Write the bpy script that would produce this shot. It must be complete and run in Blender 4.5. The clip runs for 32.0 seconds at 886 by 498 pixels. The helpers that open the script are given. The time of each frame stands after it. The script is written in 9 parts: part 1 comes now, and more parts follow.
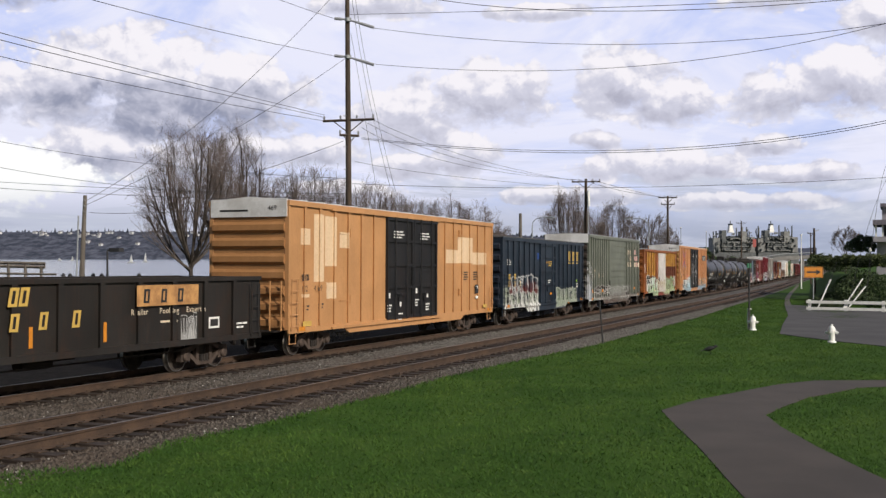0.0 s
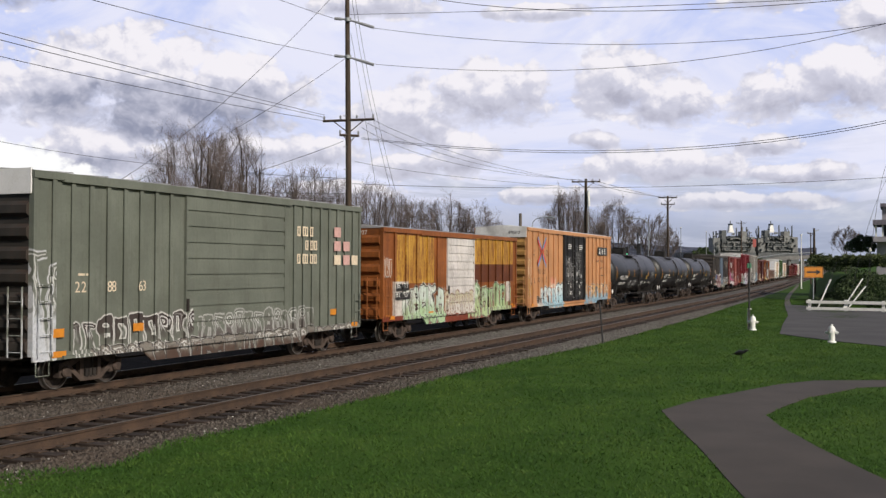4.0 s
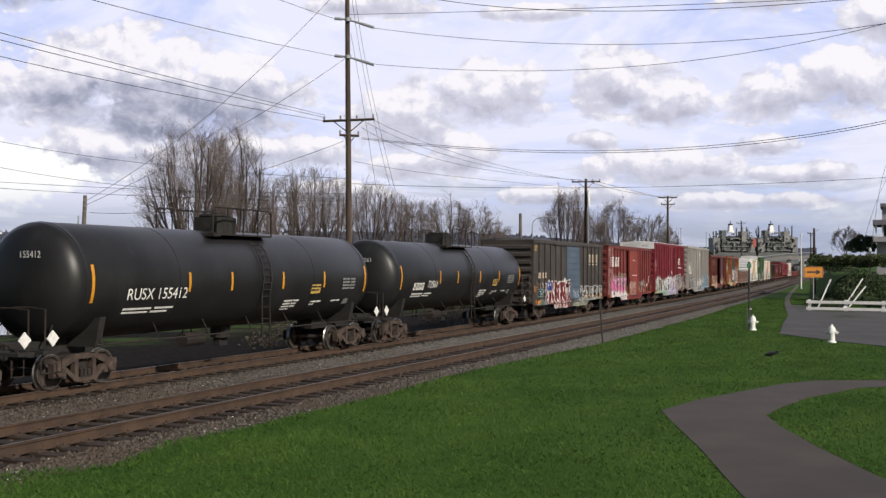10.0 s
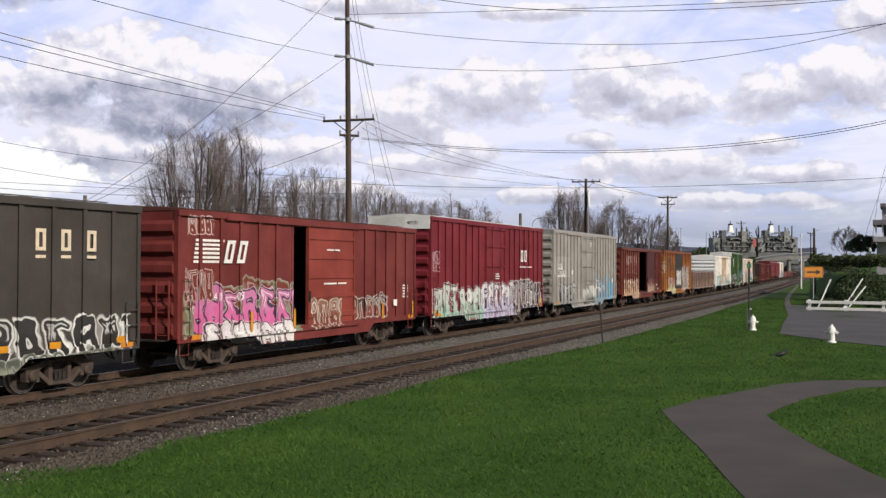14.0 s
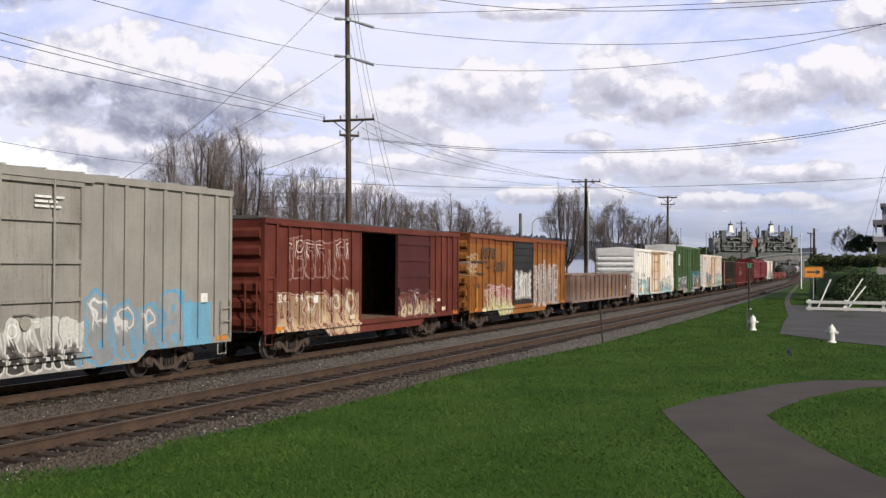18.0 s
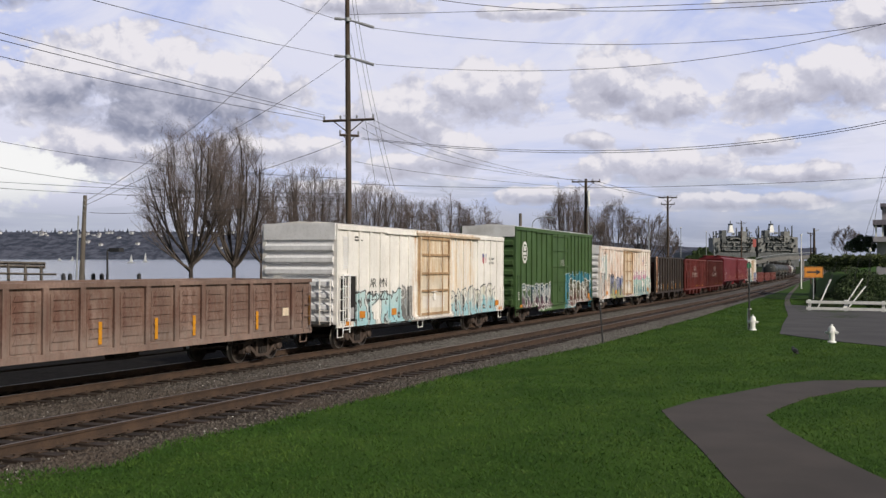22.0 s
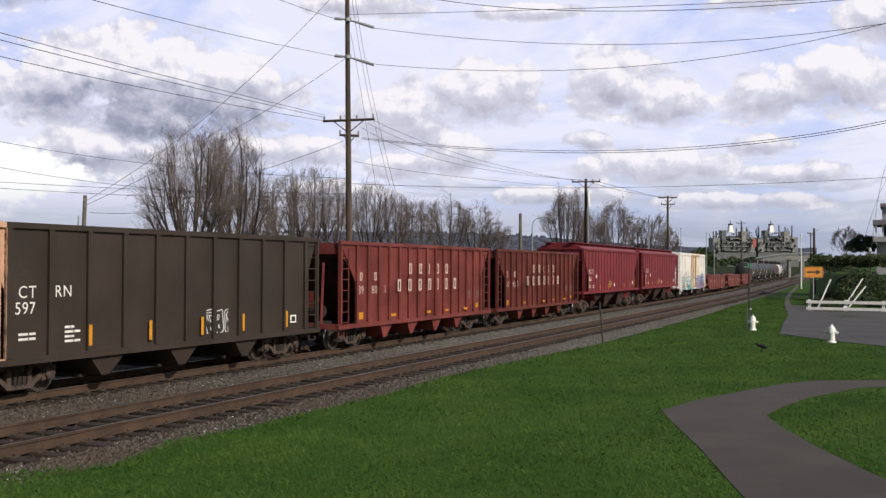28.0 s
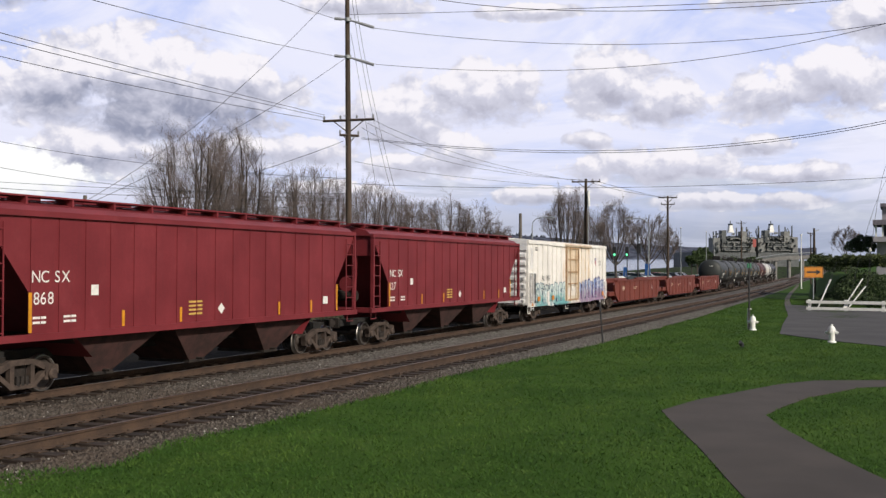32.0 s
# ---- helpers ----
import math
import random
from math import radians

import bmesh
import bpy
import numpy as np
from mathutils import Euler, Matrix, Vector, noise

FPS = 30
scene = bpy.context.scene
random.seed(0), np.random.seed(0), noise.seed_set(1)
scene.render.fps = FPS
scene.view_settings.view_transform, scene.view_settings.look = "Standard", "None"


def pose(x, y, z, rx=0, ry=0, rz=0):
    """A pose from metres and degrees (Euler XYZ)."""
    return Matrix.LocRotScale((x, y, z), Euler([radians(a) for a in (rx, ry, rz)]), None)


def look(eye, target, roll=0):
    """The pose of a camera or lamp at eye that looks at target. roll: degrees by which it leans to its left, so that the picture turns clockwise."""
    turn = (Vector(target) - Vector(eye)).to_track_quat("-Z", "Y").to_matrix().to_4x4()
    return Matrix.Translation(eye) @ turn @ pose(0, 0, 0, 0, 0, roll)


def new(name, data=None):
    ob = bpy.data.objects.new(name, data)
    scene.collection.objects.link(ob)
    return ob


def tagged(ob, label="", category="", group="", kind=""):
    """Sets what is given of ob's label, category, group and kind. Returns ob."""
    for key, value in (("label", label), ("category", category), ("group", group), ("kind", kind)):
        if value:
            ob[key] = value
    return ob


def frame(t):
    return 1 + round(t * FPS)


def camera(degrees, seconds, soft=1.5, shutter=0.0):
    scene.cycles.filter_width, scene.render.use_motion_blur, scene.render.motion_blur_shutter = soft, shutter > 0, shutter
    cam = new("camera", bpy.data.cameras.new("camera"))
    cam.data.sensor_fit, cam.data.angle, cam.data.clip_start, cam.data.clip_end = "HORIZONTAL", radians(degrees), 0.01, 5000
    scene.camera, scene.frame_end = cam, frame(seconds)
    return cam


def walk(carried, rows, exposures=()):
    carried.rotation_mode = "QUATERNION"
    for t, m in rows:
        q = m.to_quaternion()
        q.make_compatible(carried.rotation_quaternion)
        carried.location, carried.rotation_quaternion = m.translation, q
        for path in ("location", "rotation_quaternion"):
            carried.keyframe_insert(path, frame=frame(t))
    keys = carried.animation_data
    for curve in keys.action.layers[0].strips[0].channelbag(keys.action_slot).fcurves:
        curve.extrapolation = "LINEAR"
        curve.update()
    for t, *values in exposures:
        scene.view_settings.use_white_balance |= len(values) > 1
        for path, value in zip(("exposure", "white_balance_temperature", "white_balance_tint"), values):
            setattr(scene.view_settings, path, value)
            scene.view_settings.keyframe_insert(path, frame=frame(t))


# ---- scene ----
# camera on its stand, held still
EYE = Vector((0.0, 0.0, 2.97))
VIEW = Vector((-0.40162, 0.91578, 0.00692))
cam = camera(46.22, 32.0, soft=1.4)
walk(cam, [(0.0, look(EYE, EYE + VIEW * 50)), (32.0, look(EYE, EYE + VIEW * 50))],
     [(0.0, 0.0), (4.0, -0.03), (5.5, -0.1), (7.0, -0.1), (8.2, 0.0), (9.0, 0.05), (20.0, 0.05), (21.0, -0.05), (22.0, -0.17), (23.0, -0.32), (24.0, -0.38), (25.0, -0.34), (26.0, -0.15), (27.5, 0.02), (32.0, 0.02)])

# daylight: broken cloud, sun from the lawn's side
SUN_EL, SUN_AZ = radians(32), radians(113)
world = bpy.data.worlds.new("sky")
scene.world = world
world.use_nodes = True
wn = world.node_tree
sky = wn.nodes.new("ShaderNodeTexSky")
sky.sky_type, sky.sun_disc = "NISHITA", False
sky.sun_elevation, sky.sun_rotation = SUN_EL, SUN_AZ
sky.air_density, sky.dust_density = 1.0, 2.0
wn.nodes["Background"].inputs[1].default_value = 0.06
wn.links.new(sky.outputs[0], wn.nodes["Background"].inputs[0])
sun_to = Vector((math.cos(SUN_EL) * math.sin(SUN_AZ), math.cos(SUN_EL) * math.cos(SUN_AZ), math.sin(SUN_EL)))
lamp = bpy.data.lights.new("sun", "SUN")
lamp.energy, lamp.angle, lamp.color = 4.0, radians(1.0), (1.0, 0.93, 0.82)
sun_ob = new("sun", lamp)
sun_ob.matrix_world = look(sun_to * 300, (0, 0, 0))

# ---------------------------------------------------------------- plan
GRADE = 0.0111          # the line falls away from the camera
CURVE, CURVE_END = 0.00029, 170.0
TRAIN_X, NEAR_X, NEAR_Z = -19.235, -12.96, 0.28
SPEED = 12.003
LAWN_Z = 0.05


def bend(s):
    """Centre-line point and heading of the gentle curve, s metres along."""
    u = min(max(s, 0.0), CURVE_END)
    a = CURVE * u
    x, y = -(1 - math.cos(a)) / CURVE, math.sin(a) / CURVE
    if s > CURVE_END:
        x, y = x - math.sin(a) * (s - CURVE_END), y + math.cos(a) * (s - CURVE_END)
    if s < 0:
        y = s
    return x, y, a


def on_track(s, off, z=0.0):
    x, y, a = bend(s)
    return Vector((x + off * math.cos(a), y + off * math.sin(a), z - GRADE * min(max(s, -60.0), 420.0)))


def lawn(x, y, z=0.0):
    return Vector((x, y, LAWN_Z + z - GRADE * y))


# ---------------------------------------------------------------- mesh and node helpers
class Geo:
    def __init__(self):
        self.v, self.f = [], []

    def add(self, vs, fs):
        n = len(self.v)
        self.v.extend(tuple(p) for p in vs)
        self.f.extend([tuple(i + n for i in f) for f in fs])
        return self

    def box(self, x0, y0, z0, x1, y1, z1):
        return self.add([(x0, y0, z0), (x1, y0, z0), (x1, y1, z0), (x0, y1, z0), (x0, y0, z1), (x1, y0, z1), (x1, y1, z1), (x0, y1, z1)],
                        [(3, 2, 1, 0), (4, 5, 6, 7), (0, 1, 5, 4), (1, 2, 6, 5), (2, 3, 7, 6), (3, 0, 4, 7)])

    def prism(self, poly, axis, a, b):
        """A polygon (counter-clockwise, in the other two axes in cyclic order) drawn from a to b along axis."""
        n = len(poly)

        def at(p, t):
            return {"x": (t, p[0], p[1]), "y": (p[1], t, p[0]), "z": (p[0], p[1], t)}[axis]
        return self.add([at(p, a) for p in poly] + [at(p, b) for p in poly],
                        [tuple(range(n))[::-1], tuple(range(n, 2 * n))] + [(i, (i + 1) % n, (i + 1) % n + n, i + n) for i in range(n)])

    def tube(self, pts, r, n=8, caps=True):
        pts = [Vector(p) for p in pts]
        rs = r if isinstance(r, (list, tuple)) else [r] * len(pts)
        base, rings = len(self.v), []
        for i, p in enumerate(pts):
            d = (pts[min(i + 1, len(pts) - 1)] - pts[max(i - 1, 0)]).normalized()
            u = d.cross(Vector((0, 0, 1)) if abs(d.z) < 0.9 else Vector((0, 1, 0))).normalized()
            w = u.cross(d)
            rings.append([p + (u * math.cos(k) + w * math.sin(k)) * rs[i] for k in (2 * math.pi * j / n for j in range(n))])
        vs = [p for ring in rings for p in ring]
        fs = [(i * n + j, i * n + (j + 1) % n, (i + 1) * n + (j + 1) % n, (i + 1) * n + j) for i in range(len(pts) - 1) for j in range(n)]
        if caps:
            fs += [tuple(range(n))[::-1], tuple(range((len(pts) - 1) * n, len(pts) * n))]
        return self.add(vs, fs)

    def lathe(self, prof, axis="z", n=20, at=(0, 0, 0)):
        """prof: (radius, along) pairs turned about an axis through at."""
        vs = []
        for r, h in prof:
            for j in range(n):
                c, s = math.cos(2 * math.pi * j / n) * r, math.sin(2 * math.pi * j / n) * r
                p = {"z": (c, s, h), "y": (s, h, c), "x": (h, c, s)}[axis]
                vs.append((p[0] + at[0], p[1] + at[1], p[2] + at[2]))
        fs = [(i * n + j, i * n + (j + 1) % n, (i + 1) * n + (j + 1) % n, (i + 1) * n + j) for i in range(len(prof) - 1) for j in range(n)]
        return self.add(vs, fs + [tuple(range(n))[::-1], tuple(range((len(prof) - 1) * n, len(prof) * n))])

    def sheet(self, pts, ncol):
        rows = len(pts) // ncol
        return self.add(pts, [(r * ncol + c, r * ncol + c + 1, (r + 1) * ncol + c + 1, (r + 1) * ncol + c) for r in range(rows - 1) for c in range(ncol - 1)])

    def mesh(self, name, mat, smooth=False):
        me = bpy.data.meshes.new(name)
        me.from_pydata(self.v, [], self.f)
        if mat:
            me.materials.append(mat)
        if smooth:
            me.polygons.foreach_set("use_smooth", [True] * len(me.polygons))
            me.set_sharp_from_angle(angle=radians(40))
        me.update()
        return me


def part(name, geo, mat, parent=None, label="", smooth=False, m=None):
    me = geo.mesh(name, mat, smooth) if isinstance(geo, Geo) else geo
    ob = new(name, me)
    if parent:
        ob.parent = parent
    if m:
        ob.matrix_local = m
    if label:
        ob["label"] = label
    return ob


def thing(name, label, category, m=None, group="", kind=""):
    ob = new(name)
    ob.empty_display_size = 0.2
    if m:
        ob.matrix_world = m
    return tagged(ob, label, category, group, kind)


class Nodes:
    """A short hand for shader trees."""

    def __init__(self, name, rough=0.7, metal=0.0, spec=0.5, tree=None):
        if tree:
            self.t = tree
            return
        self.mat = bpy.data.materials.new(name)
        self.mat.use_nodes = True
        self.t = self.mat.node_tree
        self.bsdf = self.t.nodes["Principled BSDF"]
        self.bsdf.inputs["Roughness"].default_value = rough
        self.bsdf.inputs["Metallic"].default_value = metal
        self.bsdf.inputs["Specular IOR Level"].default_value = spec

    def put(self, sock, val):
        if hasattr(val, "is_linked"):
            self.t.links.new(val, sock)
        elif isinstance(val, (tuple, list)) and len(val) == 3 and sock.type == "RGBA":
            sock.default_value = (*val, 1)
        else:
            sock.default_value = val

    def math(self, op, a, b=0.0, clamp=False):
        n = self.t.nodes.new("ShaderNodeMath")
        n.operation, n.use_clamp = op, clamp
        self.put(n.inputs[0], a), self.put(n.inputs[1], b)
        return n.outputs[0]

    def mix(self, fac, a, b, mode="MIX"):
        n = self.t.nodes.new("ShaderNodeMix")
        n.data_type, n.blend_type = "RGBA", mode
        self.put(n.inputs[0], fac), self.put(n.inputs[6], a), self.put(n.inputs[7], b)
        return n.outputs[2]

    def coord(self, which="Object"):
        return self.t.nodes.new("ShaderNodeTexCoord").outputs[which]

    def scaled(self, vec, s):
        n = self.t.nodes.new("ShaderNodeVectorMath")
        n.operation = "MULTIPLY"
        self.put(n.inputs[0], vec)
        n.inputs[1].default_value = s
        return n.outputs[0]

    def noise(self, vec, scale, detail=3.0, rough=0.55, distort=0.0):
        n = self.t.nodes.new("ShaderNodeTexNoise")
        self.put(n.inputs["Vector"], vec)
        n.inputs["Scale"].default_value, n.inputs["Detail"].default_value = scale, detail
        n.inputs["Roughness"].default_value, n.inputs["Distortion"].default_value = rough, distort
        return n.outputs["Fac"]

    def ramp(self, fac, lo, hi):
        n = self.t.nodes.new("ShaderNodeMapRange")
        n.interpolation_type = "SMOOTHSTEP"
        self.put(n.inputs[0], fac)
        self.put(n.inputs[1], lo), self.put(n.inputs[2], hi)
        return n.outputs[0]

    def xyz(self, vec):
        n = self.t.nodes.new("ShaderNodeSeparateXYZ")
        self.put(n.inputs[0], vec)
        return n.outputs

    def bump(self, height, strength=0.3, dist=0.02):
        n = self.t.nodes.new("ShaderNodeBump")
        n.inputs["Strength"].default_value, n.inputs["Distance"].default_value = strength, dist
        self.put(n.inputs["Height"], height)
        self.t.links.new(n.outputs[0], self.bsdf.inputs["Normal"])

    def rand(self):
        return self.t.nodes.new("ShaderNodeObjectInfo").outputs["Random"]

    def done(self, colour):
        self.put(self.bsdf.inputs["Base Color"], colour)
        return self.mat


def surface(name, col, col2=None, scale=3.0, rough=0.75, metal=0.0, bump=0.15, fine=40.0, per_object=0.0, island=False, spec=0.4, stretch=(1, 1, 1)):
    """A plain weathered surface: two colours mixed by coarse and fine grain."""
    n = Nodes(name, rough, metal, spec)
    v = n.scaled(n.coord(), stretch)
    a, b = n.noise(v, scale, 4), n.noise(v, fine, 3)
    col2 = col2 or tuple(c * 0.62 for c in col)
    f = n.math("ADD", n.math("MULTIPLY", a, 0.65), n.math("MULTIPLY", b, 0.35))
    c = n.mix(n.ramp(f, 0.36, 0.64), col2, col)
    if per_object:
        r = n.rand()
        if island:
            r = n.t.nodes.new("ShaderNodeNewGeometry").outputs["Random Per Island"]
        c = n.mix(n.math("MULTIPLY", r, per_object), c, tuple(x * 0.35 for x in col2))
    if bump:
        n.bump(f, bump, 0.02)
    return n.done(c)


def spray_group():
    """A row of fat sprayed letters of stems, bowls and slants, each with an outline and a pale halo, differing from letter to letter."""
    t = bpy.data.node_groups.new("sprayed_letters", "ShaderNodeTree")
    for key, kind in (("Paint", "Color"), ("Place", "Vector"), ("Warp", "Vector"), ("From", "Float"), ("To", "Float"), ("Foot", "Float"), ("Tall", "Float"), ("Cell", "Float"), ("Seed", "Float"), ("Fill", "Color"), ("Fill2", "Color"), ("Edge", "Color"), ("Halo", "Color")):
        t.interface.new_socket(key, in_out="INPUT", socket_type="NodeSocket" + kind)
    t.interface.new_socket("Paint", in_out="OUTPUT", socket_type="NodeSocketColor")
    n = Nodes("", tree=t)
    q = t.nodes.new("NodeGroupInput").outputs
    o = q["Place"]
    x, y, z = n.xyz(o)
    warp = n.xyz(q["Warp"])
    wy, wz = n.math("SUBTRACT", warp[1], 0.5), n.math("SUBTRACT", warp[2], 0.5)
    cell, tall = q["Cell"], q["Tall"]
    v = n.math("DIVIDE", n.math("SUBTRACT", n.math("ADD", z, n.math("MULTIPLY", wz, n.math("MULTIPLY", cell, 0.42))), q["Foot"]), tall)
    uu = n.math("ADD", n.math("ADD", n.math("DIVIDE", y, cell), n.math("MULTIPLY", wy, 0.60)), n.math("MULTIPLY", v, 0.14))
    i = n.math("FLOOR", uu)
    u = n.math("SUBTRACT", uu, i)
    wh = t.nodes.new("ShaderNodeTexWhiteNoise")
    wh.noise_dimensions = "1D"
    n.put(wh.inputs["W"], n.math("ADD", i, q["Seed"]))
    r0, r1, r2 = n.xyz(wh.outputs["Color"])[0:3]
    v = n.math("DIVIDE", v, n.math("ADD", 0.84, n.math("MULTIPLY", r2, 0.20)))
    sq = n.math("DIVIDE", tall, cell)
    px = n.math("SUBTRACT", u, 0.5)
    py = n.math("MULTIPLY", n.math("SUBTRACT", v, 0.5), sq)
    hh = n.math("SUBTRACT", n.math("MULTIPLY", sq, 0.5), 0.16)

    def stroke(ax, ka, bx, kb, slip):
        """Distance to a straight stroke from ka to kb of the half height, shifted a little sideways."""
        ay, by = n.math("MULTIPLY", hh, ka), n.math("MULTIPLY", hh, kb)
        qx, qy = n.math("SUBTRACT", n.math("SUBTRACT", px, ax), n.math("MULTIPLY", n.math("SUBTRACT", slip, 0.5), 0.16)), n.math("SUBTRACT", py, ay)
        lx, ly = bx - ax, n.math("SUBTRACT", by, ay)
        h = n.math("DIVIDE", n.math("ADD", n.math("MULTIPLY", qx, lx), n.math("MULTIPLY", qy, ly)), n.math("ADD", lx * lx, n.math("MULTIPLY", ly, ly)), True)
        ex, ey = n.math("SUBTRACT", qx, n.math("MULTIPLY", h, lx)), n.math("SUBTRACT", qy, n.math("MULTIPLY", h, ly))
        return n.math("SQRT", n.math("ADD", n.math("MULTIPLY", ex, ex), n.math("MULTIPLY", ey, ey)))

    def bowl(cx, side, rad):
        cy = n.math("MULTIPLY", n.math("SUBTRACT", hh, 0.22), side)
        qx, qy = n.math("SUBTRACT", px, cx), n.math("MULTIPLY", n.math("SUBTRACT", py, cy), 0.85)
        return n.math("ABSOLUTE", n.math("SUBTRACT", n.math("SQRT", n.math("ADD", n.math("MULTIPLY", qx, qx), n.math("MULTIPLY", qy, qy))), rad))

    def unless(d, r, below):
        return n.math("ADD", d, n.math("MULTIPLY", n.math("LESS_THAN", r, below), 2.0))
    dist = stroke(-0.26, -1.0, -0.24, 1.0, r1)
    dist = n.math("MINIMUM", dist, unless(bowl(0.04, 1.0, 0.23), r0, 0.40))
    dist = n.math("MINIMUM", dist, unless(bowl(0.02, -1.0, 0.24), r2, 0.35))
    dist = n.math("MINIMUM", dist, unless(stroke(-0.2, 0.8, 0.28, -1.0, r2), r1, 0.55))
    dist = n.math("MINIMUM", dist, unless(stroke(0.29, -1.0, 0.25, 1.0, r0), n.math("SUBTRACT", 1.0, r1), 0.5))
    dist = n.math("MINIMUM", dist, unless(stroke(-0.3, 1.0, 0.3, 1.001, r1), n.math("SUBTRACT", 1.0, r0), 0.6))
    inner = n.mix(n.ramp(n.math("ADD", v, n.math("MULTIPLY", n.math("SUBTRACT", n.noise(o, 2.0, 2), 0.5), 1.4)), 0.25, 0.75), q["Fill"], q["Fill2"])
    shine = n.mix(0.5, q["Fill2"], (1.0, 1.0, 1.0))
    inner = n.mix(n.math("MULTIPLY", n.math("MULTIPLY", n.ramp(dist, 0.040, 0.025), n.ramp(r1, 0.4, 0.5)), n.ramp(v, 0.45, 0.6)), inner, shine)
    inner = n.mix(n.ramp(dist, 0.125, 0.138), inner, q["Edge"])
    inner = n.mix(n.ramp(n.math("ADD", dist, n.math("MULTIPLY", wy, 0.05)), 0.190, 0.200), inner, q["Halo"])
    zone = n.ramp(n.math("MINIMUM", n.math("SUBTRACT", y, q["From"]), n.math("SUBTRACT", q["To"], y)), -0.02, 0.02)
    gap = n.math("MULTIPLY", n.math("MULTIPLY", n.ramp(n.math("ABSOLUTE", n.math("SUBTRACT", v, 0.48)), 0.42, 0.38), n.math("GREATER_THAN", r0, 0.40)), 0.85)
    reach = n.math("MAXIMUM", n.ramp(dist, 0.235, 0.215), gap)
    inner = n.mix(n.math("MULTIPLY", n.ramp(dist, 0.215, 0.235), 0.8), inner, n.mix(0.5, q["Fill"], q["Edge"]))
    c = n.mix(n.math("MULTIPLY", zone, n.math("MULTIPLY", reach, n.ramp(n.math("ABSOLUTE", n.math("SUBTRACT", v, 0.5)), 0.58, 0.56))), q["Paint"], inner)
    n.put(t.nodes.new("NodeGroupOutput").inputs[0], c)
    return t


SPRAY = spray_group()


def livery(name, col, rust=0.25, zones=(), rough=0.55, rust_col=(0.12, 0.045, 0.02), fade=0.2):
    """Weathered railway paint in the car's own space, with repainted patches and sprayed pieces that run over posts and panels.
    zones: ('patch' or 'rust', y0, y1, z0, z1, colour) or ('tag', y0, y1, z0, z1, fill, fill2, edge, cell)."""
    def keep(c):
        return tuple(k * (0.70 if max(c) < 0.55 else 0.92) for k in c)
    col, rust_col = keep(col), keep(rust_col)
    zones = [(*q[:5], *[keep(k) if isinstance(k, tuple) else k * 0.78 for k in q[5:]]) for q in zones]
    n = Nodes(name, rough, 0.0, 0.35)
    o = n.coord()
    x, y, z = n.xyz(o)
    big = n.noise(o, 0.7, 4)
    streak = n.noise(n.scaled(o, (1, 5.0, 0.5)), 1.3, 5, 0.65)
    fine = n.noise(o, 14, 4, 0.6)
    c = n.mix(n.ramp(big, 0.3, 0.75), tuple(k * (1 - fade) for k in col), tuple(min(1, k * (1 + 0.35 * fade) + 0.02 * fade) for k in col))
    edge_n = n.math("MULTIPLY", n.math("SUBTRACT", n.noise(o, 1.6, 3), 0.5), 0.9)
    small_n = n.math("MULTIPLY", n.math("SUBTRACT", n.noise(o, 6, 2), 0.5), 0.05)
    wn2 = n.t.nodes.new("ShaderNodeTexNoise")
    wn2.inputs["Scale"].default_value, wn2.inputs["Detail"].default_value = 2.2, 1.0
    n.put(wn2.inputs["Vector"], o)
    warp = wn2.outputs["Color"]
    for k, zn in enumerate(zones):
        kind, y0, y1, z0, z1 = zn[:5]
        d = n.math("MINIMUM", n.math("MINIMUM", n.math("SUBTRACT", y, y0), n.math("SUBTRACT", y1, y)), n.math("MINIMUM", n.math("SUBTRACT", z, z0), n.math("SUBTRACT", z1, z)))
        if kind == "rust":
            soft = n.math("MULTIPLY", n.ramp(n.math("ADD", d, n.math("MULTIPLY", edge_n, 1.2)), -0.25, 0.35), n.ramp(n.math("ADD", n.math("MULTIPLY", streak, 0.75), n.math("MULTIPLY", fine, 0.25)), 0.40, 0.60))
            c = n.mix(n.math("MULTIPLY", soft, 0.85), c, zn[5])
            continue
        if kind == "patch":
            c = n.mix(n.ramp(n.math("ADD", d, small_n), -0.012, 0.012), c, zn[5])
            continue
        # a row of fat sprayed letters over the paint
        fill, fill2, edge, cell = zn[5:9]
        cell = min(cell * 1.45, 0.95 * (z1 - z0))
        halo = tuple(0.55 * p + 0.45 * q for p, q in zip(fill2, edge)) if max(edge) > 0.4 else tuple(0.5 * p + 0.34 for p in fill2)
        row = n.t.nodes.new("ShaderNodeGroup")
        row.node_tree = SPRAY
        for key, val in (("Paint", c), ("Place", o), ("Warp", warp), ("From", y0), ("To", y1), ("Foot", z0), ("Tall", z1 - z0), ("Cell", cell), ("Seed", 13.7 * k + len(name) * 7.13), ("Fill", fill), ("Fill2", fill2), ("Edge", edge), ("Halo", halo)):
            n.put(row.inputs[key], val)
        c = row.outputs[0]
    grime = n.math("ADD", n.math("MULTIPLY", streak, 0.7), n.math("MULTIPLY", fine, 0.3))
    c = n.mix(n.math("MULTIPLY", n.ramp(grime, 0.62 - 0.26 * rust, 0.78 - 0.1 * rust), min(1.0, 0.35 + rust)), c, rust_col)
    c = n.mix(n.math("MULTIPLY", n.ramp(fine, 0.35, 0.7), 0.16), c, tuple(k * 0.45 for k in col))
    runs = n.noise(n.scaled(o, (1, 16.0, 0.5)), 1.0, 4, 0.6)
    c = n.mix(n.math("MULTIPLY", n.ramp(runs, 0.50, 0.72), min(0.34, 0.08 + 0.6 * rust)), c, tuple(0.5 * k + 0.01 for k in rust_col))
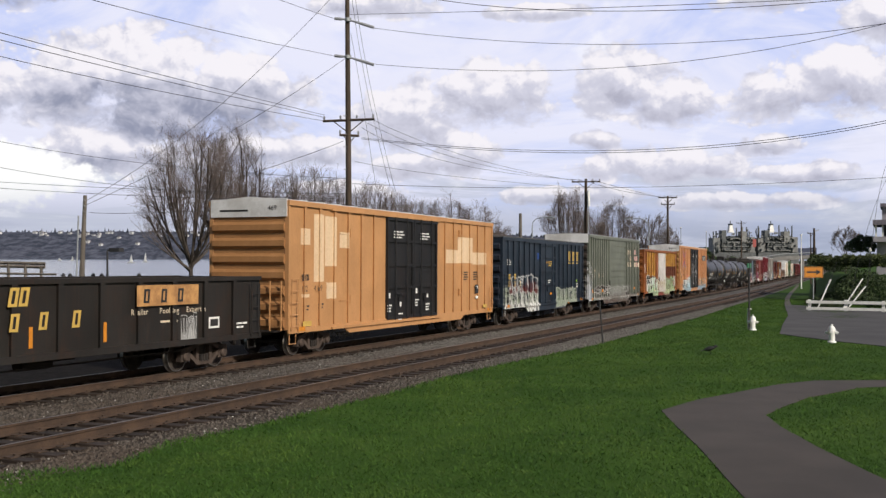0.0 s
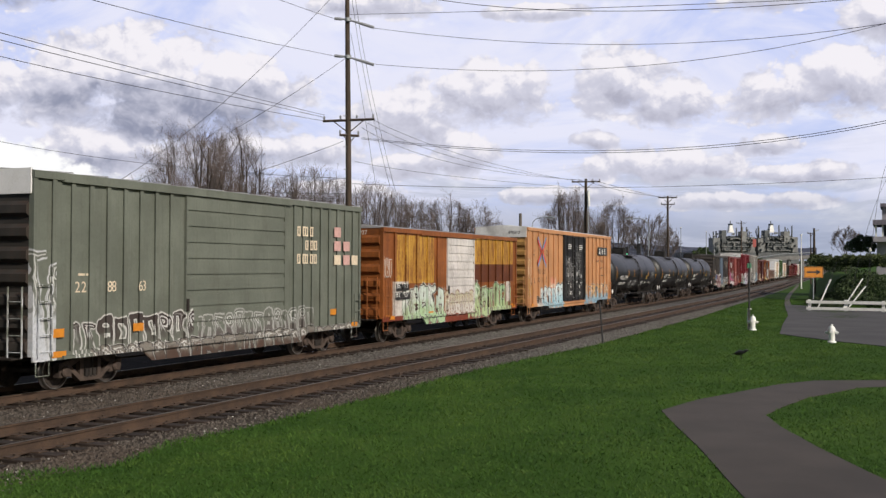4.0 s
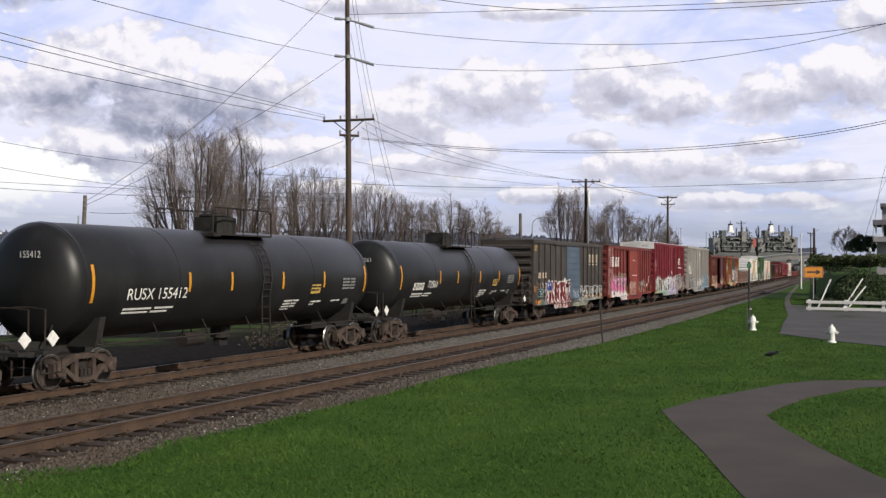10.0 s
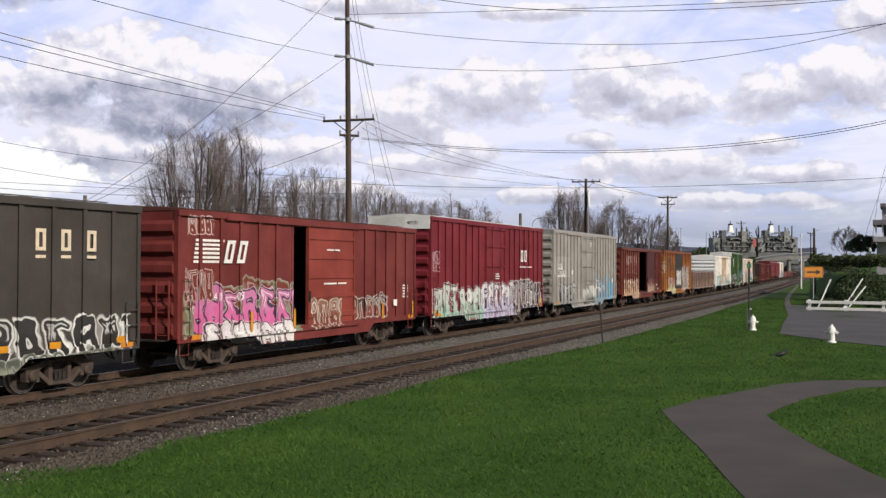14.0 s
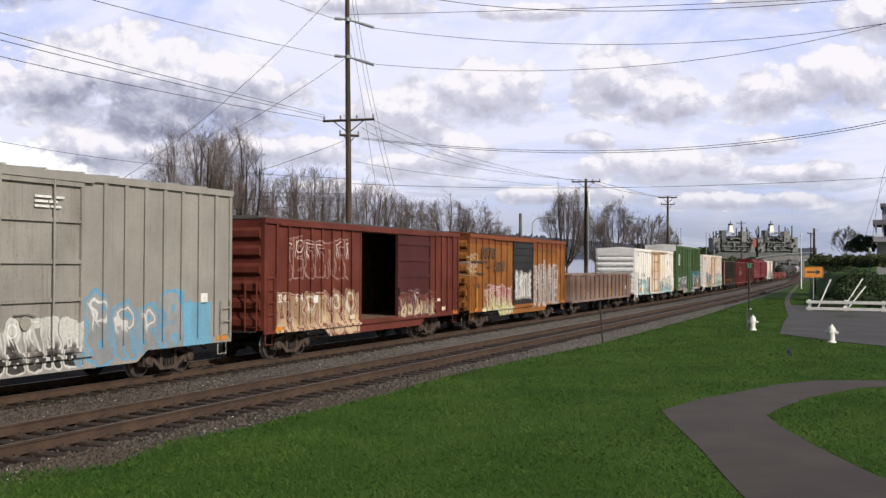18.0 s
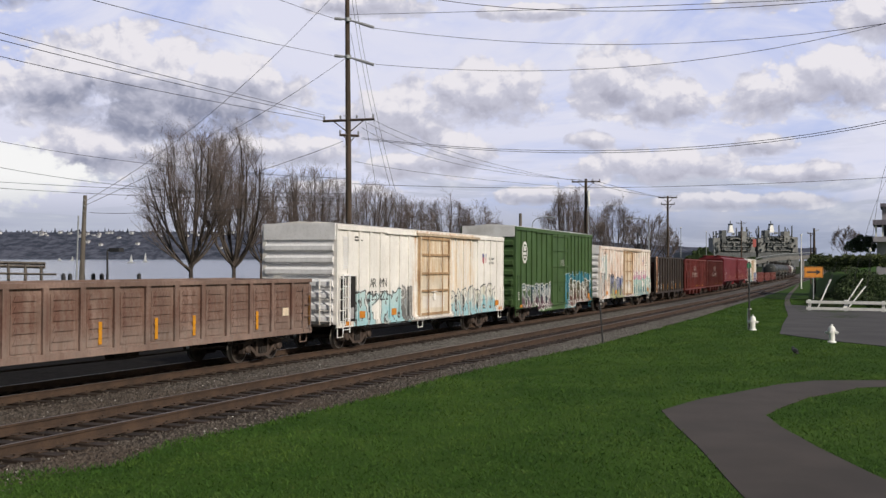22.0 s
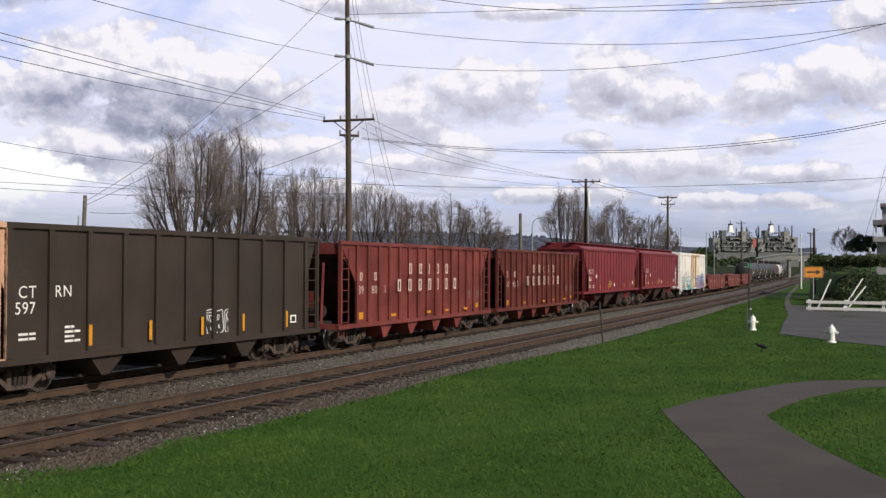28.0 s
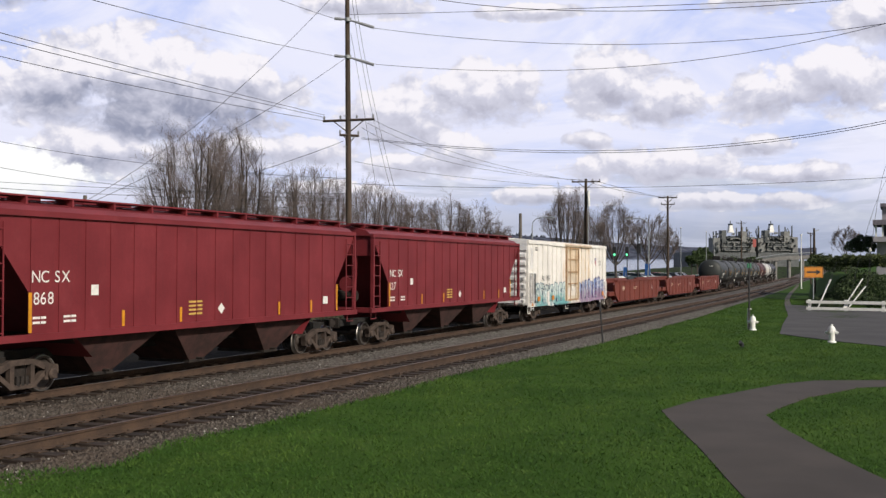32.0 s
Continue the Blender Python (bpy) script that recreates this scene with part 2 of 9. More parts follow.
    sheet = n.t.nodes.new("ShaderNodeTexWhiteNoise")
    sheet.noise_dimensions = "1D"
    n.put(sheet.inputs["W"], n.math("FLOOR", n.math("MULTIPLY", y, 0.83)))
    c = n.mix(n.math("MULTIPLY", sheet.outputs["Value"], 0.16), c, tuple(0.5 * k for k in col))
    blotch = n.noise(n.scaled(o, (1, 1.5, 0.7)), 1.1, 7, 0.72, 0.3)
    c = n.mix(n.math("MULTIPLY", n.ramp(blotch, 0.48, 0.68), 0.14 + 0.55 * rust), c, tuple(0.4 * a + 0.35 * b for a, b in zip(rust_col, col)))
    chalk = n.noise(n.scaled(o, (1, 0.9, 0.5)), 1.7, 6, 0.7, 0.2)
    c = n.mix(n.math("MULTIPLY", n.ramp(chalk, 0.52, 0.72), 0.10 + 0.3 * fade), c, tuple(min(0.9, 1.35 * k + 0.035) for k in col))
    scuff = n.noise(n.scaled(o, (1, 1.0, 2.2)), 2.6, 6, 0.72, 0.4)
    c = n.mix(n.math("MULTIPLY", n.ramp(scuff, 0.60, 0.68), 0.12 + 0.5 * rust), c, tuple(0.55 * a + 0.45 * b for a, b in zip(rust_col, col)))
    c = n.mix(n.math("MULTIPLY", n.ramp(n.noise(o, 38, 2, 0.6), 0.60, 0.72), 0.30), c, tuple(0.6 * k for k in rust_col))
    n.bump(grime, 0.12, 0.02)
    return n.done(c)


def plain(name, col, rough=0.6, metal=0.0):
    return surface(name, col, tuple(k * 0.8 for k in col), 6, rough, metal, 0.05)


M_steel = surface("dark_running_gear", (0.035, 0.027, 0.023), (0.016, 0.013, 0.012), 5, 0.8, 0.2)
M_frame = surface("rusty_side_frame", (0.078, 0.055, 0.044), (0.034, 0.024, 0.020), 4, 0.85)
M_wheel = surface("wheel_steel", (0.10, 0.08, 0.07), (0.05, 0.04, 0.035), 6, 0.6, 0.5)
M_tread = surface("polished_tread", (0.5, 0.48, 0.46), (0.3, 0.28, 0.27), 6, 0.3, 0.9)
M_black = surface("black_underframe", (0.022, 0.02, 0.019), (0.012, 0.011, 0.011), 3, 0.85)
M_yellow = plain("reflector_yellow", (0.62, 0.27, 0.02), 0.4)
M_white = plain("stencil_white", (0.78, 0.77, 0.74))
M_ink = plain("stencil_black", (0.03, 0.028, 0.028))
M_gold = plain("lettering_gold", (0.56, 0.37, 0.09))
M_orange = plain("label_orange", (0.60, 0.22, 0.02))
M_cream = plain("lettering_pale", (0.72, 0.6, 0.45))
M_pale_board = plain("number_board_pale", (0.62, 0.60, 0.56))
M_wood_in = surface("car_floor_wood", (0.2, 0.13, 0.085), (0.08, 0.055, 0.04), 3, 0.85, stretch=(6, 1, 1))

# ---------------------------------------------------------------- sky with broken cumulus: a far shell ahead of the camera
CLOUDS = ((-16.0, 9.4, 4.0, 2.6), (-11.6, 9.0, 3.6, 1.9), (-20.6, 8.8, 3.4, 2.2), (-14.5, 7.4, 5.6, 1.5), (-24.6, 8.0, 2.6, 1.7), (-18.4, 5.3, 3.0, 1.4), (-11.5, 5.6, 3.0, 1.0), (-2.2, 7.4, 2.8, 2.0), (-7.0, 5.6, 3.2, 1.0), (2.6, 8.6, 3.6, 2.0), (9.6, 9.4, 2.6, 1.9), (12.2, 8.2, 2.3, 1.5), (17.2, 8.2, 2.6, 1.3), (20.6, 8.9, 3.6, 1.8), (24.0, 11.8, 3.2, 1.4),
          (8.1, 6.25, 1.35, 0.55), (17.2, 5.75, 1.6, 0.6), (11.4, 4.8, 4.2, 1.0), (1.2, 5.5, 1.9, 1.3), (-2.2, 4.9, 2.4, 0.8), (19.0, 4.3, 3.0, 0.6), (17.5, 13.3, 3.4, 0.7), (-4.0, 13.6, 3.4, 0.8), (5.0, 13.2, 2.6, 0.5), (-23.0, 13.2, 3.0, 0.9), (7.0, 3.3, 4.0, 0.55), (16.0, 2.9, 5.0, 0.5), (-5.5, 3.5, 3.5, 0.7))


def cloud_material():
    """Emission in degrees of bearing and height: a pale veil with heaped clouds, lit above and grey below."""
    n = Nodes("cumulus_sky", 1.0)
    for l in list(n.t.links):
        n.t.links.remove(l)
    g = n.coord("UV")
    u, v, _ = n.xyz(g)

    def moved(vec, by):
        m = n.t.nodes.new("ShaderNodeVectorMath")
        m.operation = "ADD"
        n.put(m.inputs[0], vec)
        m.inputs[1].default_value = by
        return m.outputs[0]

    def billow(vec, size):
        """Round heaps upon heaps: high in the middle of each."""
        q = n.t.nodes.new("ShaderNodeTexVoronoi")
        q.feature = "SMOOTH_F1"
        q.inputs["Smoothness"].default_value = 0.35
        q.inputs["Scale"].default_value, q.inputs["Detail"].default_value = 1.0 / size, 3.0
        q.inputs["Roughness"].default_value, q.inputs["Lacunarity"].default_value = 0.55, 2.2
        n.put(q.inputs["Vector"], vec)
        return n.math("SUBTRACT", 0.5, n.math("MULTIPLY", q.outputs["Distance"], 0.8))
    wn3 = n.t.nodes.new("ShaderNodeTexNoise")
    wn3.inputs["Scale"].default_value, wn3.inputs["Detail"].default_value = 0.5, 5.0
    n.put(wn3.inputs["Vector"], g)
    bent = n.t.nodes.new("ShaderNodeVectorMath")
    bent.operation = "MULTIPLY_ADD"
    n.put(bent.inputs[0], wn3.outputs["Color"])
    bent.inputs[1].default_value = (1.5, 1.1, 0)
    n.put(bent.inputs[2], n.scaled(g, (1.0, 1.25, 1)))
    vec = bent.outputs[0]
    heap, heap_up = billow(vec, 2.1), billow(moved(vec, (0.32, 0.55, 0)), 2.1)
    puff = n.noise(n.scaled(g, (0.42, 0.55, 1)), 1.0, 10, 0.6, 0.1)
    puff2 = n.noise(n.scaled(g, (0.16, 0.30, 1)), 1.0, 6, 0.55, 0.4)
    fine = n.noise(n.scaled(g, (1.0, 1.3, 1)), 1.0, 8, 0.6, 0.2)
    dens, lift, mass = None, None, None
    for cu, cv, a, b in CLOUDS:
        a, b = a * 1.12, b * 1.15
        du = n.math("MULTIPLY", n.math("SUBTRACT", u, cu), 1.0 / a)
        dv = n.math("MULTIPLY", n.math("SUBTRACT", v, cv), 1.0 / b)
        low = n.math("MULTIPLY", n.math("MINIMUM", dv, 0.0), 0.7)
        r2 = n.math("ADD", n.math("MULTIPLY", du, du), n.math("ADD", n.math("MULTIPLY", dv, dv), n.math("MULTIPLY", low, low)))
        d = n.math("SUBTRACT", 1.0, r2)
        w = n.math("MAXIMUM", d, 0.0)
        h = n.math("MULTIPLY", w, dv)
        dens = d if dens is None else n.math("MAXIMUM", dens, d)
        lift = h if lift is None else n.math("ADD", lift, h)
        mass = w if mass is None else n.math("ADD", mass, w)
    dens = n.math("MAXIMUM", dens, -1.2)
    gu, gv = n.math("MULTIPLY", n.math("ADD", u, 14.8), 1 / 6.0), n.math("MULTIPLY", n.math("SUBTRACT", v, 7.4), 1 / 1.5)
    gloom = n.ramp(n.math("ADD", n.math("ADD", n.math("MULTIPLY", gu, gu), n.math("MULTIPLY", gv, gv)), n.math("MULTIPLY", n.math("SUBTRACT", puff, 0.5), 2.0)), 2.0, -0.3)
    body = n.math("ADD", n.math("ADD", dens, 0.45), n.math("ADD", n.math("MULTIPLY", heap, 1.4), n.math("ADD", n.math("MULTIPLY", n.math("SUBTRACT", puff, 0.5), 1.8), n.math("MULTIPLY", n.math("SUBTRACT", puff2, 0.5), 1.0))))
    # ragged layers low over the horizon
    bands = n.noise(n.scaled(g, (0.10, 0.75, 1)), 1.0, 7, 0.6, 0.5)
    veil = n.noise(n.scaled(g, (0.05, 0.13, 1)), 1.0, 6, 0.6, 0.9)
    blue = n.mix(n.ramp(v, 1.0, 13.0), (0.57, 0.65, 0.91), (0.52, 0.60, 0.93))
    base = n.mix(n.ramp(veil, 0.34, 0.54), blue, (0.79, 0.80, 0.95))
    base = n.mix(n.math("MULTIPLY", n.ramp(bands, 0.45, 0.62), n.ramp(v, 7.0, 3.0)), base, n.mix(n.ramp(bands, 0.52, 0.75), (0.42, 0.46, 0.58), (0.84, 0.85, 0.92)))
    base = n.mix(n.math("MULTIPLY", n.ramp(puff2, 0.54, 0.66), 0.7), base, (0.90, 0.90, 0.97))
    # lit flanks towards the sun, dark flat bases
    shade = n.math("ADD", n.math("MULTIPLY", lift, 1.7), n.math("MULTIPLY", n.math("SUBTRACT", heap, heap_up), 1.3))
    shade = n.math("ADD", shade, n.math("MULTIPLY", n.math("SUBTRACT", fine, 0.5), 0.35))
    shade = n.math("ADD", shade, n.math("SUBTRACT", 0.26, n.math("ADD", n.math("MULTIPLY", gloom, 0.5), n.math("MULTIPLY", n.math("MINIMUM", mass, 1.4), 0.14))))
    under = n.mix(n.ramp(n.math("ADD", u, n.math("MULTIPLY", puff2, 4.0)), -9.0, -2.0), (0.29, 0.31, 0.42), (0.43, 0.43, 0.53))
    col = n.mix(n.ramp(shade, -0.95, 0.32), under, (0.63, 0.63, 0.74))
    col = n.mix(n.ramp(shade, 0.10, 0.80), col, (0.90, 0.87, 0.92))
    rim = n.math("ADD", body, n.math("MULTIPLY", n.math("SUBTRACT", fine, 0.5), 0.5))
    c = n.mix(n.ramp(rim, -0.18, n.math("ADD", 0.30, n.math("MULTIPLY", n.ramp(lift, 0.05, -0.25), 0.5))), base, col)
    glare = n.ramp(n.math("ADD", n.math("MULTIPLY", n.math("ABSOLUTE", n.math("ADD", u, 23.2)), 0.36), n.math("ADD", n.math("ABSOLUTE", n.math("SUBTRACT", v, 4.3)), n.math("MULTIPLY", n.math("ADD", n.math("SUBTRACT", puff, 0.5), n.math("MULTIPLY", heap, -0.5)), 2.6))), 2.5, 1.9)
    c = n.mix(glare, c, (1.0, 1.0, 1.0))
    c = n.mix(n.math("MULTIPLY", n.ramp(v, 4.4, 0.8), 0.8), c, n.mix(n.ramp(bands, 0.42, 0.6), (0.31, 0.35, 0.46), (0.52, 0.55, 0.66)))
    e = n.t.nodes.new("ShaderNodeEmission")
    n.put(e.inputs[0], c)
    e.inputs[1].default_value = 1.03
    n.t.links.new(e.outputs[0], n.t.nodes["Material Output"].inputs[0])
    return n.mat


def sky_shell():
    g, uv = Geo(), []
    cols, rows, r = 49, 25, 4300.0
    head = math.atan2(VIEW.y, VIEW.x)
    for j in range(rows):
        el = -1.5 + 44.0 * j / (rows - 1)
        for i in range(cols):
            az = -48.0 + 96.0 * i / (cols - 1)
            a = head - radians(az)
            g.v.append((r * math.cos(radians(el)) * math.cos(a), r * math.cos(radians(el)) * math.sin(a), r * math.sin(radians(el))))
            uv.append((az, el))
    g.f = [(j * cols + i, j * cols + i + 1, (j + 1) * cols + i + 1, (j + 1) * cols + i) for j in range(rows - 1) for i in range(cols - 1)]
    me = g.mesh("cloud_backdrop", cloud_material(), True)
    lay = me.uv_layers.new(name="sky")
    for li, loop in enumerate(me.loops):
        lay.data[li].uv = uv[loop.vertex_index]
    ob = new("cloud_backdrop", me)
    return tagged(ob, "pale blue sky filled with broken white and grey cumulus clouds", "sky", kind="structure")


clouds = sky_shell()

# ---------------------------------------------------------------- ground, line side and water
def smooth(a, b, x):
    t = min(max((x - a) / (b - a), 0.0), 1.0)
    return t * t * (3 - 2 * t)


def bank(x, y):
    """Rise of the planted bank behind the guard rail."""
    return 2.3 * smooth(80, 90, y) * smooth(0.2, 3.0, x + 0.0706 * y) * (1 - smooth(230, 300, y))


# the ragged edge of the grass against the ballast: metres along, offset from the line
EDGE_Y = (8.0, 10.6, 11.2, 11.8, 12.7, 13.9, 15.3, 21.0, 25.0, 29.0, 38.0, 51.0, 64.0, 100.0, 170.0)
EDGE_X = (-11.5, -11.28, -10.85, -10.27, -10.5, -10.86, -10.57, -10.44, -10.71, -10.58, -10.0, -10.0, -10.0, -10.9, -11.3)


def grass_edge(y):
    if y <= EDGE_Y[0]:
        return EDGE_X[0]
    for i in range(1, len(EDGE_Y)):
        if y < EDGE_Y[i]:
            return EDGE_X[i - 1] + (EDGE_X[i] - EDGE_X[i - 1]) * (y - EDGE_Y[i - 1]) / (EDGE_Y[i] - EDGE_Y[i - 1])
    return EDGE_X[-1]


def height(x, y):
    yy = min(max(y, -60.0), 420.0)
    xr = x - bend(min(max(y, 0.0), 600.0))[0]
    z = LAWN_Z - GRADE * yy
    e = grass_edge(y)
    if xr > e:
        z += bank(x, y) + 0.05 * noise.noise((x * 0.35, y * 0.2, 0)) * smooth(e, e + 1.6, xr)
        z += 0.03 * smooth(e + 1.6, e, xr)
    else:
        z += 0.03 - 0.75 * smooth(e, e - 1.2, xr)
    if xr < -22:
        k = 60 * smooth(105, 150, y)
        z += -0.3 - 2.2 * smooth(-45 - k, -60 - k, xr) - 6.0 * smooth(-62 - k, -95 - k, xr)
        z += 1.5 * smooth(40, 130, y) * smooth(-24, -34, xr) * (1 - smooth(-45 - k, -70 - k, xr))
    return z


def ground():
    xs = sorted(set([-4500, -2500, -1200, -600, -300, -220, -180] + list(range(-160, -100, 10)) + list(range(-100, -26, 4)) + [k * 0.5 for k in range(-52, 25)] + [-12 + 0.1 * k for k in range(28)] + [14, 18, 24, 32, 45, 70, 120, 250, 600, 1500, 4500]))
    ys = sorted(set([-4500, -1500, -500, -150, -50, -20, -8, 0, 5] + [8 + k * 1.0 for k in range(100)] + list(range(108, 300, 6)) + [320, 360, 420, 500, 600, 800, 1200, 2000, 3200, 4500]))
    g = Geo()
    g.sheet([(x, y, height(x, y)) for y in ys for x in xs], len(xs))
    n = Nodes("lawn_and_dirt", 0.95, 0, 0.04)
    o = n.coord()
    x, y, z = n.xyz(o)
    a, b, c = n.noise(o, 0.35, 4), n.noise(o, 2.2, 5, 0.65), n.noise(n.scaled(o, (1, 1, 0.3)), 45, 3, 0.7)
    green = n.mix(n.ramp(a, 0.3, 0.7), (0.030, 0.066, 0.012), (0.064, 0.114, 0.022))
    green = n.mix(n.math("MULTIPLY", n.ramp(b, 0.5, 0.72), 0.55), green, (0.075, 0.112, 0.026))
    green = n.mix(n.math("MULTIPLY", n.ramp(c, 0.3, 0.62), 0.75), (0.029, 0.067, 0.009), green)
    # Dirt colours are darkened to carry the train's shade beyond the track.
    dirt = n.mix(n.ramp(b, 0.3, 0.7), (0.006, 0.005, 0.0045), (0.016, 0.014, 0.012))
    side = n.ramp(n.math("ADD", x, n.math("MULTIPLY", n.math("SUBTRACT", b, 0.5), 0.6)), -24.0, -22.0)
    worn = n.math("MULTIPLY", side, n.ramp(n.math("ABSOLUTE", n.math("ADD", n.math("ADD", x, n.math("MULTIPLY", y, 0.118)), n.math("MULTIPLY", n.math("SUBTRACT", a, 0.5), 0.8)), 1.0), 0.45, 0.25))
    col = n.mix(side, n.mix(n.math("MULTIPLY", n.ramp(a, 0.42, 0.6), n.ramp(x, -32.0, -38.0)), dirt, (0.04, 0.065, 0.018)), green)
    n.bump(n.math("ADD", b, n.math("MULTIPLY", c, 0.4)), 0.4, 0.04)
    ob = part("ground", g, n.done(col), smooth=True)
    tagged(ob, "green mown lawn falling gently along the railway", "ground", kind="structure")


ground()


def swept(name, section, mat, s0, s1, step, smooth_it=False, closed=False):
    g = Geo()
    k = int((s1 - s0) / step) + 1
    pts = [on_track(s0 + i * step, off, z) for i in range(k) for off, z in (section + section[:1] if closed else section)]
    g.sheet(pts, len(section) + (1 if closed else 0))
    return part(name, g, mat, smooth=smooth_it)


def railway():
    n = Nodes("crushed_stone", 0.9, 0, 0.12)
    o = n.coord()
    v = n.t.nodes.new("ShaderNodeTexVoronoi")
    v.inputs["Scale"].default_value = 17
    n.put(v.inputs["Vector"], o)
    a = n.noise(o, 0.5, 4)
    tone = n.xyz(v.outputs["Color"])[0]
    x, y, _ = n.xyz(o)
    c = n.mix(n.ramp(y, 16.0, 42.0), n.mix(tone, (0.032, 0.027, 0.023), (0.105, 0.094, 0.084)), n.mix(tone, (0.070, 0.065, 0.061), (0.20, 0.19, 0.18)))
    xr = n.math("ADD", x, n.math("MULTIPLY", n.math("MULTIPLY", y, y), CURVE / 2))
    near = n.math("MINIMUM", n.math("ABSOLUTE", n.math("ADD", xr, 12.96)), n.math("ABSOLUTE", n.math("ADD", xr, 19.235)))
    c = n.mix(n.ramp(n.math("ADD", near, n.math("MULTIPLY", n.math("SUBTRACT", a, 0.5), 1.0)), 1.75, 1.3), c, n.mix(tone, (0.022, 0.016, 0.012), (0.066, 0.048, 0.036)))
    c = n.mix(n.math("MULTIPLY", n.ramp(a, 0.45, 0.65), 0.4), c, (0.058, 0.044, 0.035))
    n.bump(v.outputs["Distance"], 1.0, -0.05)
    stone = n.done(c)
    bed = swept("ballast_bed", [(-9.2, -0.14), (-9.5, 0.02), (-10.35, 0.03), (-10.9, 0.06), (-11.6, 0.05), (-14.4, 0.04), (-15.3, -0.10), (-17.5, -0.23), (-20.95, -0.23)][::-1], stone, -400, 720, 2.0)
    # The train's shade on this shoulder is painted in as near-black colour.
    far = swept("shaded_shoulder", [(-20.95, -0.23), (-22.8, -0.85), (-22.9, -1.4)][::-1], surface("shoulder_train_shade", (0.012, 0.0105, 0.010), (0.005, 0.0045, 0.004), 3, 0.95, spec=0.05), -400, 720, 2.0)
    tagged(far, "stone shoulder beyond the tracks, coloured black for the train's shade", "shoulder", kind="structure")
    tagged(bed, "grey crushed stone ballast under two railway tracks", "ballast", kind="structure")

    M_rail = surface("rusty_rail", (0.075, 0.045, 0.029), (0.042, 0.026, 0.018), 2, 0.85)
    M_head = surface("rail_head_worn", (0.20, 0.165, 0.14), (0.12, 0.095, 0.08), 3, 0.45, 0.6)
    prof = [(-0.075, -0.18), (-0.075, -0.165), (-0.012, -0.145), (-0.012, -0.045), (-0.036, -0.035), (-0.036, -0.003), (0.036, -0.003), (0.036, -0.035), (0.012, -0.045), (0.012, -0.145), (0.075, -0.165), (0.075, -0.18)]
    M_tie = surface("weathered_tie", (0.044, 0.028, 0.020), (0.019, 0.0125, 0.0095), 2, 0.9, per_object=0.6, stretch=(1, 8, 8))
    M_ties = surface("weathered_ties_joined", (0.050, 0.036, 0.028), (0.022, 0.016, 0.013), 2, 0.9, per_object=0.6, island=True, stretch=(1, 8, 8))
    M_plate = surface("tie_plate_rust", (0.075, 0.048, 0.034), (0.04, 0.026, 0.018), 8, 0.85)
    tie_me = Geo().prism([(-0.11, -0.17), (0.11, -0.17), (0.115, -0.012), (0.10, 0.0), (-0.10, 0.0), (-0.115, -0.012)][::-1], "x", -1.3, 1.3).mesh("tie", M_tie)
    for label, cx, cz, s_end in (("empty nearer railway track with rusty rails on dark wooden ties", NEAR_X, NEAR_Z, 118), ("railway track that carries the freight train", TRAIN_X, 0.0, 100)):
        track = thing("railway_track", label, "railway track", kind="structure")
        for side in (-0.7525, 0.7525):
            off = cx + side
            r = swept("rail", [(off + a, cz + b) for a, b in prof], M_rail, -400, 720, 2.0, closed=True)
            r.parent = track
            h = swept("rail_head", [(off + 0.03, cz + 0.001), (off - 0.03, cz + 0.001)], M_head, -400, 720, 2.0)
            h.parent = r
        rest, plates = Geo(), Geo()
        s = -8.0
        rnd = random.Random(int(cx * 10))
        while s < 330:
            p = on_track(s, cx + rnd.uniform(-0.06, 0.06), cz - 0.182 + rnd.uniform(-0.012, 0.006))
            m = Matrix.Translation(p) @ pose(0, 0, 0, 0, 0, rnd.uniform(-1.2, 1.2) + math.degrees(bend(s)[2]))
            if 8 < s < s_end:
                part("tie", tie_me, None, track, m=m)
            else:
                rest.add([m @ Vector(q) for q in ((-1.3, -0.11, -0.17), (1.3, -0.11, -0.17), (1.3, 0.11, -0.17), (-1.3, 0.11, -0.17), (-1.3, -0.11, 0), (1.3, -0.11, 0), (1.3, 0.11, 0), (-1.3, 0.11, 0))],
                         [(4, 5, 6, 7), (0, 1, 5, 4), (1, 2, 6, 5), (2, 3, 7, 6), (3, 0, 4, 7)])
            if s < 110:
                for side in (-0.7525, 0.7525):
                    q = m @ Vector((side, 0, 0.004))
                    plates.box(q.x - 0.18, q.y - 0.09, q.z, q.x + 0.18, q.y + 0.09, q.z + 0.02)
                    for dx in (-0.11, 0.11):
                        plates.box(q.x + dx - 0.015, q.y + 0.03, q.z + 0.02, q.x + dx + 0.015, q.y + 0.06, q.z + 0.05)
            s += 0.53
        part("ties_far", rest, M_ties, track)["kind"] = "stuff"
        part("tie_plates", plates, M_plate, track)["kind"] = "stuff"

    # loose stones lying on the bed
    rs = np.random.RandomState(4)
    n_st = 95000
    s = 8 + 75 * rs.rand(n_st) ** 1.7
    off = np.where(rs.rand(n_st) < 0.40, rs.uniform(-11.8, -9.7, n_st), np.where(rs.rand(n_st) < 0.86, rs.uniform(-18.2, -14.1, n_st), rs.uniform(-14.2, -11.6, n_st)))
    zz = np.interp(off, [-22.8, -20.95, -17.5, -15.3, -14.4, -11.6, -10.9, -10.35, -10.2], [-0.85, -0.23, -0.23, -0.10, 0.04, 0.05, 0.06, 0.03, 0.02])
    size = rs.uniform(0.014, 0.031, n_st)
    base = np.array([[1, 0, 0], [-1, 0, 0], [0, 1, 0], [0, -1, 0], [0, 0, 1], [0, 0, -1]], float)
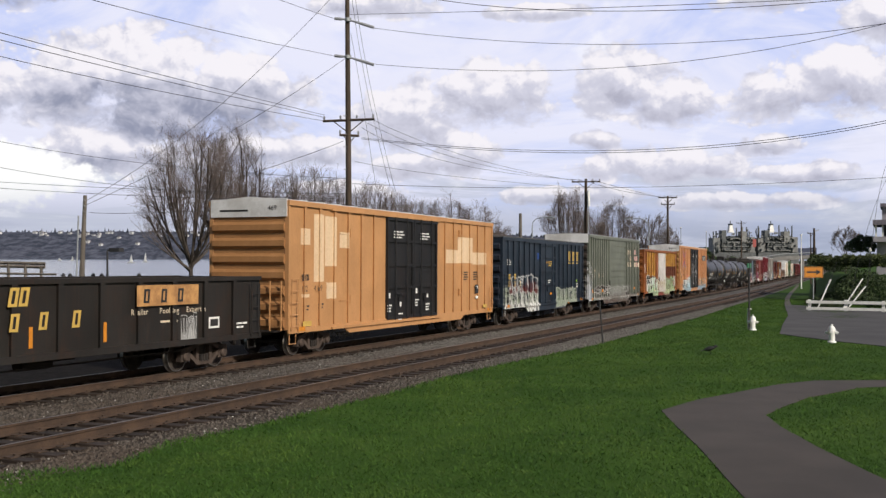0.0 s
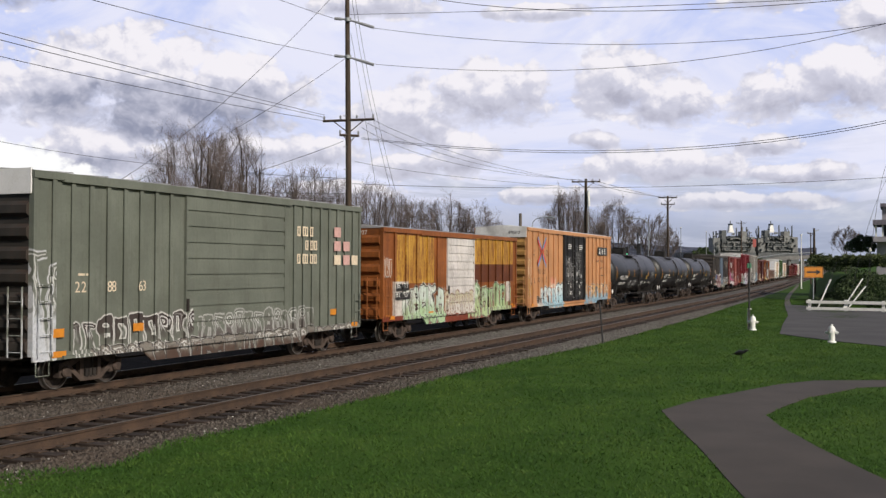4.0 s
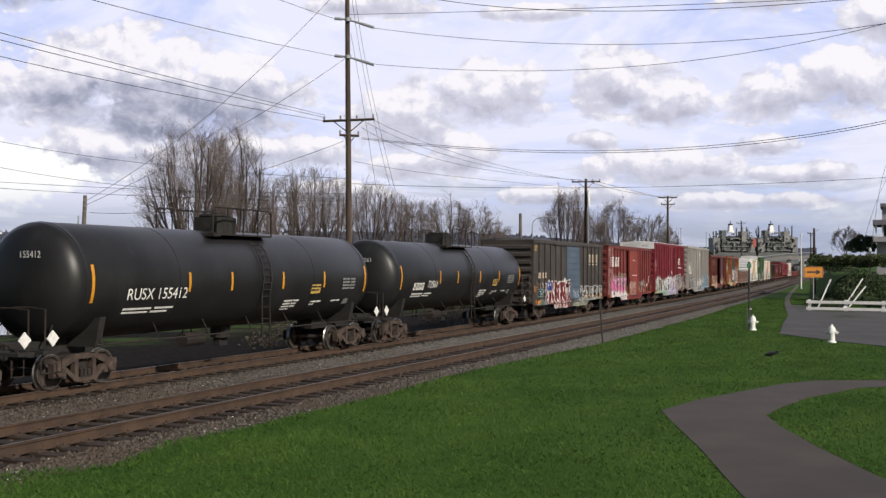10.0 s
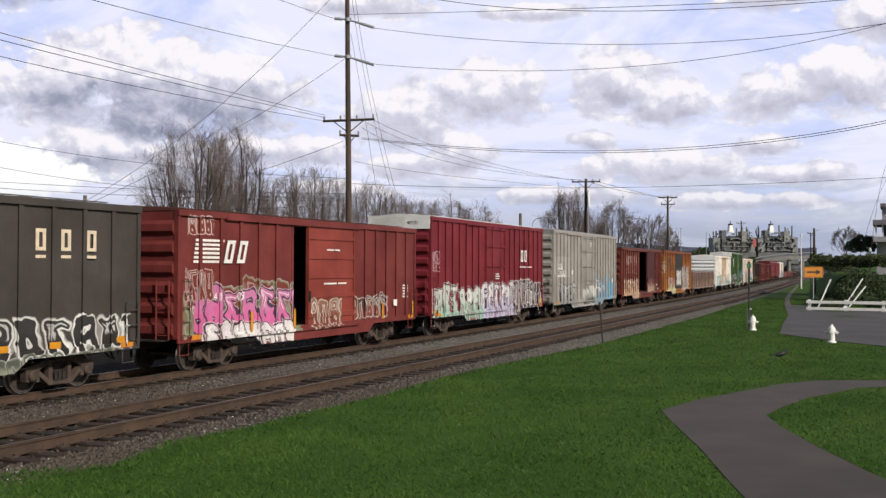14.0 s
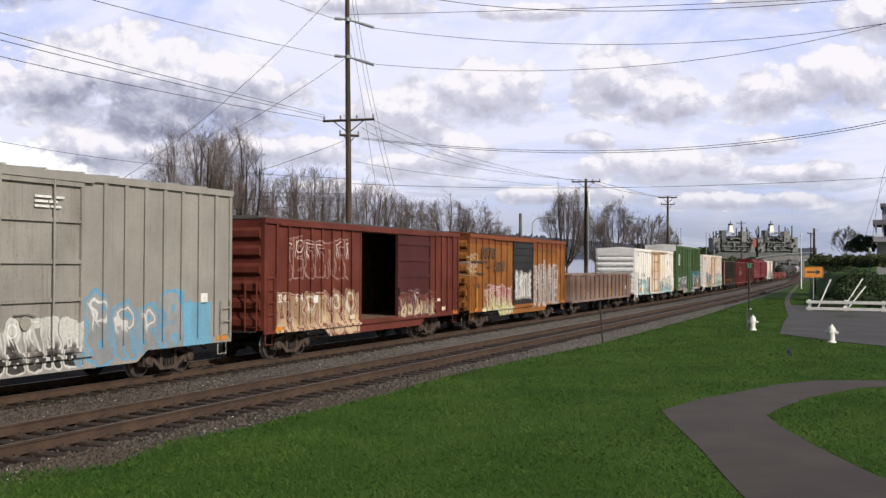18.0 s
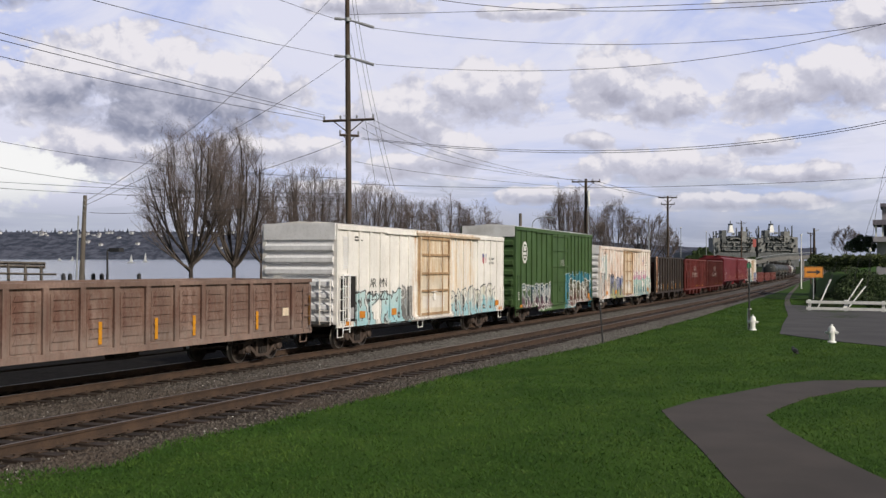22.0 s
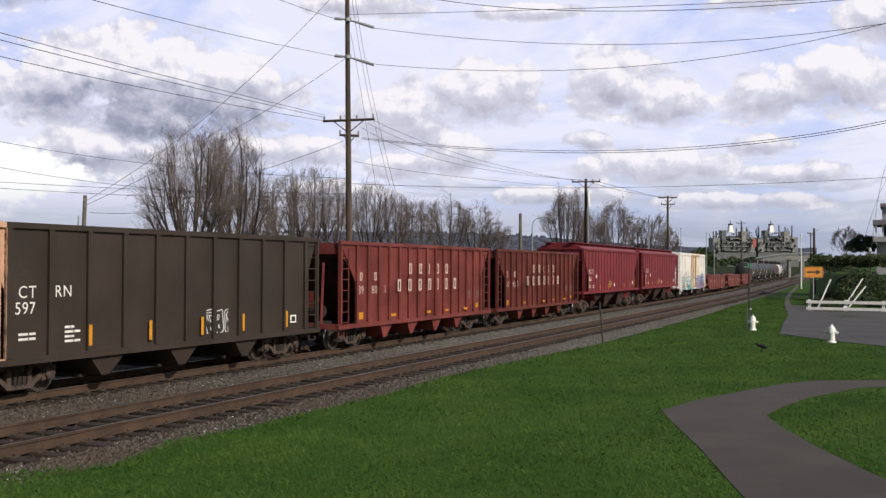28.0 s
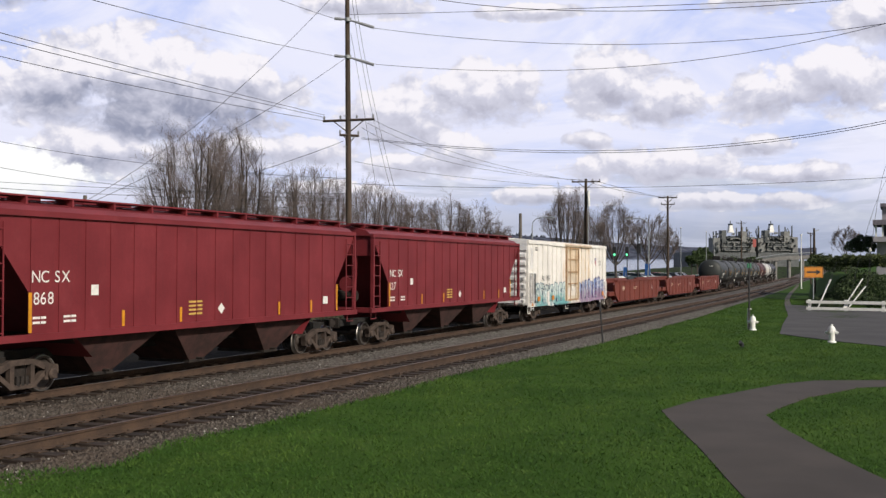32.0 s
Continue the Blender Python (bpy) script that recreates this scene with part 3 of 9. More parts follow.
    v = base[None] * size[:, None, None] * rs.uniform(0.6, 1.25, (n_st, 6, 3)) + rs.uniform(-0.3, 0.3, (n_st, 6, 3)) * size[:, None, None]
    ax = -(s ** 2) * CURVE / 2
    v += np.stack([off + ax, s, zz - GRADE * s + size * 0.35], 1)[:, None, :]
    tri = np.array([[0, 2, 4], [2, 1, 4], [1, 3, 4], [3, 0, 4], [2, 0, 5], [1, 2, 5], [3, 1, 5], [0, 3, 5]])
    faces = (tri[None] + (np.arange(n_st) * 6)[:, None, None]).reshape(-1, 3)
    me = bpy.data.meshes.new("ballast_stones")
    me.from_pydata(v.reshape(-1, 3).tolist(), [], faces.tolist())
    q = Nodes("loose_stone", 0.9, 0, 0.3)
    r = q.t.nodes.new("ShaderNodeNewGeometry").outputs["Random Per Island"]
    f = q.noise(q.coord(), 30, 3)
    rust = q.noise(q.coord(), 0.5, 4)
    # Stones turn paler farther along the line.
    down_line = q.ramp(q.xyz(q.coord())[1], 16.0, 42.0)
    cc = q.mix(q.math("POWER", r, 1.4), (0.024, 0.019, 0.016), (0.15, 0.128, 0.110))
    cc = q.mix(q.math("GREATER_THAN", r, 0.985), cc, (0.38, 0.36, 0.34))
    cc = q.mix(q.math("MULTIPLY", q.ramp(rust, 0.42, 0.62), 0.5), cc, (0.065, 0.046, 0.035))
    cc = q.mix(q.math("MULTIPLY", f, 0.3), cc, (0.08, 0.066, 0.056))
    cc = q.mix(q.math("MULTIPLY", down_line, 0.8), cc, q.mix(r, (0.068, 0.063, 0.059), (0.21, 0.20, 0.19)))
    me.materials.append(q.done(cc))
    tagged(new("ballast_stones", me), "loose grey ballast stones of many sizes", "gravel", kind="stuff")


railway()


def lawn_blades():
    rs = np.random.RandomState(7)
    n_b = 380000
    y = 8.5 + 95 * rs.rand(n_b) ** 1.9
    x = rs.uniform(-11.6, 4.5, n_b)
    # keep the walk and the road clear
    edge = np.interp(y, EDGE_Y, EDGE_X) - 0.12 - CURVE * y * y / 2 + 0.05 * np.sin(y * 1.3) + 0.05 * np.sin(y * 3.1 + 1)
    d = np.abs(x - edge) < 0.3
    inside = x < edge - rs.exponential(0.07, n_b)
    for poly in (WALK_POLY, ROAD_POLY):
        c = np.zeros(n_b, bool)
        for (x0, y0), (x1, y1) in zip(poly, poly[1:] + poly[:1]):
            hit = ((y0 > y) != (y1 > y)) & (x < (x1 - x0) * (y - y0) / (y1 - y0 + 1e-9) + x0)
            c ^= hit
        inside |= c
    x, y, d = x[~inside], y[~inside], d[~inside]
    k = len(x)
    ragged = np.where(d, rs.uniform(1.0, 2.2, k), 1.0)
    ht = rs.uniform(0.025, 0.062, k) * ragged
    w = rs.uniform(0.005, 0.010, k) * (1 + y / 40)
    a = rs.uniform(0, np.pi, k)
    lean = rs.normal(0, 0.045, (k, 2))
    z = np.array([height(px, py) for px, py in zip(x, y)]) - 0.01
    v = np.zeros((k, 3, 3))
    v[:, 0] = np.stack([x - w * np.cos(a), y - w * np.sin(a), z], 1)
    v[:, 1] = np.stack([x + w * np.cos(a), y + w * np.sin(a), z], 1)
    v[:, 2] = np.stack([x + lean[:, 0], y + lean[:, 1], z + ht], 1)
    me = bpy.data.meshes.new("grass")
    me.from_pydata(v.reshape(-1, 3).tolist(), [], np.arange(3 * k).reshape(-1, 3).tolist())
    q = Nodes("grass_blade", 0.75, 0, 0.2)
    r = q.t.nodes.new("ShaderNodeNewGeometry").outputs["Random Per Island"]
    o = q.coord()
    a1, b1 = q.noise(o, 0.35, 4), q.noise(o, 2.2, 5, 0.65)
    cc = q.mix(r, (0.026, 0.070, 0.009), (0.044, 0.100, 0.013))
    cc = q.mix(q.math("MULTIPLY", q.ramp(a1, 0.40, 0.62), 0.5), cc, (0.066, 0.130, 0.019))
    cc = q.mix(q.math("MULTIPLY", q.ramp(b1, 0.50, 0.72), 0.5), cc, (0.085, 0.125, 0.026))
    cc = q.mix(q.math("MULTIPLY", q.ramp(q.noise(o, 0.9, 3), 0.50, 0.64), 0.6), cc, (0.026, 0.068, 0.009))
    cc = q.mix(q.math("MULTIPLY", q.ramp(q.noise(q.scaled(o, (1.0, 0.45, 1)), 0.7, 5, 0.62), 0.47, 0.62), 0.7), cc, (0.074, 0.126, 0.020))
    cc = q.mix(q.math("MULTIPLY", q.ramp(q.noise(o, 5.0, 3), 0.62, 0.74), 0.5), cc, (0.10, 0.105, 0.035))
    me.materials.append(q.done(cc))
    tagged(new("grass", me), "short bright green blades of lawn grass", "grass", kind="stuff")


WALK_POLY = [(0.9, 9.0), (-0.75, 9.6), (-1.78, 13.6), (-2.88, 16.8), (-3.7, 19.1), (-4.43, 21.2), (-4.05, 23.2), (-3.49, 24.9), (-2.8, 27.2), (-2.02, 28.6), (-0.41, 29.3), (2.0, 30.3), (6.0, 31.5), (6.0, 29.6), (2.2, 28.6), (0.0, 27.9), (-0.89, 27.2), (-1.87, 24.9), (-2.25, 22.9), (-2.42, 21.5), (-2.0, 20.0), (-1.28, 18.1), (-0.16, 15.6), (1.1, 12.6)]
ROAD_POLY = [(-4.81, 48.0), (-3.22, 45.6), (-1.84, 43.8), (-0.43, 42.3), (3.0, 40.3), (9.0, 38.3), (30.0, 36.0), (30.0, 56.0), (9.0, 57.5), (2.0, 58.8), (-0.61, 60.1), (-3.25, 63.3), (-5.05, 67.0), (-6.2, 73.6), (-7.84, 86.9), (-8.32, 86.6), (-7.3, 77.2), (-6.15, 66.4), (-5.49, 56.3)]
TRAIL_POLY = [(-8.3, 86.7), (-7.84, 86.9), (-9.4, 102.6), (-11.2, 125.7), (-13.1, 153.4), (-15.7, 189.7), (-16.1, 189.5), (-13.5, 153.2), (-11.6, 125.5), (-9.8, 102.4)]


def slab(name, poly, mat, thick, label, category, lift=0.02):
    bm = bmesh.new()
    top = [bm.verts.new(Vector((x, y, height(x, y) + lift))) for x, y in poly]
    f = bm.faces.new(top)
    if f.normal.z < 0:
        f.normal_flip()
    bm.faces.ensure_lookup_table()
    bmesh.ops.triangulate(bm, faces=bm.faces[:])
    bmesh.ops.subdivide_edges(bm, edges=[e for e in bm.edges if e.calc_length() > 2.0], cuts=3, use_grid_fill=False)
    bmesh.ops.triangulate(bm, faces=bm.faces[:])
    for v in bm.verts:
        v.co.z = height(v.co.x, v.co.y) + lift
    r = bmesh.ops.extrude_face_region(bm, geom=bm.faces[:])
    for v in [q for q in r["geom"] if isinstance(q, bmesh.types.BMVert)]:
        v.co.z -= thick
    bmesh.ops.recalc_face_normals(bm, faces=bm.faces[:])
    me = bpy.data.meshes.new(name)
    bm.to_mesh(me)
    bm.free()
    me.materials.append(mat)
    return tagged(new(name, me), label, category, kind="structure")


M_walk = surface("walk_asphalt", (0.060, 0.048, 0.041), (0.040, 0.032, 0.027), 0.55, 0.9, bump=0.25, fine=60)
M_road = surface("road_asphalt", (0.066, 0.061, 0.060), (0.042, 0.039, 0.039), 0.5, 0.9, bump=0.2, fine=50)
slab("footpath", WALK_POLY, M_walk, 0.12, "worn brown-grey asphalt footpath curving across the lawn", "footpath", 0.012)
slab("side_road", ROAD_POLY, M_road, 0.15, "grey asphalt road end beside the lawn", "road", 0.03)
slab("dirt_trail", TRAIL_POLY, surface("trodden_dirt", (0.10, 0.085, 0.065), (0.065, 0.055, 0.042), 1.0, 0.9), 0.1, "trodden dirt trail through the grass beside the line", "trail", 0.03)
lawn_blades()

# bay
n = Nodes("bay_water", 0.18, 0, 0.5)
n.bump(n.noise(n.scaled(n.coord(), (1, 1, 1)), 0.35, 4, 0.6), 0.5, 0.3)
water = part("water", Geo().sheet([(x, y, -7.0) for y in (-4500, 0, 1500, 4600) for x in (-4600, -1500, -300, -75)], 4), n.done((0.13, 0.16, 0.20)))
tagged(water, "calm grey-blue bay water beyond the railway", "water", kind="structure")

# ---------------------------------------------------------------- running gear shared by all the cars
WHEEL_R = 0.43


def truck_meshes():
    bol = Geo().box(-0.98, -0.2, 0.42, 0.98, 0.2, 0.7).box(-0.3, -0.3, 0.68, 0.3, 0.3, 0.82)
    for sx in (-1, 1):
        for dx in (-0.1, 0.1):
            for dy in (-0.13, 0.0, 0.13):
                bol.tube([(sx * 0.98 + dx, dy, 0.24), (sx * 0.98 + dx, dy, 0.45)], 0.055, 6)
    bol.tube([(-0.8, -0.55, 0.4), (0.8, -0.55, 0.4)], 0.05, 6).tube([(-0.8, 0.55, 0.4), (0.8, 0.55, 0.4)], 0.05, 6)
    fr = Geo()
    fr.prism([(-1.08, 0.52), (-0.62, 0.56), (-0.3, 0.70), (0.3, 0.70), (0.62, 0.56), (1.08, 0.52), (1.08, 0.64), (0.66, 0.70), (0.34, 0.82), (-0.34, 0.82), (-0.66, 0.70), (-1.08, 0.64)], "x", -0.08, 0.08)
    fr.prism([(-0.78, 0.50), (-0.36, 0.16), (0.36, 0.16), (0.78, 0.50), (0.64, 0.52), (0.31, 0.26), (-0.31, 0.26), (-0.64, 0.52)], "x", -0.08, 0.08)
    for sy in (-1, 1):
        fr.box(-0.07, sy * 0.30 - 0.06, 0.2, 0.07, sy * 0.30 + 0.06, 0.74)
        fr.box(-0.09, sy * 0.88 - 0.2, 0.42, 0.09, sy * 0.88 + 0.2, 0.6)
        fr.box(-0.08, sy * 1.0 - 0.08, 0.3, 0.08, sy * 1.0 + 0.06, 0.55).box(-0.08, sy * 0.72 - 0.06, 0.3, 0.08, sy * 0.72 + 0.06, 0.55)
    cap = Geo().lathe([(0.02, -0.12), (0.125, -0.12), (0.135, 0.10), (0.10, 0.135), (0.02, 0.14)], "x", 12)
    wh = Geo()
    for sx in (-1, 1):
        prof = [(0.08, 0.635), (0.12, 0.66), (0.16, 0.70), (0.30, 0.715), (0.345, 0.70), (0.36, 0.688), (0.455, 0.688), (0.458, 0.705), (0.432, 0.73), (0.428, 0.825), (0.40, 0.828), (0.355, 0.822), (0.33, 0.775), (0.19, 0.755), (0.15, 0.83), (0.10, 0.835)]
        wh.lathe([(r, sx * h) for r, h in (prof if sx > 0 else prof[::-1])], "x", 24)
    wh.tube([(-1.1, 0, 0), (1.1, 0, 0)], 0.075, 10)
    wm = wh.mesh("wheelset", M_wheel, True)
    wm.materials.append(M_tread)
    for p in wm.polygons:
        d = [math.hypot(wm.vertices[i].co.y, wm.vertices[i].co.z) for i in p.vertices]
        if min(d) > 0.395:
            p.material_index = 1
    return bol.mesh("truck", M_steel), fr.mesh("side_frame", M_frame), wm, cap.mesh("bearing_cap", M_frame, True)


TRUCK, FRAME, WHEELS, CAP = truck_meshes()
WHEELSETS, TRAIN = [], []


def coupler_mesh():
    g = Geo().box(-0.07, 0.0, 0.78, 0.07, 0.62, 0.94).box(-0.2, -0.05, 0.68, 0.2, 0.12, 1.02)
    g.prism([(-0.17, 0.55), (0.17, 0.6), (0.19, 0.78), (0.05, 0.86), (-0.02, 0.72), (-0.17, 0.8)][::-1], "z", 0.72, 1.0)
    g.tube([(0.25, 0.1, 0.8), (0.3, 0.35, 0.55), (0.22, 0.62, 0.5), (0.1, 0.8, 0.66)], 0.028, 6)
    return g.mesh("coupler", M_steel)


COUPLER = coupler_mesh()


def trucks(car, y0, y1):
    for y in (y0, y1):
        t = part("truck", TRUCK, None, car, m=pose(0, y, 0))
        for sx in (-1, 1):
            part("side_frame", FRAME, None, t, m=pose(sx * 1.03, 0, 0))
            for sy in (-1, 1):
                part("bearing_cap", CAP, None, t, m=pose(sx * 1.06, sy * 0.88, WHEEL_R, 0, 0, 0 if sx > 0 else 180))
        for sy in (-1, 1):
            w = part("wheelset", WHEELS, None, t, m=pose(0, sy * 0.88, WHEEL_R))
            WHEELSETS.append((w, sy))


def couplers(car, hl):
    part("coupler", COUPLER, None, car, m=pose(0, hl - 0.05, 0))
    part("coupler", COUPLER, None, car, m=pose(0, -hl + 0.05, 0, 0, 0, 180))


def rail_car(name, label, category, a, b):
    """A car whose body lies from a to b along the line at the start. Returns it with its half length."""
    car = thing(name, label, category, group="freight train")
    TRAIN.append((car, (a + b) / 2))
    return car, (b - a) / 2


POSTS = {}      # car: (post places along it, panel face, post face)


def face(car, y0, y1, x):
    """How far out the paint lies: on a post where it crosses one."""
    if car.name in POSTS and x < 1.53:
        places, top = POSTS[car.name]
        if any(y0 - 0.085 < p < y1 + 0.085 for p in places):
            return top + 0.003
    return x


def glyphs(text, size, mat):
    cu = bpy.data.curves.new("stencil", "FONT")
    cu.body, cu.size, cu.align_x, cu.align_y = text, size / 0.7, "LEFT", "BOTTOM"
    tmp = bpy.data.objects.new("stencil", cu)
    me = bpy.data.meshes.new_from_object(tmp)
    bpy.data.objects.remove(tmp)
    bpy.data.curves.remove(cu)
    me.materials.clear()
    me.materials.append(mat)
    return me


def lettering(car, text, y, z, size, mat, x=1.49, name="stencil", wide=1.0):
    """Stencilled words, letter by letter. Returns the last letter."""
    ob, p = None, y
    for ch in text:
        if ch == " ":
            p += size * 0.55
            continue
        me = glyphs(ch, size, mat)
        lo, hi = min(v.co.x for v in me.vertices), max(v.co.x for v in me.vertices)
        xx = face(car, p, p + (hi - lo) * wide, x)
        for v in me.vertices:
            v.co = Vector((xx, p + (v.co.x - lo) * wide, z + v.co.y))
        p += (hi - lo) * wide + size * 0.2
        ob = part(name, me, None, car)
    return ob


def word(car, text, y, z, size, mat, x=1.49):
    me = glyphs(text, size, mat)
    for v in me.vertices:
        v.co = Vector((x, y + v.co.x, z + v.co.y))
    ob = part("stencil", me, None, car)
    ob["kind"] = "stuff"
    return ob


def end_lettering(car, text, x, z, size, mat, y, name="stencil"):
    """Lettering on the end that faces back along the line."""
    ob = word(car, text, 0, 0, size, mat, 0.0)
    for v in ob.data.vertices:
        v.co = Vector((x + v.co.y, y, z + v.co.z))
    return ob


def bars(car, y, z, rows, mat, x=1.49, name="stencil"):
    """Small unreadable stencilling: short bars. rows: widths."""
    g = Geo()
    for i, w in enumerate(rows):
        zz = z - i * 0.11
        g.box(x, y, zz, x + 0.004, y + w * 0.55, zz + 0.055).box(x, y + w * 0.62, zz, x + 0.004, y + w, zz + 0.055)
    ob = part(name, g, mat, car)
    ob["kind"] = "stuff"
    return ob


def block_word(car, y, z, size, count, mat, x=1.49, gap=0.3, name="emblem", lean=0.0, under=None):
    """A company's name as plain hollow blocks in its colour, each a part of its own."""
    p, ob = y, None
    for i in range(count):
        w = size * 0.62
        xx = face(car, p, p + w + lean, x)
        g, k = Geo(), 0.20 * size
        shape = ((p, p + k, z, z + size), (p + w - k, p + w, z, z + size), (p + k, p + w - k, z, z + k * 0.8), (p + k, p + w - k, z + size - k * 0.8, z + size))
        for y0, y1, za, zb in shape:
            s0, s1 = lean * (za - z) / size, lean * (zb - z) / size
            g.prism([(y0 + s0, za), (y1 + s0, za), (y1 + s1, zb), (y0 + s1, zb)], "x", xx, xx + 0.004)
        ob = part(name, g, mat, car)
        if under:
            part("emblem_bar", Geo().box(xx, p, z - under, xx + 0.004, p + w, z - under + size * 0.14), mat, car)
        p += w + size * gap
    return ob


def plate(car, y0, y1, z0, z1, mat, x=1.49, name="panel_mark", label=""):
    x = face(car, y0, y1, x)
    return part(name, Geo().box(x, y0, z0, x + 0.005, y1, z1), mat, car, label)


def ladder(car, y, z0, z1, x, mat, w=0.42, step=0.38, name="ladder", end=False):
    g = Geo()

    def at(u, z):
        return (u, y, z) if end else (x, u, z)
    c = x if end else y
    for s in (-w / 2, w / 2):
        g.tube([at(c + s, z0), at(c + s, z1)], 0.022, 5)
    z = z0 + 0.12
    while z < z1:
        g.tube([at(c - w / 2, z), at(c + w / 2, z)], 0.016, 5)
        z += step
    return part(name, g, mat, car)


def stirrups(car, hl, mat, z=0.8, x=1.45):
    for y in (-hl + 0.35, hl - 0.35):
        part("stirrup_step", Geo().tube([(x, y - 0.2, z), (x, y - 0.2, z - 0.34), (x, y + 0.2, z - 0.34), (x, y + 0.2, z)], 0.022, 5), mat, car)


def under(car, hl, z=0.95, deep=True):
    """Centre sill, cross bearers, brake cylinder and rods."""
    g = Geo().box(-0.25, -hl, z - 0.28, 0.25, hl, z)
    for i in range(-3, 4):
        y = i * hl * 0.22
        g.box(-1.3, y - 0.06, z - 0.2, 1.3, y + 0.06, z)
    part("underframe", g, M_black, car)
    part("brake_cylinder", Geo().tube([(0.75, -0.5, 0.68), (0.75, 0.45, 0.68)], 0.17, 12).tube([(0.75, 0.45, 0.68), (0.6, 1.5, 0.66)], 0.025, 6), M_steel, car)
    part("brake_pipe", Geo().tube([(1.15, -hl * 0.6, 0.62), (1.15, -0.8, 0.6), (1.15, hl * 0.6, 0.62)], 0.025, 6), M_steel, car)


def side_post(x, y, z0, z1, foot_w, top_w, deep):
    """A pressed post, a little undercut, standing out from the side at x."""
    s = 1 if x > 0 else -1
    q = [(x, y - foot_w), (x, y + foot_w), (x + s * deep, y + top_w), (x + s * deep, y - top_w)]
    return Geo().prism(q[::-1] if s > 0 else q, "z", z0, z1)


HW = 1.535     # half width over the side posts


def boxcar(label, a, b, eave, paint, roof, door, end_paint=None, posts=12, door_kind="plug", door_paint=None, opening=None, ribs=8, cap=None, sill=0.86, belly=0.28, low_side=None, ladder_mat=None, truck_in=2.3, frame_paint=None):
    """door, opening: (y0, y1) along the line at the start."""
    car, hl = rail_car("boxcar", label, "boxcar", a, b)
    c = (a + b) / 2
    end_paint = end_paint or paint
    lm = ladder_mat or paint
    xs = HW - 0.06
    z0, z1 = sill + 0.12, eave
    d0, d1 = door[0] - c, door[1] - c
    o0, o1 = (opening[0] - c, opening[1] - c) if opening else (None, None)
    lo, hi = (min(d0, o0), max(d1, o1)) if opening else (d0, d1)
    t = 0.09
    part("floor", Geo().box(-xs + t, -hl + t, z0 - 0.02, xs - t, hl - t, z0 + 0.06), M_wood_in, car)
    part("side_panel", Geo().box(-xs, -hl, z0, -xs + t, hl, z1), paint, car)
    for y0, y1 in ((-hl, lo), (hi, hl)):
        part("side_panel", Geo().box(xs - t, y0, z0, xs, y1, z1), paint, car)
    part("door_header", Geo().box(xs - t, lo, z1 - 0.22, xs, hi, z1), paint, car)
    for sy in (-1, 1):
        y = sy * hl
        part("end_wall", Geo().box(-xs + t, min(y, y - sy * t), z0, xs - t, max(y, y - sy * t), z1 + 0.02), end_paint, car)
    # pressed ribs across both ends
    zt = eave - (0.55 if cap else 0.15)
    step = (zt - z0) / ribs
    prof = [(0.0, -0.5), (0.10, -0.28), (0.10, 0.12), (0.0, 0.34)]
    rib = Geo().prism([(p[1] * step * 0.86, p[0]) for p in prof], "x", -xs + 0.1, xs - 0.1)
    rib.v = [(x, -z, y) for x, y, z in rib.v]
    rib_me = rib.mesh("end_rib", end_paint)
    for i in range(ribs):
        z = z0 + (i + 0.5) * step
        part("end_rib", rib_me, None, car, m=pose(0, -hl, z))
        part("end_rib", rib_me, None, car, m=pose(0, hl, z, 0, 0, 180))
    if cap:
        for sy in (-1, 1):
            part("end_cap", Geo().box(-xs + 0.02, min(sy * hl, sy * (hl + 0.06)), eave - 0.5, xs - 0.02, max(sy * hl, sy * (hl + 0.06)), eave + 0.08), cap, car, "pale painted upper end panel")
    # chords, sills and corner posts
    for sx in (-1, 1):
        x = sx * xs
        part("top_chord", Geo().box(min(x - sx * 0.04, x + sx * 0.075), -hl - 0.03, z1 - 0.14, max(x - sx * 0.04, x + sx * 0.075), hl + 0.03, z1 + 0.03), paint, car)
        k = truck_in + 1.4
        part("side_sill", Geo().prism([(-hl, sill), (-hl + k, sill), (-hl + k + 0.4, sill - belly), (hl - k - 0.4, sill - belly), (hl - k, sill), (hl, sill), (hl, z0 + 0.06), (-hl, z0 + 0.06)], "x", min(x, x + sx * 0.05), max(x, x + sx * 0.05)), low_side or paint, car)
        for sy in (-1, 1):
            part("corner_post", Geo().box(min(x - sx * 0.1, x + sx * 0.045), min(sy * (hl + 0.02), sy * (hl - 0.1)), z0, max(x - sx * 0.1, x + sx * 0.045), max(sy * (hl + 0.02), sy * (hl - 0.1)), z1), paint, car)
    places = []
    for y0, y1 in ((-hl, lo), (hi, hl)):
        k = max(2, round(posts * (y1 - y0) / (2 * hl - (hi - lo))))
        for i in range(1, k):
            places.append(y0 + (y1 - y0) * i / k)
            part("side_post", side_post(xs, places[-1], z0 + 0.05, z1 - 0.12, 0.05, 0.066, 0.06), paint, car)
    POSTS[car.name] = (places, xs + 0.06)
    # roof: a low ridge with seams
    r = Geo().prism([(-HW + 0.03, eave), (HW - 0.03, eave), (HW - 0.03, eave + 0.035), (0.0, eave + 0.16), (-HW + 0.03, eave + 0.035)][::-1], "y", -hl - 0.02, hl + 0.02)
    r.v = [(z, y, x) for x, y, z in r.v]
    roof_ob = part("roof", r, roof, car)
    seam = Geo()
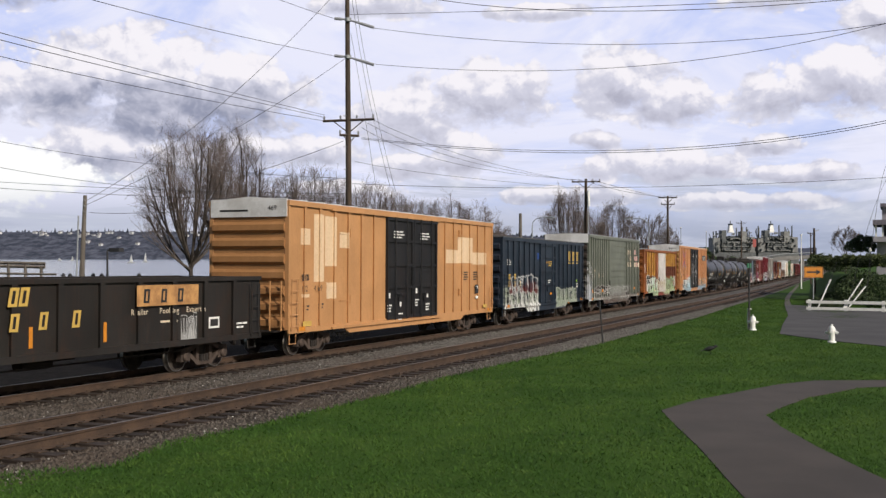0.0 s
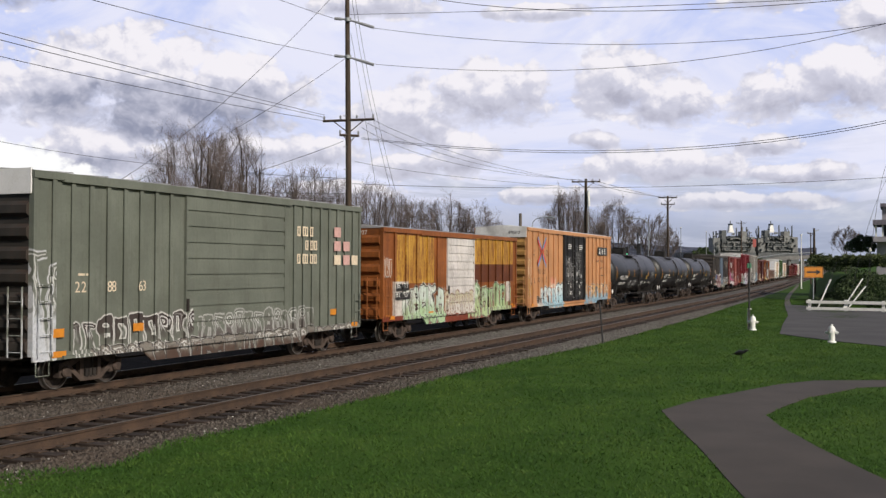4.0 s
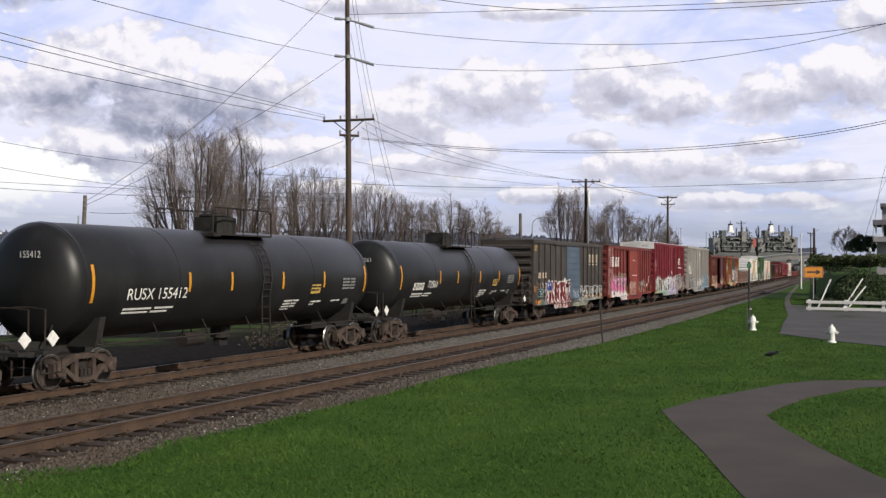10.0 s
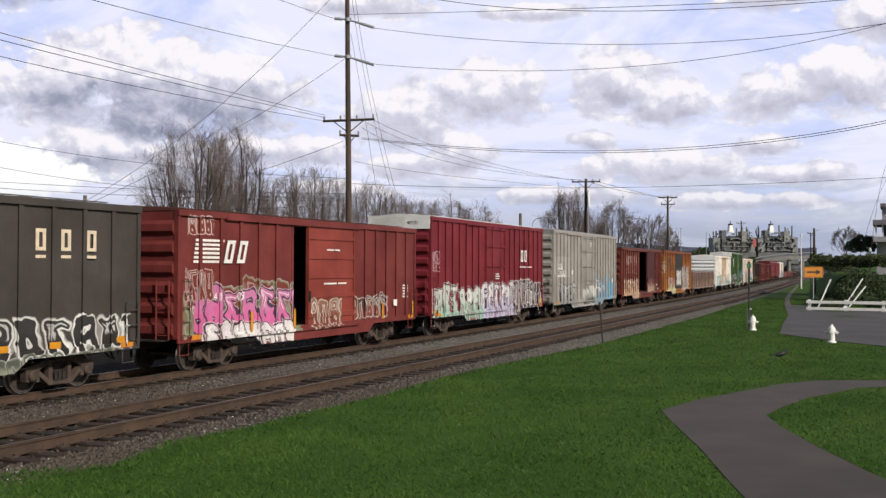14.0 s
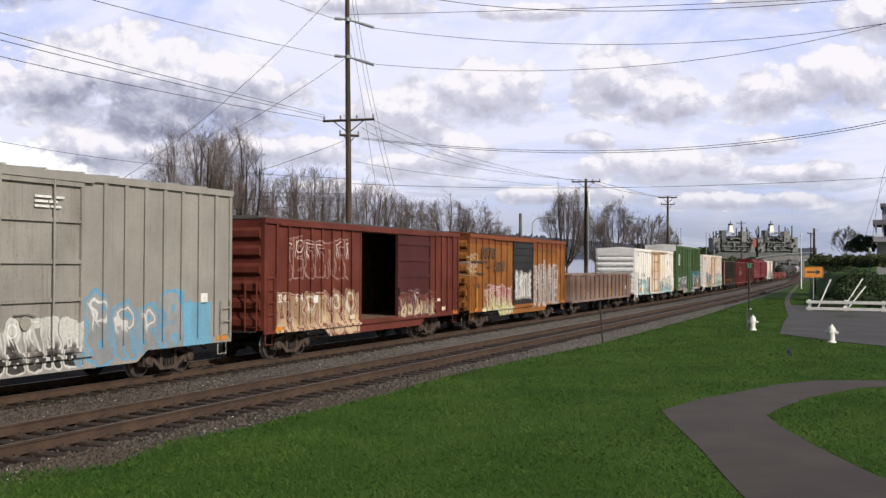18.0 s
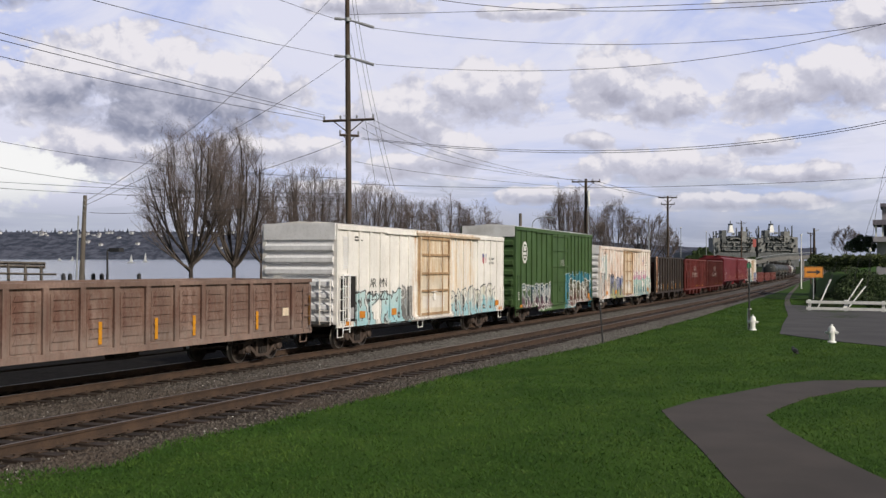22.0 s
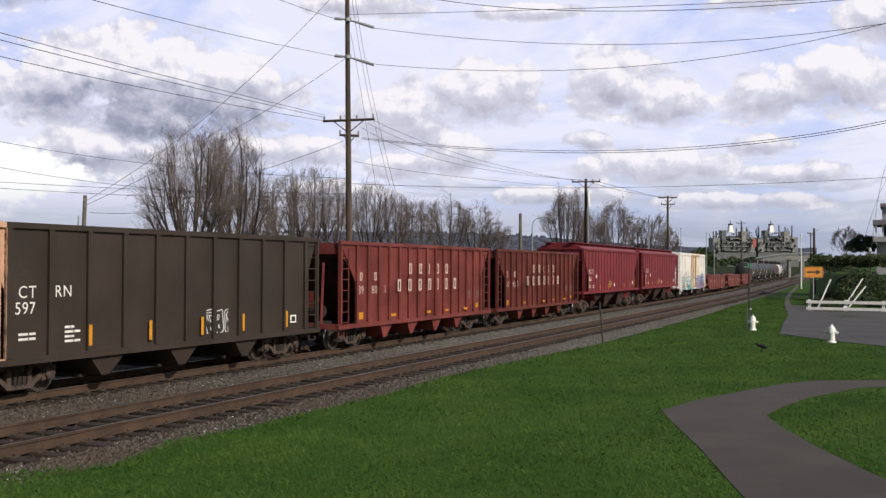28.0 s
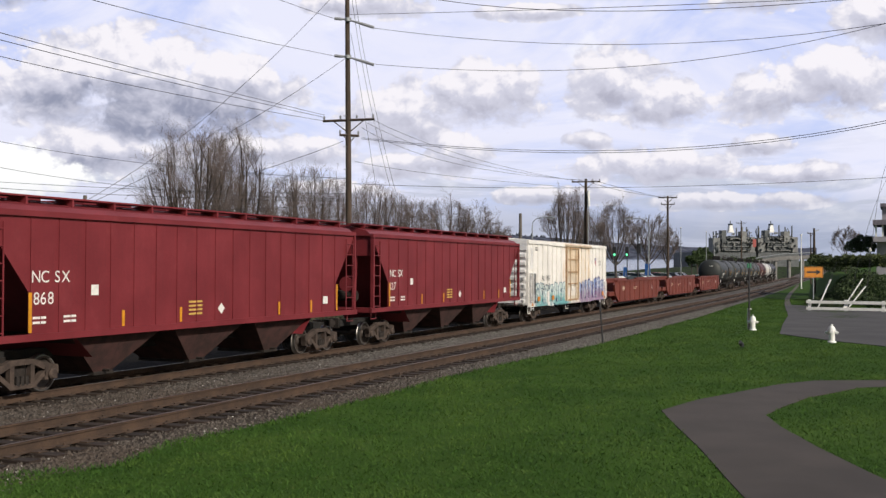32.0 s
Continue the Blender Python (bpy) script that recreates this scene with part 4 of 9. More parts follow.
    for sx in (-1, 1):
        seam.add([(0, -0.04, 0.165), (0, 0.04, 0.165), (sx * (HW - 0.05), 0.04, 0.045), (sx * (HW - 0.05), -0.04, 0.045), (0, -0.02, 0.20), (0, 0.02, 0.20), (sx * (HW - 0.05), 0.02, 0.075), (sx * (HW - 0.05), -0.02, 0.075)],
                 [(0, 1, 5, 4), (1, 2, 6, 5), (2, 3, 7, 6), (3, 0, 4, 7), (4, 5, 6, 7)])
    seam_me = seam.mesh("roof_seam", roof)
    k = int(2 * hl / 1.15)
    for i in range(1, k):
        part("roof_seam", seam_me, None, roof_ob, m=pose(0, -hl + 2 * hl * i / k, eave))
    # doors
    dp = door_paint or paint
    fp = frame_paint or dp
    zb, zt = z0 + 0.02, z1 - 0.2
    if door_kind == "double":
        leaves = [(d0, (d0 + d1) / 2 - 0.01), ((d0 + d1) / 2 + 0.01, d1)]
    else:
        leaves = [(d0, d1)]
    for y0, y1 in leaves:
        leaf = part("door", Geo().box(xs - 0.04, y0 + 0.01, zb, xs + 0.03, y1 - 0.01, zt), dp, car)
        x = xs + 0.03
        if door_kind in ("plug", "double"):
            fr = Geo().box(x, y0 + 0.02, zb, x + 0.04, y0 + 0.12, zt).box(x, y1 - 0.12, zb, x + 0.04, y1 - 0.02, zt).box(x, y0 + 0.12, zb, x + 0.04, y1 - 0.12, zb + 0.1).box(x, y0 + 0.12, zt - 0.1, x + 0.04, y1 - 0.12, zt)
            fr.v = [(q[0] + 0.03 if q[0] > x + 0.01 else q[0], q[1], q[2]) for q in fr.v]
            part("door_frame", fr, fp, leaf)
            for f in (0.30, 0.52, 0.76):
                z = zb + (zt - zb) * f
                part("door_rib", Geo().box(x, y0 + 0.12, z, x + 0.06, y1 - 0.12, z + 0.09), fp, leaf)
            for f in (0.28, 0.72):
                y = y0 + (y1 - y0) * f
                part("locking_bar", Geo().tube([(x + 0.09, y, zb - 0.02), (x + 0.09, y, zt + 0.03)], 0.027, 6), fp, leaf)
            y = (y0 + y1) / 2
            part("door_handle", Geo().tube([(x + 0.07, y - 0.35, zb + 0.95), (x + 0.1, y, zb + 0.98), (x + 0.07, y + 0.3, zb + 0.9)], 0.02, 6).lathe([(0.01, 0.03), (0.16, 0.03), (0.16, 0.055), (0.01, 0.06)], "x", 14, (x, y, zb + 0.75)), fp if door_kind == "double" else lm, leaf)
        else:
            nr = 9 if door_kind == "ribbed" else 5
            for i in range(nr):
                z = zb + (zt - zb) * (i + 0.5) / nr
                hgt = (zt - zb) / nr * (0.36 if door_kind == "ribbed" else 0.12)
                part("door_rib", Geo().prism([(y0 + 0.08, z - hgt), (y1 - 0.08, z - hgt), (y1 - 0.08, z + hgt), (y0 + 0.08, z + hgt)], "x", x, x + 0.035), dp, leaf)
            part("door_frame", Geo().box(x, y0 + 0.01, zb, x + 0.045, y0 + 0.08, zt).box(x, y1 - 0.08, zb, x + 0.045, y1 - 0.01, zt), dp, leaf)
            part("door_handle", Geo().box(x + 0.045, y0 + 0.02, zb + 0.8, x + 0.09, y0 + 0.1, zb + 1.15), M_steel, leaf)
    w = hi - lo
    part("door_track", Geo().box(xs + 0.03, lo - w * 0.9, zt + 0.02, xs + 0.10, hi + 0.3, zt + 0.09), paint, car)
    part("door_track", Geo().box(xs + 0.02, lo - w * 0.9, zb - 0.13, xs + 0.13, hi + 0.3, zb - 0.05), low_side or paint, car)
    if opening:
        part("inner_lining", Geo().box(-xs + t + 0.004, -hl + t, z0 + 0.06, -xs + t + 0.03, hl - t, z1 - 0.2), M_wood_in, car)
        for y in (lo, hi):
            part("door_post", Geo().box(xs - 0.12, y - 0.05, z0, xs + 0.02, y + 0.05, z1 - 0.1), paint, car)
    # grab irons, ladders, platform, brake wheel
    ladder(car, -hl + 0.32, sill + 0.1, sill + 1.75, HW + 0.03, lm)
    ladder(car, hl - 0.32, sill + 0.1, sill + 1.2, HW + 0.03, lm)
    ladder(car, -hl - 0.16, sill + 0.1, sill + 1.7, xs - 0.35, lm, end=True)
    part("end_platform", Geo().box(-1.2, -hl - 0.32, z0 - 0.06, 1.2, -hl, z0 - 0.02), M_steel, car)
    part("brake_wheel", Geo().lathe([(0.24, 0), (0.28, 0.0), (0.28, 0.03), (0.24, 0.03)], "y", 18, (-0.7, -hl - 0.3, sill + 1.55)).box(-0.74, -hl - 0.28, sill + 0.6, -0.66, -hl - 0.14, sill + 1.6).box(-0.95, -hl - 0.29, sill + 1.53, -0.45, -hl - 0.27, sill + 1.57), lm, car)
    stirrups(car, hl, lm, sill)
    under(car, hl)
    couplers(car, hl)
    trucks(car, -hl + truck_in, hl - truck_in)
    for y in (-hl + 0.55, hl - 0.7):
        plate(car, y, y + 0.45, sill + 0.06, sill + 0.2, M_orange, xs + 0.055, "reflector")
    return car, c

# ---------------------------------------------------------------- the freight train, in order from the first car seen
M_roof_grey = surface("galvanised_roof", (0.42, 0.42, 0.43), (0.24, 0.22, 0.21), 1.2, 0.6, 0.2)
M_roof_dark = surface("dark_tarred_roof", (0.12, 0.115, 0.115), (0.055, 0.05, 0.05), 1.2, 0.8)
M_roof_white = surface("white_cap_paint", (0.72, 0.72, 0.73), (0.5, 0.49, 0.48), 1.2, 0.6)
BLACK, PALE = (0.016, 0.015, 0.016), (0.80, 0.80, 0.78)


def open_top(name, label, a, b, top, bottom, paint, posts, category, end_in=0.0, inner=None, rim=0.1, hw=1.5):
    """Sides with posts and a heavy top rim, ends and a floor: a gondola's tub."""
    car, hl = rail_car(name, label, category, a, b)
    for sx in (-1, 1):
        x0, x1 = sorted((sx * (hw - 0.05), sx * (hw - 0.01)))
        part("side_panel", Geo().box(x0, -hl, bottom, x1, hl, top), paint, car)
        x0, x1 = sorted((sx * (hw - 0.09), sx * (hw + 0.07)))
        part("top_rim", Geo().box(x0, -hl, top - 0.02, x1, hl, top + rim), paint, car)
        part("bottom_sill", Geo().box(x0, -hl, bottom - 0.06, x1, hl, bottom + 0.1), paint, car)
    POSTS[car.name] = ([-hl + 2 * hl * i / posts for i in range(1, posts)], hw + 0.078)
    for i in range(1, posts):
        for sx in (-1, 1):
            part("side_post", side_post(sx * (hw - 0.01), -hl + 2 * hl * i / posts, bottom + 0.1, top - 0.02, 0.07, 0.085, 0.085), paint, car)
    for sy in (-1, 1):
        y0, y1 = sorted((sy * hl, sy * (hl - 0.06)))
        part("end_wall", Geo().box(-hw + 0.05, y0, bottom, hw - 0.05, y1, top), paint, car)
        y0, y1 = sorted((sy * (hl + 0.08), sy * (hl - 0.1)))
        part("end_rim", Geo().box(-hw + 0.09, y0, top - 0.02, hw - 0.09, y1, top + rim - 0.01), paint, car)
    part("floor", Geo().box(-hw + 0.05, -hl + 0.06, bottom - 0.02, hw - 0.05, hl - 0.06, bottom + 0.06), inner or M_steel, car)
    ladder(car, -hl + 0.35, bottom, top - 0.1, hw + 0.1, paint)
    ladder(car, hl - 0.35, bottom, top - 0.1, hw + 0.1, paint)
    stirrups(car, hl, paint, bottom)
    under(car, hl)
    couplers(car, hl)
    trucks(car, -hl + 2.2, hl - 2.2)
    return car


def car_black_gondola():
    p = livery("black_gondola_paint", (0.026, 0.023, 0.021), 0.3)
    g = open_top("gondola", "black steel gondola with yellow block marks and side posts", 10.2, 26.8, 2.56, 0.86, p, 12, "gondola")
    x = 1.5
    plate(g, 2.6, 5.15, 1.92, 2.46, surface("emblem_orange", (0.50, 0.27, 0.10), (0.30, 0.15, 0.06), 4, 0.7), 1.585, "emblem_panel", "yellow panel with dark block letters")
    block_word(g, 2.85, 2.0, 0.36, 3, M_ink, 1.594, 1.3, lean=0.03)
    block_word(g, -1.6, 2.05, 0.42, 2, M_gold, x, 0.3, lean=0.08)
    for y in (-1.55, -0.62, 0.42):
        block_word(g, y, 1.5, 0.40, 1, M_gold, x, lean=0.06)
    for i, y in enumerate((-3.8, -3.2)):
        block_word(g, y, 2.05, 0.42, 1, M_gold, x, lean=0.06)
    lettering(g, "Railcar", 2.5, 1.66, 0.15, M_cream, x), lettering(g, "Pooling", 3.62, 1.66, 0.15, M_cream, x), lettering(g, "Experts", 4.75, 1.66, 0.15, M_cream, x), bars(g, 3.65, 1.46, (0.7,), M_cream, x)
    plate(g, 5.75, 6.25, 1.2, 1.52, M_white, x, "panel_mark"), plate(g, 5.82, 6.18, 1.26, 1.46, M_ink, x + 0.006, "panel_mark")
    bars(g, 7.05, 1.25, (0.6, 0.4), M_white, x)
    for y in (-4.9, -0.9, 1.4):
        plate(g, y, y + 0.11, 1.1, 1.58, M_orange, x, "reflector")
    g2 = livery("grey_scrawl", (0.03, 0.028, 0.026), 0.1, [("tag", 4.5, 5.2, 0.85, 1.65, (0.5, 0.5, 0.5), (0.05, 0.05, 0.05), (0.55, 0.55, 0.55), 0.25)])
    part("sprayed_scrawl", Geo().box(x, 4.35, 0.9, x + 0.004, 5.3, 1.7), g2, g)


def car_tan_patched():
    tan, cream = (0.551, 0.283, 0.120), (0.80, 0.60, 0.40)
    z = [("patch", *q, cream) for q in ((-8.56, -7.95, 3.68, 4.21), (-7.7, -7.03, 2.45, 4.72), (-6.96, -6.14, 2.98, 4.68), (-5.93, -5.33, 3.62, 4.17), (-6.84, -6.25, 1.86, 2.41), (-8.49, -7.99, 1.94, 2.05), (3.5, 5.0, 3.13, 3.72), (5.0, 6.8, 3.14, 4.3), (6.8, 8.6, 3.08, 3.64))]
    p = livery("tan_boxcar_paint", tan, 0.02, z, fade=0.12)
    e = livery("tan_end_paint", (0.54, 0.265, 0.105), 0.06, fade=0.15)
    d = livery("black_door_paint", (0.017, 0.017, 0.019), 0.06)
    car, c = boxcar("tan high boxcar with two black doors and cream repaint patches", 28.55, 47.25, 5.06, p, M_roof_white, (35.6, 40.4), end_paint=e, door_kind="double", door_paint=d, cap=M_roof_white, posts=14, ribs=7, belly=0.18, sill=0.8)
    x = 1.482
    block_word(car, -8.55, 2.5, 0.2, 3, M_ink, x, 0.35)
    lettering(car, "112", -8.46, 2.08, 0.2, M_ink, x), lettering(car, "469", -7.7, 2.08, 0.2, M_ink, x)
    bars(car, -8.4, 1.62, (0.4, 0.35), M_ink, x), bars(car, -7.4, 1.66, (0.35, 0.3), M_ink, x)
    for y in (-1.75, 0.75):
        bars(car, y, 4.3, (0.85, 0.95, 0.7), M_white, 1.56)
    for y, zz in ((-2.2, 1.75), (-1.2, 1.4), (0.3, 1.9), (1.4, 1.7)):
        plate(car, y, y + 0.16, zz, zz + 0.2, M_white, 1.56), bars(car, y - 0.1, zz - 0.3, (0.4, 0.3, 0.3), M_white, 1.56)
    plate(car, -8.5, -7.95, 1.0, 1.16, M_gold, x, "reflector")
    plate(car, 7.0, 7.4, 1.75, 2.15, M_ink, x), plate(car, 7.06, 7.34, 1.95, 2.09, M_white, x + 0.006), plate(car, 7.05, 7.35, 1.5, 1.62, M_white, x), plate(car, 8.0, 8.5, 1.05, 1.2, M_gold, x, "reflector")
    for y in (5.7, 6.9):
        bars(car, y, 2.7, (0.5, 0.45, 0.5, 0.4), M_ink, x)
    for zz in (4.35, 1.75):
        part("placard_bracket", Geo().box(x, 5.0, zz, x + 0.02, 5.85, zz + 0.05).box(x, 5.0, zz - 0.05, x + 0.09, 5.08, zz + 0.25), p, car)
    end_lettering(car, "469", 0.75, 4.72, 0.16, M_ink, -9.42)
    bars_ob = part("stencil", Geo().box(-1.1, -9.418, 4.74, 0.0, -9.414, 4.80), M_ink, car)
    for zz in (4.1, 1.75):
        part("placard_bracket", Geo().box(x, -5.9, zz, x + 0.02, -5.2, zz + 0.05).box(x, -5.28, zz - 0.1, x + 0.08, -5.2, zz + 0.2), p, car)


def car_blue():
    z = [("tag", -7.4, -1.65, 0.6, 1.95, PALE, (0.45, 0.5, 0.40), BLACK, 0.6), ("tag", 1.6, 6.2, 0.7, 1.75, (0.42, 0.5, 0.38), (0.25, 0.3, 0.24), (0.55, 0.56, 0.5), 0.55), ("tag", -6.5, -1.7, 1.6, 2.5, (0.16, 0.03, 0.025), (0.03, 0.05, 0.075), (0.6, 0.6, 0.6), 0.8),
         ("patch", -1.82, -1.58, 3.4, 3.76, (0.04, 0.12, 0.5)), ("patch", -0.45, 0.35, 3.2, 3.3, (0.5, 0.25, 0.03))]
    p = livery("navy_boxcar_paint", (0.022, 0.038, 0.062), 0.14, z, fade=0.3, rough=0.4)
    car, c = boxcar("dark blue boxcar with gold block letters and graffiti", 48.85, 64.15, 4.46, p, M_roof_dark, (55.0, 57.95), posts=14, ribs=6)
    x = 1.482
    block_word(car, 4.35, 3.35, 0.58, 3, M_gold, x, 0.9, under=0.16)
    for k, (w, y) in enumerate((("13", -6.8), ("70", -5.95), ("76", -5.1))):
        lettering(car, w, y, 1.9, 0.27, M_gold, x)
        block_word(car, y, 2.35, 0.27, 2 if k < 2 else 0, M_gold, x, 0.35)
    plate(car, 5.9, 6.25, 1.75, 2.0, M_white, x), plate(car, 5.95, 6.2, 1.8, 1.95, M_ink, x + 0.006), plate(car, 5.85, 6.1, 2.1, 2.2, plain("tag_green", (0.3, 0.5, 0.05)), x)
    for y in (0.25, 1.3, 4.2):
        plate(car, y, y + 0.45, 1.42 if y < 1 else 0.82, 1.55 if y < 1 else 0.95, M_orange, 1.57 if y < 1 else x, "reflector")
    bars(car, -6.9, 3.3, (0.4, 0.6, 0.5), M_white, x), bars(car, 0.0, 3.25, (0.7, 0.6, 0.5), M_gold, 1.56)
    bars(car, -0.1, 2.2, (0.5, 0.4, 0.4), M_white, 1.56)


def car_grey_green():
    z = [("tag", -6.6, -2.0, 0.75, 1.75, (0.20, 0.21, 0.18), (0.07, 0.05, 0.05), (0.62, 0.62, 0.6), 0.5), ("tag", -1.8, 4.5, 0.75, 1.7, (0.16, 0.13, 0.13), (0.2, 0.21, 0.18), (0.5, 0.5, 0.48), 0.45), ("tag", -8.0, -7.1, 0.8, 3.3, (0.6, 0.62, 0.68), (0.2, 0.21, 0.18), (0.65, 0.66, 0.7), 0.5), ("tag", -6, 7.7, 0.45, 1.0, (0.11, 0.06, 0.045), (0.3, 0.27, 0.24), (0.06, 0.05, 0.05), 0.5)]
    p = livery("grey_green_paint", (0.215, 0.235, 0.195), 0.2, z, rust_col=(0.10, 0.07, 0.05))
    car, c = boxcar("weathered grey-green high boxcar with louvred doors and graffiti", 65.75, 81.4, 5.08, p, M_roof_grey, (71.2, 76.3), door_kind="ribbed", posts=18, ribs=7, cap=M_roof_white, end_paint=livery("dark_end_paint", (0.06, 0.055, 0.05), 0.3), sill=0.78)
    x = 1.482
    for y, zz, k in ((3.5, 3.95, 4), (4.0, 3.5, 3), (3.5, 3.05, 5)):
        block_word(car, y, zz, 0.32, k, M_cream, x, 0.12)
    pink = plain("faded_rose", (0.6, 0.36, 0.33))
    for y, zz, m in ((5.85, 3.98, pink), (5.85, 3.5, pink), (5.85, 3.02, M_cream), (6.5, 3.5, pink), (6.5, 3.02, pink), (7.1, 3.02, M_cream)):
        plate(car, y, y + 0.45, zz, zz + 0.34, m, x, "emblem_square")
    bars(car, -6.4, 2.72, (0.4,), M_cream, x)
    lettering(car, "22", -6.5, 2.25, 0.26, M_cream, x), lettering(car, "88", -5.45, 2.25, 0.26, M_cream, x), lettering(car, "63", -4.3, 2.25, 0.26, M_cream, x)
    for y in (-7.3, -4.5, -2.0, 5.6):
        plate(car, y, y + 0.4, 1.3, 1.5, M_orange, x, "reflector")


def car_rusty_orange():
    yel, br, gr = (0.62, 0.35, 0.055), (0.24, 0.07, 0.022), (0.42, 0.60, 0.36)
    z = [("patch", -6.5, -2.85, 2.3, 4.22, yel), ("patch", 1.9, 7.3, 3.1, 4.3, yel), ("patch", 1.9, 7.3, 2.25, 3.1, (0.13, 0.035, 0.016)), ("patch", -6.85, -5.4, 1.0, 2.38, (0.7, 0.66, 0.62)),
         ("tag", -6.0, -1.7, 0.6, 2.15, gr, (0.62, 0.72, 0.66), (0.05, 0.05, 0.05), 0.75), ("tag", 1.0, 6.9, 0.65, 2.15, (0.50, 0.66, 0.36), (0.36, 0.55, 0.33), (0.12, 0.13, 0.1), 0.8), ("tag", -1.6, 1.6, 0.9, 1.9, (0.66, 0.63, 0.58), (0.55, 0.5, 0.35), (0.30, 0.14, 0.1), 0.5), ("tag", -7.7, -6.95, 2.6, 3.3, (0.4, 0.15, 0.05), (0.45, 0.17, 0.05), (0.7, 0.68, 0.64), 0.35), ("patch", 6.3, 6.75, 1.25, 2.25, (0.72, 0.7, 0.66))]
    z = [z[0], ("rust", -7.7, -2.7, 2.3, 4.4, (0.30, 0.09, 0.025)), z[1], ("rust", 1.8, 7.5, 3.0, 4.4, (0.26, 0.075, 0.02))] + z[2:]
    p = livery("rusty_orange_paint", (0.42, 0.13, 0.028), 0.5, z, fade=0.35)
    d = livery("white_door_paint", (0.74, 0.70, 0.68), 0.45, [z[8]])
    car, c = boxcar("rusty orange boxcar with a white door and green graffiti", 83.35, 98.9, 4.44, p, M_roof_grey, (89.65, 92.85), door_kind="ribbed", door_paint=d, posts=12, ribs=6, low_side=livery("brown_sill_paint", (0.28, 0.06, 0.03), 0.3, z[6:9]))
    x = 1.484
    for y0, y1, zz in ((-6.7, -6.15, 2.02), (-6.05, -5.5, 2.02), (-6.75, -6.1, 1.68), (-6.05, -5.4, 1.68)):
        plate(car, y0, y1, zz, zz + 0.28, M_ink, 1.545, "number_board")
    lettering(car, "BK", -6.62, 2.06, 0.2, M_white, 1.554), lettering(car, "TY", -5.98, 2.06, 0.2, M_white, 1.554)
    lettering(car, "152", -6.7, 1.72, 0.2, M_white, 1.554), lettering(car, "927", -6.02, 1.72, 0.2, M_white, 1.554)
    for y in (-7.55, -3.4, 0.3, 6.9):
        plate(car, y, y + 0.5, 0.93, 1.1, M_orange, x, "reflector")
    end_lettering(car, "152927", 0.2, 4.15, 0.16, M_white, -7.9)


def car_tan_cross():
    blue = (0.36, 0.60, 0.72)
    z = [("tag", -6.9, -2.5, 0.65, 1.95, blue, (0.62, 0.74, 0.78), (0.07, 0.10, 0.13), 0.7), ("tag", 2.3, 8.5, 0.65, 1.85, (0.22, 0.45, 0.62), (0.62, 0.36, 0.14), (0.08, 0.16, 0.24), 0.6), ("tag", -7.6, -6.6, 0.65, 1.35, (0.75, 0.75, 0.72), BLACK, (0.5, 0.5, 0.5), 0.4), ("tag", -9.3, -8.6, 1.4, 3.6, (0.62, 0.34, 0.11), (0.62, 0.34, 0.11), (0.22, 0.15, 0.10), 0.35), ("tag", -5.0, -3.9, 1.8, 2.35, (0.75, 0.66, 0.55), (0.7, 0.3, 0.2), (0.6, 0.25, 0.15), 0.4)]
    p = livery("apricot_boxcar_paint", (0.58, 0.285, 0.13), 0.04, z, fade=0.15)
    d = livery("black_double_door_paint", (0.018, 0.018, 0.02), 0.08, [("tag", -1.9, 1.7, 1.2, 3.5, (0.02, 0.02, 0.02), (0.02, 0.02, 0.02), (0.02, 0.02, 0.02), 0.4), ("tag", -1.9, -0.9, 2.9, 3.6, BLACK, BLACK, (0.45, 0.45, 0.45), 0.3), ("tag", 0.4, 1.6, 3.4, 4.2, BLACK, BLACK, (0.3, 0.3, 0.3), 0.3)])
    car, c = boxcar("tan high boxcar with red and blue cross and black doors", 100.85, 119.55, 5.08, p, M_roof_white, (107.7, 112.65), door_kind="double", door_paint=d, cap=M_roof_white, posts=14, ribs=7, end_paint=livery("apricot_end", (0.52, 0.29, 0.09), 0.06), belly=0.18, sill=0.8)
    x = 1.545
    red, blu = plain("emblem_red", (0.62, 0.07, 0.05)), plain("emblem_blue", (0.16, 0.28, 0.48))
    # four arms, each half blue above or below and half red at the side
    for sy in (-1, 1):
        for sz in (-1, 1):
            for m, lo, hi in ((red, -0.20, -0.01), (blu, 0.01, 0.17)):
                q = [(-6.86 + sy * 0.10, 3.82 + sz * (0.10 + lo)), (-6.86 + sy * 0.78, 3.82 + sz * (0.74 + lo)), (-6.86 + sy * 0.78, 3.82 + sz * (0.74 + hi)), (-6.86 + sy * 0.10, 3.82 + sz * (0.10 + hi))]
                part("emblem", Geo().prism(q if sy * sz > 0 else q[::-1], "x", x, x + 0.004), m, car)
    x = 1.484
    lettering(car, "next", -8.45, 3.78, 0.13, M_ink, x), lettering(car, "load", -8.45, 3.56, 0.13, M_ink, x)
    lettering(car, "any", -5.86, 3.8, 0.13, M_ink, x), lettering(car, "road", -5.86, 3.58, 0.13, M_ink, x)
    lettering(car, "TB", -7.6, 2.53, 0.26, M_ink, x), lettering(car, "OX", -6.75, 2.53, 0.26, M_ink, x)
    for k, y in (("6", -8.3), ("70", -7.6), ("31", -6.75), ("3", -5.9)):
        lettering(car, k, y, 2.05, 0.28, M_ink, x)
    plate(car, 5.7, 8.2, 3.78, 4.32, M_ink, 1.545, "emblem_panel", "black panel with white block letters")
    block_word(car, 6.0, 3.86, 0.36, 3, M_white, 1.554, 1.3, lean=0.03)
